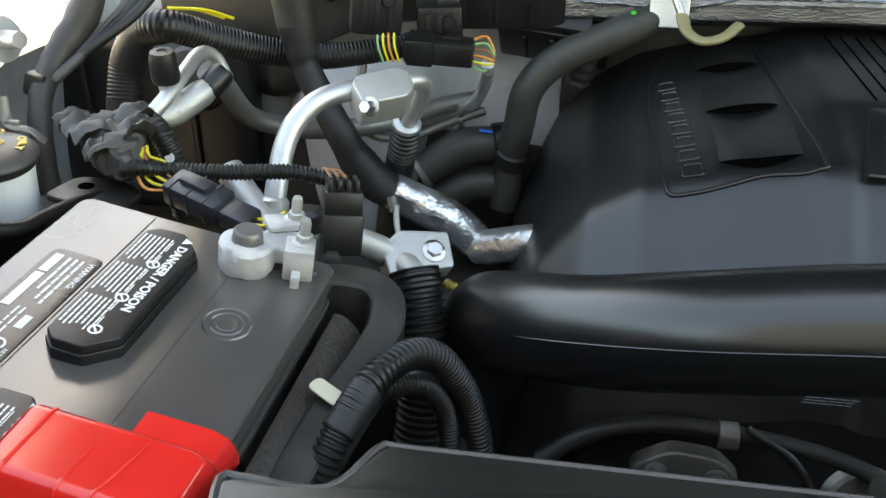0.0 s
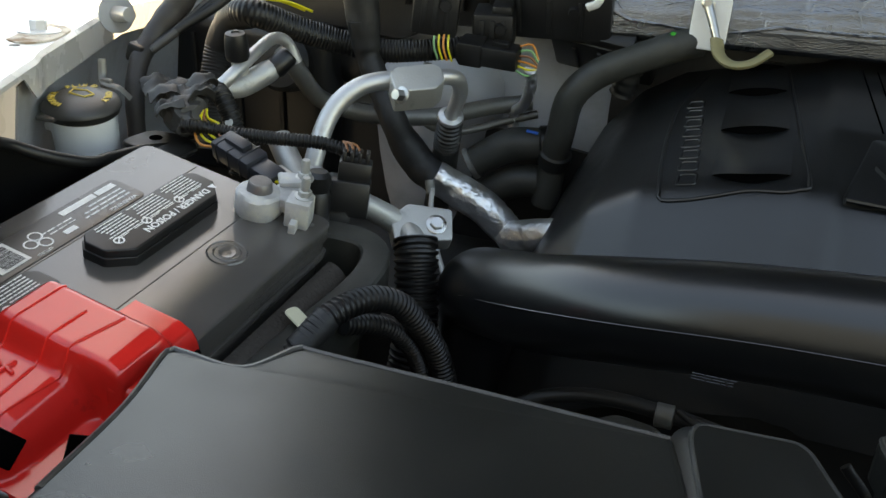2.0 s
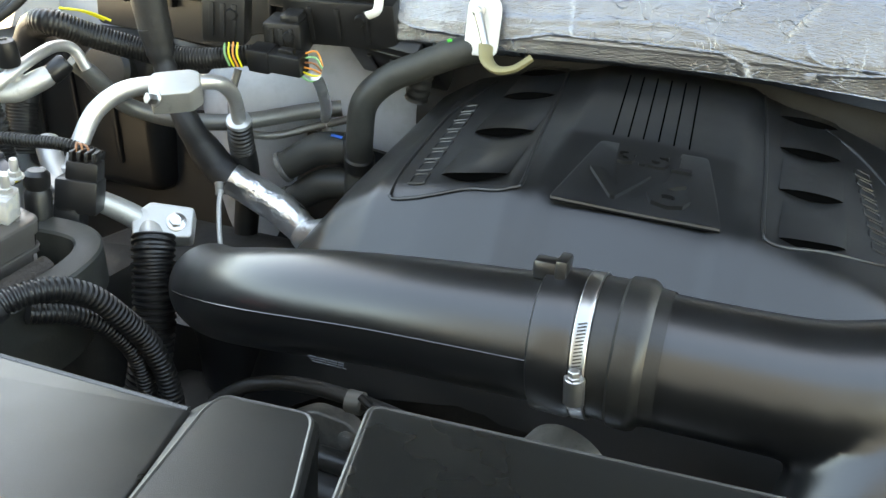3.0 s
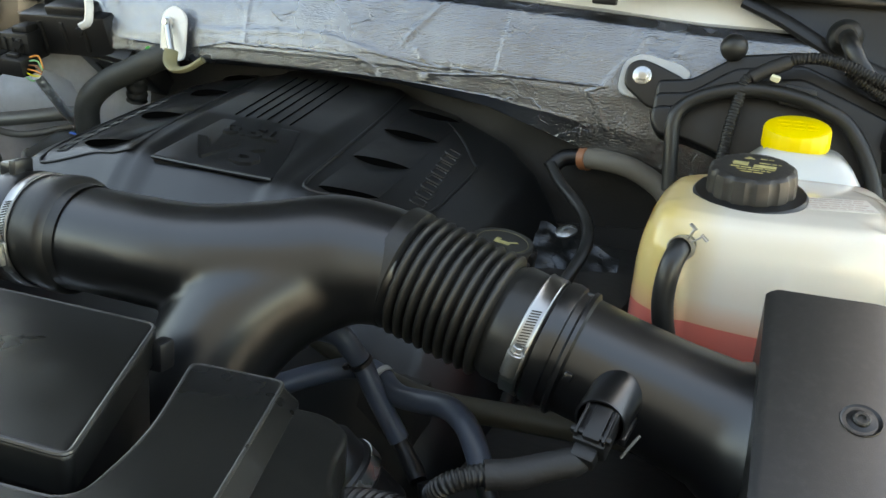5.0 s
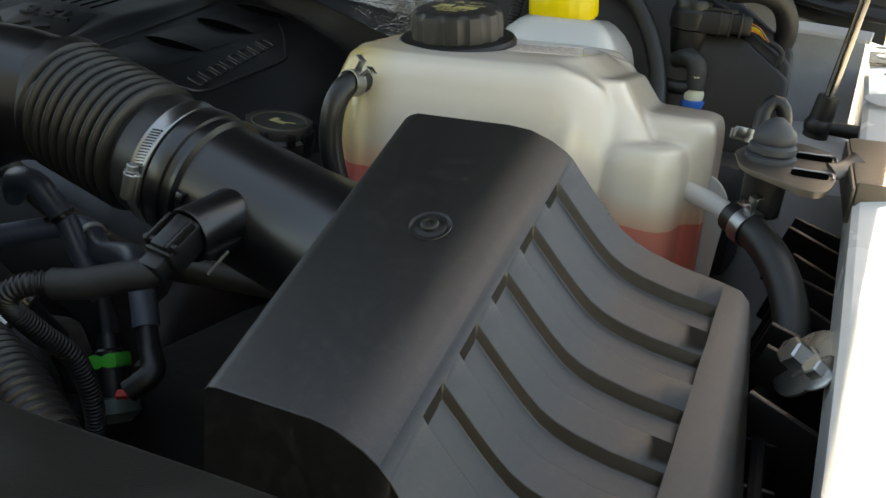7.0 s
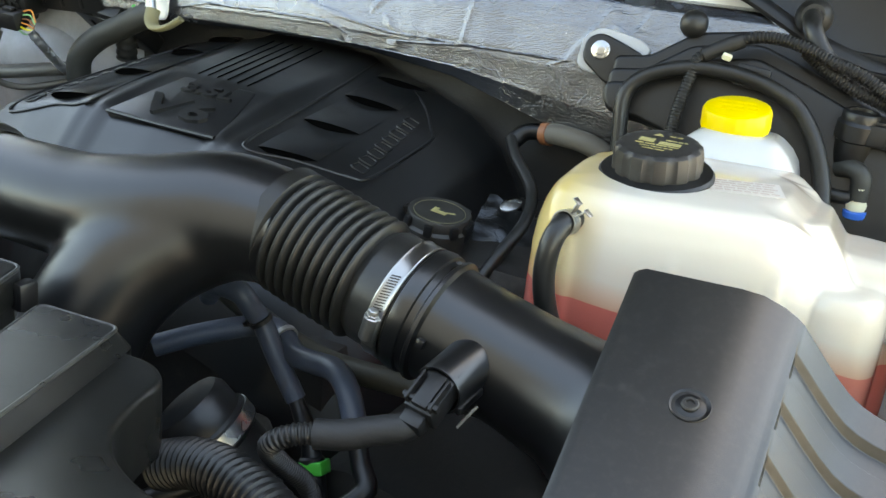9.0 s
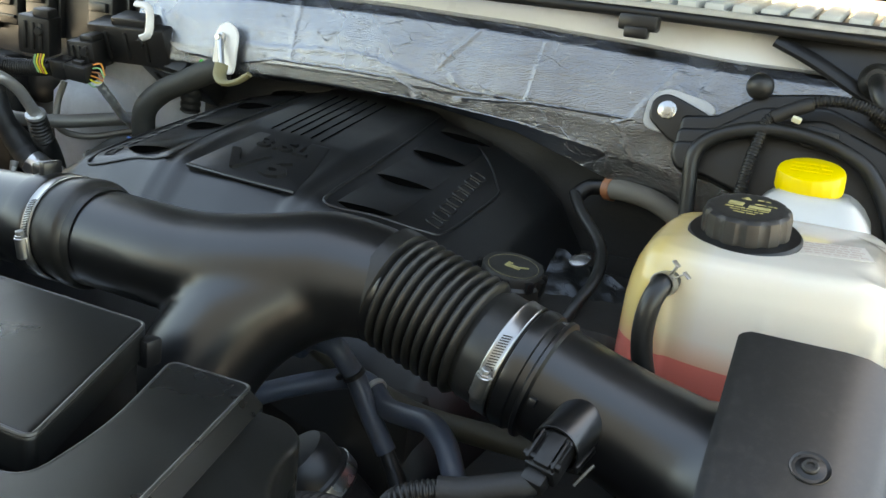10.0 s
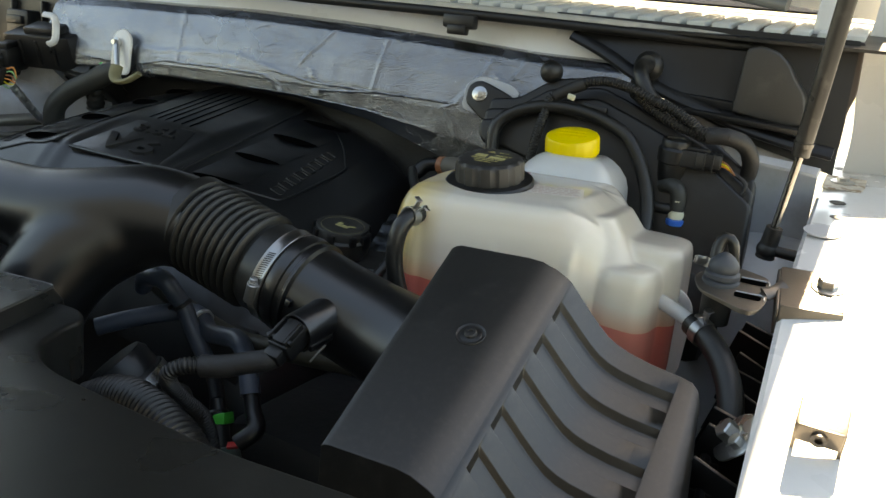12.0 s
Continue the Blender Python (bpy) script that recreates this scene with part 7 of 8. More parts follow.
bm = sheet(BM(), 140, 100, lambda a, b: bat(0.197 + 0.168 * a, -0.016 + 0.118 * b, red_h(0.197 + 0.168 * a, -0.016 + 0.118 * b)), 0.002)
bmesh.ops.smooth_vert(bm, verts=bm.verts, factor=0.4, use_axis_x=True, use_axis_y=True, use_axis_z=True)
part("shell", bm, RED, hood_red, sharp=60)
bm = BM()
slab(bm, [(0.320, -0.066), (0.323, -0.044), (0.342, -0.048), (0.342, -0.070)], -0.03, 0.042, 0.005, 0.004, BAT)
part("corner_block", bm, RED, hood_red)
bm = BM()
slab(bm, [(0.244, 0.020), (0.268, 0.022), (0.272, 0.0), (0.248, -0.004)], -0.03, 0.029, 0.005, 0.004, BAT)
part("cable_boot", bm, RED, hood_red)
for line in (((0.228, 0.067), (0.250, 0.068), (0.270, 0.0685), (0.280, 0.069), (0.303, 0.066)), ((0.240, 0.040), (0.270, 0.042), (0.280, 0.042), (0.300, 0.041), (0.322, 0.040)), ((0.232, 0.018), (0.250, 0.022), (0.269, 0.0265), (0.279, 0.025), (0.300, 0.028), (0.325, 0.0315))):
    pts = []
    for (v0, u0), (v1, u1) in zip(line, line[1:]):
        pts += [bat(v0 + (v1 - v0) * k / 5, u0 + (u1 - u0) * k / 5, red_h(v0 + (v1 - v0) * k / 5, u0 + (u1 - u0) * k / 5) + 0.0003) for k in range(5)]
    part("ridge", tube(BM(), pts, 0.0010, 6, 0.003), RED, hood_red)
for a in (0, 90):
    bm = BM()
    box(bm, (0.014, 0.0026, 0.003), bat_at(0.290, 0.0535, red_h(0.290, 0.0535) + 0.0008, -10 + a), 0.001)
    part("plus_bar", bm, RED, hood_red)
# Black blocks stand for the shade inside the hood's cable openings.
for at, facing, w in (((-0.1335, 0.2448, 1.3602), (0.86, -0.31, 0.40), 0.024), ((-0.104, 0.276, 1.346), (0.7, -0.6, 0.3), 0.022)):
    bm = BM()
    box(bm, (w, 0.018, 0.003), axes(at, facing), 0.001)
    part("opening", bm, HOLLOW, hood_red, "black block for the shade in a cable opening")
bm = BM()
box(bm, (0.020, 0.004, 0.020), bat_at(0.214, -0.0165, 0.006), 0.002)
part("opening", bm, HOLLOW, hood_red, "black block for the shade in a cable opening")

# tray rail, woven sleeve, tag
tray = thing("battery_tray", (-0.07, 0.48, 1.25), "black plastic battery tray rail with a woven pad", "battery tray")
def tray_band(pts, half, drop):
    """A flat-topped moulded rail with two walls hanging from its edges."""
    path = spline(pts, 0.006)
    t, rows = BM(), []
    for k, p in enumerate(path):
        tan = (path[min(k + 1, len(path) - 1)] - path[max(k - 1, 0)]).normalized()
        side = tan.cross(Vector((0.1, -0.2, 1))).normalized()
        up = side.cross(tan)
        cross = [(-half, -drop * 0.4), (-half, -0.003), (-half + 0.002, -0.0006), (-half + 0.005, 0.0), (half - 0.005, 0.0), (half - 0.002, -0.0006), (half, -0.003), (half, -drop)]
        rows.append([t.verts.new(p + side * a + up * b) for a, b in cross])
    for a, b in zip(rows, rows[1:]):
        for j in range(7):
            t.faces.new((a[j], a[j + 1], b[j + 1], b[j]))
    bmesh.ops.recalc_face_normals(t, faces=t.faces)
    bmesh.ops.solidify(t, geom=t.faces[:], thickness=0.002)
    return t


part("rail", tray_band([(-0.125, 0.590, 1.374), (-0.100, 0.596, 1.372), (-0.080, 0.597, 1.368), (-0.067, 0.584, 1.362), (-0.063, 0.556, 1.355), (-0.069, 0.52, 1.346), (-0.078, 0.48, 1.337), (-0.084, 0.44, 1.329), (-0.092, 0.38, 1.316), (-0.10, 0.30, 1.30)], 0.0125, 0.11), OLDRUBBER, tray)
bm = sheet(BM(), 6, 20, lambda u, v: Vector((-0.103 - 0.013 * v + 0.024 * u, 0.568 - 0.28 * v, 1.352 - 0.042 * v - 0.024 * u + 0.007 * math.sin(u * math.pi))))
part("woven_pad", bm, FABRIC, tray, "woven black pad beside the battery")
solo("paper_tag", slab(BM(), [(-0.015, -0.006), (0.012, -0.006), (0.016, 0.0), (0.012, 0.006), (-0.015, 0.006)], 0, 0.0014, 0.005, 0.0004, axes((-0.079, 0.476, 1.3435), (0.2, -0.2, 1), (1, -0.5, 0))), IVORY, "ivory plastic tag tucked beside the tray", "tag")

# ---- conduits between battery and intake ----
cv = thing("corrugated_conduit", (-0.055, 0.65, 1.2), "thick black corrugated conduit dropping from the pipe block", "conduit", "conduits")
part("conduit", tube(BM(), [(-0.066, 0.674, 1.343), (-0.060, 0.664, 1.325), (-0.052, 0.652, 1.28), (-0.052, 0.64, 1.22), (-0.062, 0.62, 1.12)], 0.0215, 24, ribs=(0.0066, 0.0028)), CONDUIT, cv)
lc = thing("corrugated_conduit", (-0.04, 0.51, 1.3), "grey-black corrugated conduit bent into a loop", "conduit", "conduits")
part("conduit", tube(BM(), [(-0.090, 0.415, 1.25), (-0.077, 0.432, 1.305), (-0.065, 0.454, 1.338), (-0.053, 0.478, 1.355), (-0.038, 0.51, 1.357), (-0.024, 0.535, 1.345), (-0.013, 0.558, 1.318), (-0.003, 0.586, 1.275), (0.005, 0.60, 1.22), (0.01, 0.60, 1.15)], 0.0105, 16, ribs=(0.0048, 0.0016)), CONDUIT, lc)
part("tape", tube(BM(), [(-0.067, 0.450, 1.3345), (-0.055, 0.474, 1.353)], 0.0112, 16, wob=0.05), TAPE, lc)
lc2 = thing("corrugated_conduit", (-0.03, 0.55, 1.28), "thin black corrugated conduit under the loop", "conduit", "conduits")
part("conduit", tube(BM(), [(-0.055, 0.50, 1.335), (-0.038, 0.53, 1.325), (-0.026, 0.56, 1.30), (-0.020, 0.585, 1.26), (-0.02, 0.60, 1.2)], 0.0085, 14, ribs=(0.0042, 0.0014)), CONDUIT, lc2)

# ---- air conditioning pipes ----
pb2 = thing("pipe_block", (-0.062, 0.69, 1.335), "oxidised aluminium pipe block with a hex bolt", "pipe fitting")
bmx2 = axes((-0.064, 0.694, 1.349), (0.35, -0.62, 0.70), (0.80, 0.55, 0.1))
bm = BM()
slab(bm, [(-0.034, -0.014), (0.022, -0.020), (0.028, 0.012), (-0.014, 0.024), (-0.034, 0.012)], -0.016, 0.008, 0.004, 0.002, bmx2, None, 4, True)
part("block", bm, OLDALU, pb2)
part("bolt", hexbolt(BM(), bmx2 @ Matrix.Translation((0.009, -0.002, 0.008)), 0.0068, 0.007, 0.010), STEEL, pb2)
part("pipe", tube(BM(), [(-0.135, 0.650, 1.382), (-0.117, 0.664, 1.372), (-0.100, 0.680, 1.358), (-0.085, 0.692, 1.345)], [0.0105, 0.011, 0.012, 0.0125], 20), OLDALU, pb2)
part("pipe", tube(BM(), [(-0.080, 0.686, 1.343), (-0.070, 0.676, 1.341), (-0.063, 0.668, 1.332)], [0.0135, 0.0125, 0.012], 20), OLDALU, pb2)
ac = thing("aircon_pipe", (-0.16, 0.76, 1.40), "bright bent aluminium air conditioning pipe with a clamp block", "pipe")
part("pipe", tube(BM(), [(-0.199, 0.706, 1.355), (-0.1985, 0.717, 1.386), (-0.196, 0.734, 1.419), (-0.189, 0.749, 1.441), (-0.173, 0.768, 1.4575), (-0.150, 0.786, 1.464), (-0.125, 0.797, 1.464)], 0.0098, 22), ALU, ac)
part("collar", lathe(BM(), [(0.0115, -0.012), (0.013, -0.010), (0.013, 0.010), (0.0105, 0.013)], axes((-0.1988, 0.711, 1.370), (0, 0.3, 1)), 28), ALU, ac)
am = axes((-0.1215, 0.786, 1.4635), (0.25, -0.50, 0.83), (0.75, 0.66, 0.0))
bm = BM()
slab(bm, [(-0.024, -0.017), (0.018, -0.018), (0.030, -0.008), (0.031, 0.010), (0.022, 0.017), (-0.016, 0.017), (-0.024, 0.010)], -0.020, 0.011, 0.0035, 0.0018, am, None, 4, True)
part("clamp_block", bm, OLDALU, ac)
part("bolt", hexbolt(BM(), axes((-0.123, 0.760, 1.457), (-0.25, -0.9, 0.2)), 0.0062, 0.012, 0.009), STEEL, ac)
part("pipe", tube(BM(), [(-0.118, 0.798, 1.466), (-0.102, 0.812, 1.470), (-0.092, 0.832, 1.466), (-0.096, 0.862, 1.447), (-0.110, 0.890, 1.423), (-0.123, 0.913, 1.402)], 0.0086, 20), ALU, ac)
part("ring", lathe(BM(), [(0.0088, -0.006), (0.014, -0.006), (0.0158, -0.002), (0.0150, 0.002), (0.0088, 0.005)], axes((-0.122, 0.911, 1.404), (0.25, -0.5, 0.8)), 28), ALU, ac)
sl = thing("rubber_sleeve", (-0.135, 0.94, 1.35), "black ribbed rubber sleeve on the pipe end", "sleeve")
part("sleeve", tube(BM(), [(-0.1225, 0.913, 1.400), (-0.128, 0.924, 1.378), (-0.134, 0.936, 1.36)], [0.0150, 0.0165, 0.0160], 20, ribs=(0.006, 0.0016)), RUBBER, sl)
part("hose", tube(BM(), [(-0.133, 0.935, 1.362), (-0.142, 0.957, 1.33), (-0.152, 0.975, 1.29), (-0.16, 0.98, 1.22)], 0.0165, 20), RUBBER, sl)
ft = thing("foil_sleeve_hose", (-0.08, 0.93, 1.28), "hose wrapped in crinkled silver foil sleeve", "hose")
part("sleeve", tube(BM(), [(-0.140, 0.918, 1.326), (-0.108, 0.928, 1.308), (-0.076, 0.936, 1.290), (-0.050, 0.940, 1.268), (-0.038, 0.938, 1.262)], [0.0205, 0.0215, 0.0215, 0.0200, 0.0170], 44, 0.0022, wob=0.08, crumple=0.0007), TUBEFOIL, ft, sharp=14)
part("sleeve", tube(BM(), [(-0.046, 0.935, 1.258), (-0.030, 0.925, 1.266), (-0.005, 0.905, 1.280), (0.03, 0.885, 1.290), (0.07, 0.86, 1.26)], [0.0170, 0.0195, 0.0195, 0.019, 0.018], 44, 0.0022, wob=0.08, crumple=0.0007), TUBEFOIL, ft, sharp=14)
hr = thing("taped_harness", (-0.19, 0.91, 1.38), "cable harness wrapped in black cloth tape", "harness", "harnesses")
part("harness", tube(BM(), [(-0.242, 0.905, 1.505), (-0.236, 0.918, 1.462), (-0.214, 0.914, 1.422), (-0.194, 0.908, 1.390), (-0.182, 0.918, 1.362), (-0.162, 0.925, 1.335), (-0.136, 0.922, 1.320)], [0.016, 0.015, 0.015, 0.0165, 0.0195, 0.0215, 0.0212], 16, wob=0.10), TAPE, hr)
part("knot", tube(BM(), [(-0.246, 0.905, 1.555), (-0.241, 0.911, 1.51), (-0.236, 0.916, 1.468)], [0.021, 0.022, 0.016], 16, wob=0.16), TAPE, hr, "bulky taped junction")
th2 = thing("thick_harness", (-0.33, 0.89, 1.45), "thick corrugated black harness curving across the bulkhead", "harness", "harnesses")
part("conduit", tube(BM(), [(-0.415, 0.855, 1.33), (-0.418, 0.868, 1.40), (-0.416, 0.880, 1.455), (-0.395, 0.876, 1.490), (-0.362, 0.868, 1.500), (-0.325, 0.900, 1.484), (-0.285, 0.930, 1.470), (-0.235, 0.950, 1.462), (-0.19, 0.965, 1.465), (-0.145, 0.985, 1.472), (-0.09, 1.01, 1.484)], [0.020, 0.0195, 0.0185, 0.017, 0.0165, 0.016, 0.0155, 0.015, 0.014, 0.0135, 0.013], 18, ribs=(0.0042, 0.0009)), CONDUIT, th2)
part("tape", tube(BM(), [(-0.416, 0.880, 1.455), (-0.395, 0.876, 1.490), (-0.362, 0.868, 1.500)], [0.0192, 0.0182, 0.0172], 18, wob=0.05), TAPE, th2)
part("tape", tube(BM(), [(-0.418, 0.866, 1.395), (-0.4175, 0.872, 1.42)], [0.0203, 0.0200], 18, wob=0.05), TAPE, th2)
for k in range(2):
    part("wire", tube(BM(), [(-0.375 + 0.01 * k, 0.90, 1.513), (-0.345 + 0.01 * k, 0.905, 1.512), (-0.318 + 0.01 * k, 0.915, 1.503)], 0.0018, 6), WIRES["yellow"], th2, "yellow wire")
cd = thing("corrugated_conduit", (-0.2, 0.66, 1.42), "thin corrugated conduit crossing behind the battery", "conduit", "conduits")
part("conduit", tube(BM(), [(-0.290, 0.626, 1.428), (-0.275, 0.634, 1.428), (-0.257, 0.645, 1.424), (-0.213, 0.657, 1.422), (-0.169, 0.669, 1.422), (-0.146, 0.677, 1.417), (-0.130, 0.683, 1.411)], 0.0068, 14, ribs=(0.0034, 0.0011)), CONDUIT, cd)
rag = thing("torn_tape_bundle", (-0.31, 0.66, 1.42), "bundle of wires under torn grey-black tape", "harness", "harnesses")
bm = tube(BM(), [(-0.352, 0.700, 1.425), (-0.335, 0.684, 1.434), (-0.312, 0.662, 1.434), (-0.294, 0.640, 1.430), (-0.284, 0.630, 1.427)], [0.010, 0.020, 0.022, 0.018, 0.0105], 26, 0.004, wob=0.25, crumple=0.0045)
part("tape", bm, GREYTAPE, rag)
def flap(at, a, b, lift, seed):
    """A torn corner of tape: a buckled sheet standing off the bundle."""
    return sheet(BM(), 12, 10, lambda u, v: Vector(at) + Vector(a) * (u - 0.5) * (1 - 0.35 * v) + Vector(b) * v + Vector((0, 0, lift * math.sin(2.6 * v) + 0.006 * noise.noise(Vector((u * 3, v * 3, seed))) + 0.004 * math.sin(9 * u + seed))), 0.0012)
for k, (at, a, b, lift) in enumerate((((-0.345, 0.690, 1.446), (0.03, -0.024, 0), (-0.026, -0.016, -0.004), 0.008), ((-0.322, 0.668, 1.452), (0.036, -0.03, 0), (-0.022, -0.022, -0.010), 0.010), ((-0.318, 0.672, 1.452), (0.034, -0.03, 0.004), (0.020, 0.022, 0.0), 0.012), ((-0.302, 0.650, 1.450), (0.026, -0.026, 0), (0.016, 0.024, -0.006), 0.010), ((-0.300, 0.642, 1.446), (0.022, -0.022, 0), (-0.016, -0.020, -0.012), 0.006))):
    part("flap", flap(at, a, b, lift, k * 1.7), GREYTAPE, rag, "loose flap of torn tape")
plug = thing("wire_plug", (-0.224, 0.622, 1.41), "dark grey electrical plug with yellow and orange wires", "connector")
cm2 = axes((-0.226, 0.625, 1.411), (0.10, -0.35, 0.92), (0.94, -0.30, -0.15))
bm = BM()
box(bm, (0.052, 0.026, 0.020), cm2, 0.003)
box(bm, (0.026, 0.012, 0.006), cm2 @ Matrix.Translation((-0.002, 0.002, 0.012)), 0.0015)
box(bm, (0.030, 0.021, 0.016), cm2 @ Matrix.Translation((0.038, 0, -0.002)), 0.003)
for k in range(3):
    box(bm, (0.002, 0.027, 0.0215), cm2 @ Matrix.Translation((-0.018 + 0.016 * k, 0, 0)), 0.0006)
part("housing", bm, surface("dark_grey_nylon", (0.028, 0.030, 0.036), 0.35, bump=0.04), plug)
for k, c in enumerate(("orange", "yellow", "yellow", "brown", "yellow")):
    s = 0.004 * (k - 2)
    part("wire", tube(BM(), [cm2 @ Vector((-0.026, s, 0)), cm2 @ Vector((-0.044, s * 1.6, -0.002 + 0.002 * k)), cm2 @ Vector((-0.060, s + 0.004, 0.006)), cm2 @ Vector((-0.066, s * 0.6 + 0.012, 0.012))], 0.0013, 6), WIRES[c], plug)
for k in range(2):
    part("wire", tube(BM(), [cm2 @ Vector((0.052, 0.004 - 0.008 * k, 0)), cm2 @ Vector((0.066, 0.006 - 0.006 * k, 0.004)), cm2 @ Vector((0.074, 0.012, 0.012))], 0.0014, 6), WIRES["yellow"], plug)
p2 = thing("upright_plug", (-0.122, 0.640, 1.39), "black upright electrical plug with ribbed top", "connector")
um = axes((-0.122, 0.642, 1.398), (0.05, 0.10, 1), (0.9, 0.4, 0))
bm = BM()
box(bm, (0.040, 0.030, 0.034), um @ Matrix.Translation((0, 0, -0.012)), 0.003)
box(bm, (0.030, 0.024, 0.020), um @ Matrix.Translation((0.004, 0.0, 0.012)), 0.002)
for k in range(4):
    box(bm, (0.0035, 0.020, 0.010), um @ Matrix.Translation((-0.007 + 0.007 * k, 0.0, 0.026)), 0.0008)
box(bm, (0.03, 0.03, 0.06), um @ Matrix.Translation((-0.01, 0.0, -0.05)), 0.004)
part("housing", bm, PLASTIC, p2)
for k in range(3):
    part("wire", tube(BM(), [um @ Vector((-0.005 + 0.006 * k, 0, 0.028)), um @ Vector((-0.007 + 0.005 * k, 0.006, 0.034)), um @ Vector((-0.010, 0.016, 0.034))], 0.0012, 6), WIRES["brown"], p2)
vs = thing("vertical_valve", (-0.085, 0.62, 1.36), "dark round valve behind the battery clamp", "valve")
part("body", lathe(BM(), [(0.012, -0.05), (0.012, -0.004), (0.010, 0.0), (0.0115, 0.004), (0.0115, 0.014), (0.008, 0.018), (0, 0.018)], axes((-0.131, 0.598, 1.402), (0.05, 0.0, 1)), 24), PLASTIC, vs)
# service ports
sp = thing("service_ports", (-0.30, 0.76, 1.44), "aluminium service valves with black caps on a manifold", "service valve")
part("tube", tube(BM(), [(-0.306, 0.757, 1.445), (-0.3065, 0.750, 1.470)], [0.0095, 0.0085], 18), OLDALU, sp)
part("cap", lathe(BM(), [(0.0118, -0.002), (0.0128, 0.002), (0.0120, 0.020), (0.0105, 0.026), (0.0045, 0.027), (0.004, 0.0255), (0, 0.0255)], axes((-0.3065, 0.748, 1.473), (0.03, -0.2, 1)), 12), PLASTIC, sp, "black six-sided cap")
part("manifold", tube(BM(), [(-0.318, 0.735, 1.440), (-0.305, 0.752, 1.442), (-0.288, 0.775, 1.455), (-0.280, 0.786, 1.462)], [0.010, 0.0125, 0.0125, 0.009], 18), OLDALU, sp)
part("cap", lathe(BM(), [(0.0112, -0.002), (0.0122, 0.002), (0.0118, 0.020), (0.0095, 0.024), (0, 0.024)], axes((-0.283, 0.782, 1.458), (0.40, 0.5, 0.55)), 12), PLASTIC, sp, "black six-sided cap")
part("fine_pipe", tube(BM(), [(-0.312, 0.722, 1.445), (-0.303, 0.737, 1.459), (-0.300, 0.775, 1.476), (-0.304, 0.815, 1.484), (-0.300, 0.838, 1.478), (-0.292, 0.848, 1.455)], 0.0068, 16), ALU, sp)
part("conduit", tube(BM(), [(-0.318, 0.726, 1.438), (-0.306, 0.712, 1.442), (-0.292, 0.704, 1.432), (-0.284, 0.705, 1.408), (-0.282, 0.71, 1.36)], 0.0105, 14, ribs=(0.0042, 0.0014)), CONDUIT, sp)
part("dot", lathe(BM(), [(0, 0.0005), (0.0042, 0.0004), (0.0045, 0.0)], axes((-0.283, 0.694, 1.418), (0.1, -1, 0.3)), 16), PAPER, sp, "white dot")
mf = thing("pipe_manifold", (-0.21, 0.70, 1.36), "oxidised aluminium manifold behind the plug", "pipe fitting")
bm = BM()
box(bm, (0.05, 0.028, 0.026), axes((-0.205, 0.700, 1.365), (0.2, -0.2, 1), (0.8, -0.45, -0.3)), 0.005)
tube(bm, [(-0.245, 0.728, 1.40), (-0.222, 0.712, 1.38), (-0.19, 0.692, 1.36), (-0.15, 0.668, 1.36)], 0.013, 18)
part("body", bm, OLDALU, mf)
gp = thing("grey_pipe", (-0.2, 0.95, 1.38), "dusty grey pipe bent along the bulkhead", "pipe", "bulkhead pipes")
part("pipe", tube(BM(), [(-0.315, 0.850, 1.462), (-0.306, 0.870, 1.443), (-0.298, 0.915, 1.400), (-0.262, 0.945, 1.382), (-0.215, 0.965, 1.378), (-0.165, 1.0, 1.380), (-0.115, 1.060, 1.388), (-0.07, 1.085, 1.395)], 0.0112, 18), GREYPIPE, gp)
gp2 = thing("grey_pipe", (-0.15, 1.02, 1.36), "thin grey pipe along the bulkhead", "pipe", "bulkhead pipes")
part("pipe", tube(BM(), [(-0.20, 1.03, 1.44), (-0.205, 1.02, 1.40), (-0.19, 1.01, 1.365), (-0.15, 1.03, 1.355), (-0.10, 1.07, 1.368), (-0.06, 1.09, 1.38)], 0.0055, 12), GREYPIPE, gp2)
# heater hoses
lh = thing("heater_hose", (0.0, 1.03, 1.38), "thick black rubber hose bending down behind the engine", "hose", "heater hoses")
part("hose", tube(BM(), [(0.135, 1.045, 1.507), (0.112, 1.034, 1.500), (0.065, 1.032, 1.478), (0.022, 1.026, 1.455), (-0.004, 1.018, 1.424), (-0.013, 1.026, 1.378), (-0.022, 1.045, 1.33), (-0.028, 1.05, 1.27)], 0.0182, 22), OLDRUBBER, lh)
part("joint", lathe(BM(), [(0.0186, -0.012), (0.021, -0.009), (0.021, 0.009), (0.0186, 0.012)], axes((-0.020, 1.042, 1.337), (-0.2, 0.4, -1)), 28), RUBBER, lh)
part("dot", lathe(BM(), [(0, 0.0004), (0.003, 0.0003), (0.0032, 0)], axes((0.105, 1.020, 1.515), (0, -0.6, 0.8)), 12), GREEN, lh, "tiny green dot")
l2 = thing("heater_hose", (0.08, 1.06, 1.48), "short black hose beside the bulkhead", "hose", "heater hoses")
part("hose", tube(BM(), [(0.062, 1.085, 1.535), (0.070, 1.065, 1.510), (0.062, 1.05, 1.475), (0.05, 1.06, 1.43)], 0.016, 18, ribs=(0.012, 0.0015)), RUBBER, l2)
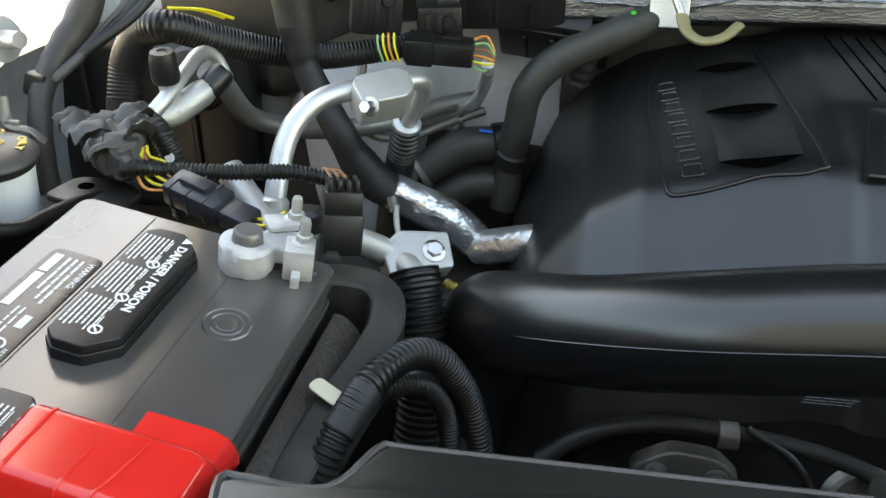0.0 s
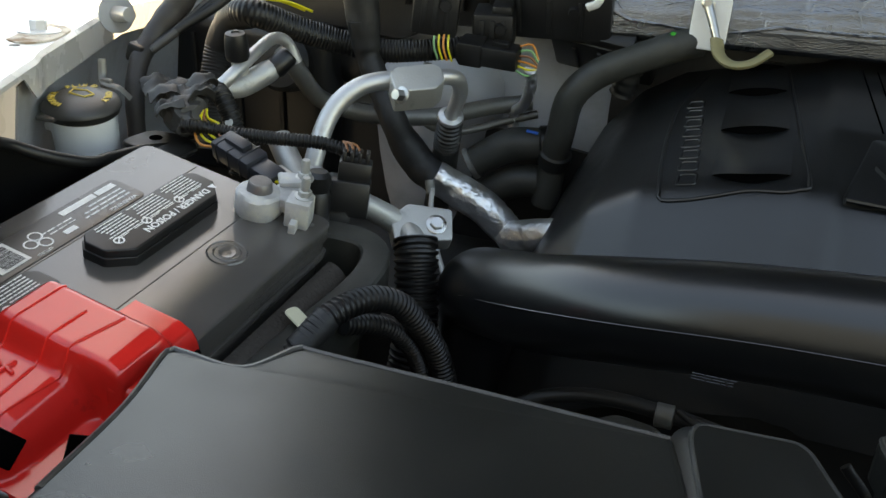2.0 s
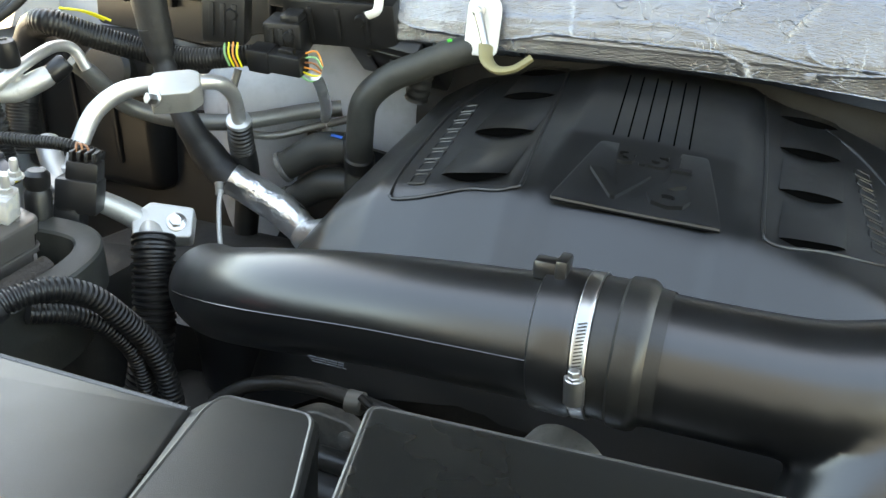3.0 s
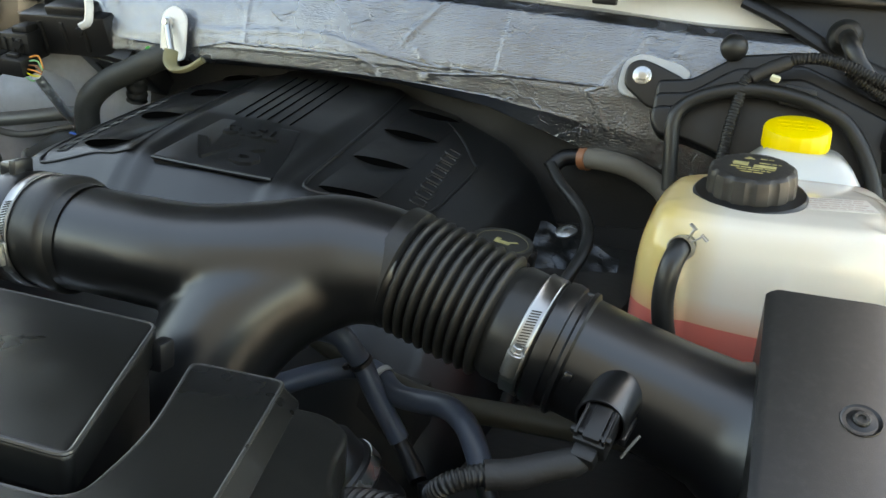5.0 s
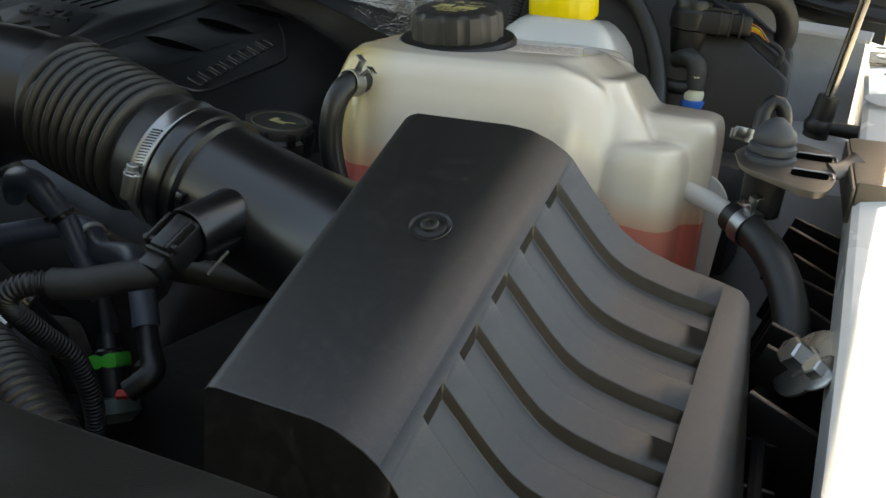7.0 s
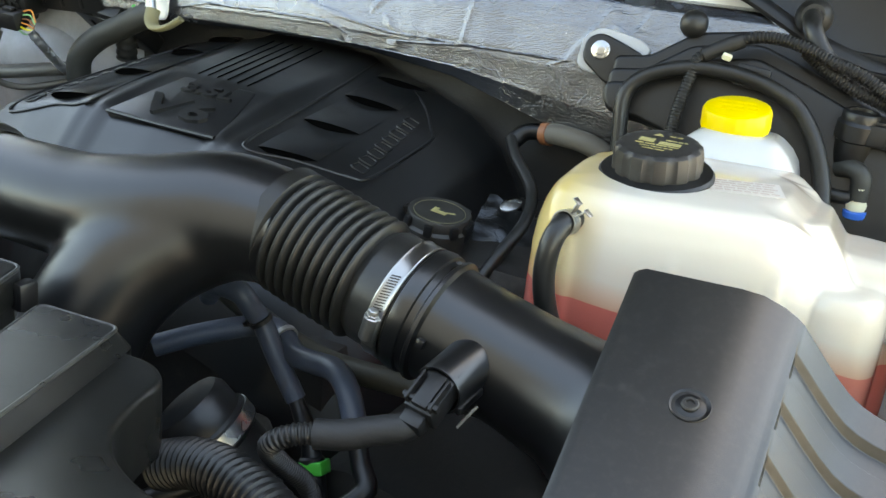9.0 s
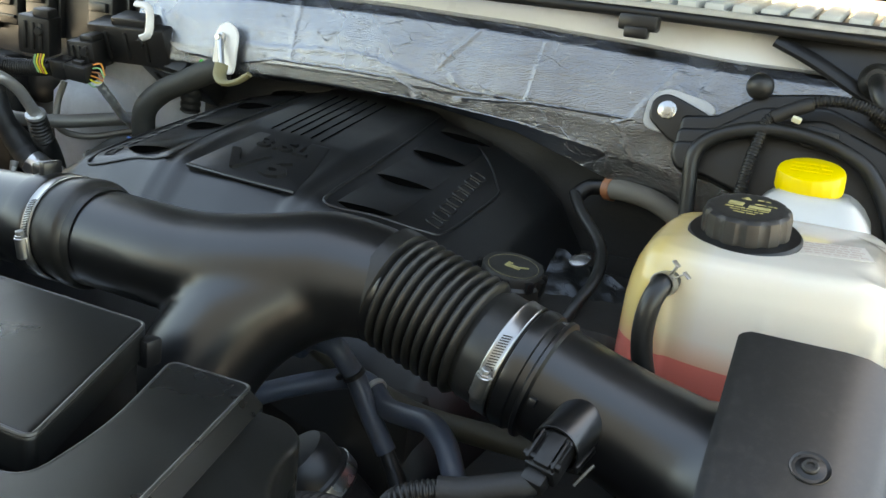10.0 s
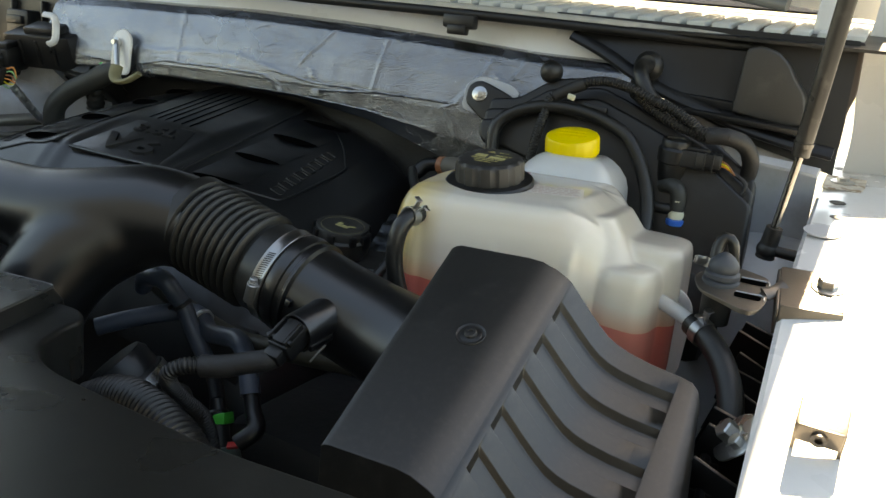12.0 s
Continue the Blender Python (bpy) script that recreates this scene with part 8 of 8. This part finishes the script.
for k, (a, b) in enumerate((((-0.128, 1.028, 1.315), (-0.036, 1.056, 1.350)), ((-0.12, 1.035, 1.265), (-0.03, 1.06, 1.298)))):
    s = thing("stub_hose", a, "short black rubber stub hose with a ring at its end", "hose", "stub hoses")
    mid = (Vector(a) + Vector(b)) / 2 + Vector((0, 0, 0.012))
    part("hose", tube(BM(), [a, mid, b], [0.020, 0.0225, 0.021], 22), OLDRUBBER, s)
    part("ring", lathe(BM(), [(0.0205, -0.004), (0.0225, -0.003), (0.0225, 0.003), (0.0205, 0.004)], axes(a, mid - Vector(a)), 28), GREYPIPE, s, "dull grey end ring")
    part("collar", lathe(BM(), [(0.022, -0.010), (0.025, -0.008), (0.025, 0.008), (0.022, 0.010)], axes(b, Vector(b) - mid), 28), PLASTIC, s)
    if not k:
        bm = BM()
        box(bm, (0.016, 0.004, 0.001), axes((-0.052, 1.036, 1.3685), (0.1, -0.6, 0.8), (1, 0.2, -0.3)), 0)
        part("mark", bm, BLUE, s, "blue paint mark")
# connectors hung from the bulkhead
for name, at, size, zdir, xdir, label in (
        ("relay_box", (-0.045, 1.040, 1.525), (0.15, 0.05, 0.062), (0.0, -0.35, 1), (1, 0.1, 0), "black relay box with ribs on the bulkhead"),
        ("relay_box", (-0.165, 0.955, 1.520), (0.055, 0.035, 0.06), (0.1, -0.1, 1), (1, 0.3, 0), "black hanging relay with wires"),
        ("relay_box", (-0.105, 1.00, 1.50), (0.05, 0.05, 0.045), (0.0, -0.2, 1), (1, 0.2, 0), "small black relay beside the connector"),
        ("control_module", (0.02, 1.075, 1.475), (0.13, 0.03, 0.07), (0.0, -0.8, 0.6), (1, -0.2, 0), "dark flat control module behind the hose")):
    b = thing(name, at, label, "relay box", "bulkhead boxes")
    m = axes(at, zdir, xdir)
    bm = BM()
    box(bm, size, m, 0.005)
    box(bm, (size[0] * 0.5, size[1] * 0.8, size[2] * 0.3), m @ Matrix.Translation((0.01, 0, size[2] * 0.55)), 0.004)
    part("case", bm, PLASTIC, b)
    for k in range(3):
        bm = BM()
        box(bm, (0.006, 0.004, size[2] * 0.7), m @ Matrix.Translation((size[0] * (0.25 * k - 0.25), -size[1] / 2 - 0.001, 0)), 0.001)
        part("rib", bm, PLASTIC, b)
    bm = BM()
    lathe(bm, [(0, 0.006), (0.006, 0.006), (0.0075, 0.002), (0.0075, 0)], m @ Matrix.Translation((size[0] * 0.2, -size[1] / 2, size[2] * 0.15)) @ pose(0, 0, 0, 90), 20)
    part("boss", bm, PLASTIC, b)
rb = thing("relay_bracket", (-0.24, 1.07, 1.50), "black moulded relay bracket with clips under the cowl", "relay bracket")
bm = BM()
slab(bm, [(-0.47, 1.468), (-0.47, 1.64), (-0.02, 1.64), (-0.035, 1.530), (-0.10, 1.490), (-0.20, 1.482), (-0.26, 1.455), (-0.36, 1.462)], -1.085, -1.073, 0.010, 0.003, UPRIGHT, None, 4, True)
for x in (-0.41, -0.33, -0.25, -0.17, -0.09):
    box(bm, (0.006, 0.014, 0.10), axes((x, 1.068, 1.555), (0, 0, 1)), 0.002)
part("plate", bm, PLASTIC, rb)
for x, z, w, h in ((-0.365, 1.545, 0.062, 0.058), (-0.285, 1.555, 0.058, 0.070), (-0.135, 1.556, 0.055, 0.060)):
    bm = BM()
    box(bm, (w, 0.030, h), axes((x, 1.060, z), (0, 0, 1)), 0.004)
    box(bm, (w * 0.7, 0.010, h * 0.25), axes((x, 1.043, z + h * 0.2), (0, 0, 1)), 0.002)
    box(bm, (w * 0.9, 0.006, 0.005), axes((x, 1.044, z - h * 0.25), (0, 0, 1)), 0.001)
    part("relay", bm, PLASTIC, rb)
part("stud", hexbolt(BM(), axes((-0.065, 1.070, 1.562), (0, -1, 0.1)), 0.006, 0.014, 0.010), OLDALU, rb)
bm = BM()
box(bm, (0.060, 0.020, 0.018), axes((-0.075, 1.060, 1.512), (0.05, 0, 1)), 0.003)
lathe(bm, [(0.004, -0.006), (0.008, -0.006), (0.008, 0.006), (0.004, 0.006)], axes((-0.040, 1.050, 1.512), (0, -1, 0)), 18)
part("rail", bm, PLASTIC, rb)
wc = thing("wire_connector", (-0.10, 0.965, 1.47), "black connector with a fan of coloured wires", "connector")
wm = axes((-0.098, 0.962, 1.474), (0.05, -0.3, 1), (1, 0.05, -0.10))
bm = BM()
box(bm, (0.075, 0.026, 0.026), wm, 0.003)
box(bm, (0.030, 0.030, 0.030), wm @ Matrix.Translation((-0.02, 0, 0)), 0.003)
box(bm, (0.020, 0.010, 0.006), wm @ Matrix.Translation((0.015, 0, 0.015)), 0.001)
part("housing", bm, PLASTIC, wc)
for k, c in enumerate(("green", "yellow", "orange", "brown", "green", "orange")):
    a = 0.006 * (k - 2.5)
    part("wire", tube(BM(), [wm @ Vector((0.036, a * 0.5, a * 0.8)), wm @ Vector((0.050, a * 0.7, a)), wm @ Vector((0.060, a * 0.3, a * 0.4 - 0.006))], 0.0014, 6), WIRES[c], wc)
part("foil_wrap", tube(BM(), [(-0.045, 0.962, 1.462), (-0.048, 0.985, 1.44), (-0.065, 1.03, 1.405), (-0.088, 1.072, 1.382), (-0.09, 1.08, 1.36)], 0.0075, 12, ribs=(0.012, 0.0014)), TUBEFOIL, wc, "silver spiral wrap")
for k, c in enumerate(("green", "yellow", "orange", "yellow")):
    x = -0.162 + 0.006 * k
    part("hanging_wire", tube(BM(), [(x, 0.945, 1.492), (x + 0.002, 0.940, 1.478), (x + 0.006, 0.945, 1.462)], 0.0014, 6), WIRES[c], wc)
fr = thing("white_frame", (-0.06, 1.0, 1.56), "white plastic frame edge round the relay bracket", "frame")
part("frame", tube(BM(), [(-0.015, 1.005, 1.585), (0.012, 1.005, 1.58), (0.018, 1.0, 1.545), (0.005, 0.998, 1.535)], 0.006, 10, flat=0.6), WHITE, fr)
gd = thing("bulkhead_grommet", (-0.34, 1.09, 1.42), "round black rubber grommet in the bulkhead", "grommet")
part("disc", lathe(BM(), [(0, 0.02), (0.035, 0.018), (0.055, 0.008), (0.06, 0)], axes((-0.33, 1.10, 1.44), (0, -1, 0.2)), 36), RUBBER, gd)
ds = thing("lower_pipe_clamp", (-0.11, 0.80, 1.28), "small aluminium pipe with a clamp low in the bay", "pipe")
part("pipe", tube(BM(), [(-0.125, 0.875, 1.325), (-0.122, 0.865, 1.305), (-0.108, 0.845, 1.275), (-0.085, 0.82, 1.245)], 0.0032, 12), OLDALU, ds)
part("fitting", tube(BM(), [(-0.131, 0.880, 1.332), (-0.127, 0.874, 1.318)], [0.006, 0.005], 14), GREYPIPE, ds)
yl = thing("yellow_loom", (-0.03, 0.76, 1.27), "yellow taped loom low beside the intake", "harness")
part("loom", tube(BM(), [(-0.055, 0.78, 1.285), (-0.03, 0.765, 1.28), (-0.005, 0.745, 1.262), (0.01, 0.73, 1.235)], 0.005, 10, ribs=(0.005, 0.001)), surface("yellow_tape", (0.30, 0.22, 0.03), 0.5, bump=0.2, dirt=(0.04, 0.035, 0.03), dscale=60), yl)

# ---- washer filler and the dark panel below the wing ----
wf = thing("washer_filler", (-0.385, 0.61, 1.30), "white washer filler neck with a black printed cap", "washer filler")
wa = axes((-0.384, 0.603, 1.434), (0.06, -0.16, 0.98))
part("neck", lathe(BM(), [(0.0285, -0.16), (0.0285, -0.06), (0.0305, -0.012), (0.0315, -0.004), (0.0315, 0.0)], wa, 40), NECK, wf)
bm = BM()
box(bm, (0.012, 0.010, 0.008), wa @ Matrix.Translation((-0.034, -0.006, -0.022)), 0.002)
part("lug", bm, NECK, wf)
part("seal", lathe(BM(), [(0.031, -0.004), (0.0335, -0.002), (0.0335, 0.006), (0.031, 0.007)], wa, 40), RUBBER, wf)
capw = part("cap", lathe(BM(), [(0.0, 0.0165), (0.016, 0.0155), (0.028, 0.0125), (0.0345, 0.0085), (0.0362, 0.006), (0.0362, 0.004), (0.034, 0.003)], wa, 48), surface("dusty_cap_plastic", (0.055, 0.053, 0.05), 0.45, bump=0.1, dirt=(0.12, 0.115, 0.10), dscale=30), wf, "dusty black snap cap")
bm = BM()
box(bm, (0.018, 0.012, 0.004), wa @ pose(-0.008, -0.036, 0.004, 0, 0, 12), 0.0015)
part("tab", bm, capw.data.materials[0], wf)
word = "WASHER  FLUID   ONLY"
for k, ch in enumerate(word):
    if ch != " ":
        a = radians(262 - 13.5 * k)
        part("letter", merge(BM(), lettering(ch, 0.0085, wa @ pose(0.0225 * math.cos(a), 0.0225 * math.sin(a), 0.0140, 0, 0, math.degrees(a) - 90) @ Matrix.Translation((-0.003, 0, 0)), 0.0004, 1, 0.0003)), INK, capw, "yellow letter")
bm = BM()
for p0, p1 in (((-0.009, -0.004), (0.009, -0.004)), ((-0.009, -0.004), (-0.012, 0.005)), ((0.009, -0.004), (0.012, 0.005)), ((-0.012, 0.005), (0, 0.009)), ((0, 0.009), (0.012, 0.005))):
    tube(bm, [wa @ Vector((*p0, 0.0168)), wa @ Vector((*p1, 0.0162))], 0.0008, 6, 0.01)
part("symbol", bm, INK, capw, "yellow washer symbol")
ap = thing("splash_panel", (-0.36, 0.42, 1.35), "black plastic splash panel between wing and battery", "splash panel")
rim_a = [(-0.150, 0.10, 1.474), (-0.206, 0.20, 1.474), (-0.270, 0.322, 1.473), (-0.286, 0.352, 1.472), (-0.306, 0.383, 1.468), (-0.324, 0.415, 1.459), (-0.339, 0.447, 1.448), (-0.342, 0.474, 1.437), (-0.332, 0.490, 1.428), (-0.323, 0.508, 1.420), (-0.316, 0.532, 1.412), (-0.318, 0.560, 1.409), (-0.318, 0.612, 1.404), (-0.30, 0.66, 1.40)]
rim_b = [(x - 0.015, y, 1.25) for x, y, z in rim_a]
sa, sb = spline(rim_a, 0.01), spline(rim_b, 0.01)
bm = sheet(BM(), 40, 12, lambda u, v: sa[int(u * (len(sa) - 1))].lerp(sb[int(u * (len(sb) - 1))], v) + Vector((-0.035 * math.sin(math.pi * v), 0, 0.010 * math.sin(math.pi * v))), 0.003)
part("panel", bm, PLASTIC, ap)
part("rim", tube(BM(), rim_a, [0.003] * 5 + [0.0045] * 2 + [0.0055] * 7, 10, 0.01), PLASTIC, ap)
pm2 = axes((-0.335, 0.400, 1.4215), (0.72, -0.35, 0.60)) @ Matrix.Scale(0.85, 4)
part("washer", lathe(BM(), [(0, 0.003), (0.012, 0.003), (0.0215, 0.0022), (0.0225, 0.0)], pm2, 36), GREYPIPE, ap, "wide grey washer")
part("bolt", hexbolt(BM(), pm2 @ Matrix.Translation((0, 0, 0.003)), 0.0078, 0.009), GREYPIPE, ap)
ear = thing("tray_ear", (-0.325, 0.635, 1.40), "black plastic mounting ear with a round hole", "bracket")
bm = BM()
slab(bm, [(-0.030, -0.022), (0.035, -0.026), (0.040, 0.012), (0.012, 0.026), (-0.022, 0.018)], -0.006, 0.0, 0.012, 0.002, axes((-0.320, 0.630, 1.408), (0.1, -0.12, 1)), None, 5, True)
part("plate", bm, RUBBER, ear)
# Black disc on the ear, painted for the dark inside a hole.
part("hole", lathe(BM(), [(0, 0.0006), (0.0065, 0.0006), (0.0068, 0.0)], axes((-0.326, 0.634, 1.4085), (0.1, -0.12, 1)), 24), HOLLOW, ear, "black disc for the shade in a round hole")
wl = thing("wing_loom", (-0.42, 0.74, 1.45), "dark wiring loom clipped to the wing", "harness", "harnesses")
part("loom", tube(BM(), [(-0.395, 0.80, 1.545), (-0.408, 0.792, 1.515), (-0.425, 0.765, 1.478), (-0.425, 0.74, 1.455), (-0.418, 0.72, 1.42), (-0.41, 0.71, 1.37)], [0.013, 0.016, 0.012, 0.0105, 0.010, 0.010], 14, wob=0.12), surface("brown_black_tape", (0.035, 0.030, 0.028), 0.5, bump=0.3, bscale=150), wl)
for k in range(3):
    part("cable", tube(BM(), [(-0.36 + 0.012 * k, 0.84, 1.56), (-0.378 + 0.008 * k, 0.81, 1.52), (-0.402, 0.775, 1.485), (-0.418, 0.75, 1.465)], 0.0055, 10), surface("grey_cable", (0.06, 0.055, 0.052), 0.45, bump=0.05) if k == 0 else CONDUIT, wl)
part("clip", box(BM(), (0.02, 0.02, 0.022), axes((-0.43, 0.745, 1.462), (0.3, 0, 1)), 0.004), PLASTIC, wl)
sd = thing("wing_stud", (-0.454, 0.77, 1.49), "painted stud and washer on the inner wing", "stud")
part("washer", lathe(BM(), [(0, 0), (0.022, 0), (0.022, 0.002), (0, 0.003)], axes((-0.482, 0.775, 1.495), (1, -0.35, 0.1)), 28), SHADEWHITE, sd)
part("stud", tube(BM(), [(-0.480, 0.774, 1.495), (-0.456, 0.766, 1.497)], [0.009, 0.008], 14), OLDALU, sd)
wk = thing("wing_clip", (-0.39, 0.66, 1.45), "grey bent metal clip on the inner wing", "clip")
bm = tube(BM(), [(-0.402, 0.655, 1.472), (-0.400, 0.652, 1.455), (-0.39, 0.645, 1.450), (-0.378, 0.648, 1.448), (-0.37, 0.655, 1.437)], 0.0042, 8, flat=0.4)
box(bm, (0.013, 0.007, 0.010), axes((-0.392, 0.648, 1.450), (0, 0, 1)), 0.002)
part("clip", bm, GREYPIPE, wk)

# ---- dark machinery glimpsed below ----
# Dark blocks added so the depths of the bay read as shade.
for at, size, label in (((-0.16, 0.86, 1.06), (0.34, 0.30, 0.34), "sooty turbocharger shield low in the bay"), ((-0.04, 0.62, 1.02), (0.10, 0.30, 0.30), "dark frame rail beside the battery"), ((-0.25, 0.72, 1.10), (0.22, 0.12, 0.36), "dark bracket below the pipes"), ((0.88, 0.80, 1.02), (0.30, 0.40, 0.36), "dark engine side below the tank")):
    bm = BM()
    box(bm, size, at, 0.03)
    for v in bm.verts:
        v.co += 0.02 * noise.noise_vector(v.co * 9)
    solo("dark_block", bm, DARK, label, "casting", group="dark castings")
rng = random.Random(21)
for k in range(16):
    a = Vector((rng.uniform(0.05, 0.80), rng.uniform(0.40, 0.52), rng.uniform(1.10, 1.20)))
    b = a + Vector((rng.uniform(-0.12, 0.12), rng.uniform(0.0, 0.12), rng.uniform(-0.08, 0.08)))
    c = b + Vector((rng.uniform(-0.10, 0.10), rng.uniform(-0.05, 0.05), rng.uniform(-0.06, 0.03)))
    h = thing("lower_hose", a, "dark hose deep in the engine bay", "hose", "lower hoses")
    part("hose", tube(BM(), [a, b, c], rng.uniform(0.006, 0.013), 10, 0.01), RUBBER, h)
# pipework in the shade under the intake pipe
cp = thing("cross_pipe", (0.20, 0.61, 1.25), "dark steel pipe crossing under the intake", "pipe")
part("pipe", tube(BM(), [(0.05, 0.60, 1.225), (0.09, 0.607, 1.252), (0.15, 0.613, 1.262), (0.24, 0.610, 1.256), (0.30, 0.598, 1.244), (0.34, 0.585, 1.215)], 0.0068, 14), DARK, cp)
part("collar", lathe(BM(), [(0.007, -0.008), (0.0105, -0.007), (0.0105, 0.007), (0.007, 0.008)], axes((0.19, 0.612, 1.259), (1, 0, 0.02)), 18), GREYPIPE, cp, "grey collar")
eb = thing("engine_bracket", (0.17, 0.60, 1.22), "dark cast bracket with a bolt on the engine", "bracket")
bm = slab(BM(), [(0.125, 1.190), (0.120, 1.225), (0.150, 1.243), (0.185, 1.240), (0.205, 1.222), (0.198, 1.195)], -0.625, -0.606, 0.008, 0.003, UPRIGHT, None, 4, True)
part("casting", bm, CASTING, eb)
for x, z in ((0.140, 1.222), (0.186, 1.222)):
    part("bolt", hexbolt(BM(), axes((x, 0.606, z), (0, -1, 0.1)), 0.006, 0.005, 0.009), GREYPIPE, eb)
pl = thing("idler_pulley", (0.30, 0.62, 1.205), "dark ribbed idler pulley under the intake", "pulley")
part("wheel", lathe(BM(), [(0.0, 0.004), (0.010, 0.004), (0.012, 0.0), (0.022, 0.0), (0.025, 0.005), (0.032, 0.006), (0.033, 0.0), (0.031, -0.003), (0.033, -0.006), (0.031, -0.009), (0.033, -0.012), (0.0, -0.014)], axes((0.30, 0.612, 1.205), (0.1, -1, 0.25)), 32), CASTING, pl)
part("bolt", hexbolt(BM(), axes((0.3005, 0.607, 1.206), (0.1, -1, 0.25)), 0.006, 0.006), GREYPIPE, pl)
for pts, r in (([(0.08, 0.585, 1.195), (0.14, 0.575, 1.218), (0.21, 0.572, 1.222), (0.27, 0.580, 1.200), (0.31, 0.59, 1.16)], 0.0105), ([(0.20, 0.600, 1.274), (0.235, 0.590, 1.256), (0.250, 0.582, 1.225), (0.240, 0.575, 1.18)], 0.0034), ([(0.33, 0.600, 1.262), (0.352, 0.592, 1.236), (0.345, 0.585, 1.20)], 0.0045)):
    h = thing("lower_hose", pts[0], "dark hose deep in the engine bay", "hose", "lower hoses")
    part("hose", tube(BM(), pts, r, 12, 0.006), RUBBER, h)
ti = thing("turbo_inlet", (0.38, 0.50, 1.25), "dull cast metal inlet with a steel band below the intake pipe", "inlet")
part("casting", tube(BM(), [(0.392, 0.545, 1.300), (0.380, 0.505, 1.292), (0.366, 0.455, 1.270), (0.350, 0.40, 1.23)], [0.036, 0.037, 0.039, 0.040], 32, 0.004, wob=0.02), CASTING, ti)
part("band", lathe(BM(), [(0.0375, -0.007), (0.0390, -0.006), (0.0390, 0.006), (0.0375, 0.007)], axes((0.384, 0.517, 1.295), (-0.28, -0.93, -0.22)), 40), STEEL, ti, "steel band")
bm = BM()
box(bm, (0.03, 0.014, 0.012), axes((0.420, 0.505, 1.312), (0.3, -0.3, 0.9), (1, -0.3, -0.5)), 0.003)
part("clasp", bm, STEEL, ti)
an = thing("alternator_casting", (0.46, 0.49, 1.28), "dull cast aluminium bracket below the duct", "casting")
bm = BM()
box(bm, (0.07, 0.04, 0.05), axes((0.470, 0.495, 1.290), (0.2, -0.2, 1), (1, 0.2, -0.3)), 0.008)
tube(bm, [(0.44, 0.478, 1.318), (0.475, 0.470, 1.316), (0.51, 0.468, 1.306)], 0.008, 12)
part("casting", bm, CASTING, an)
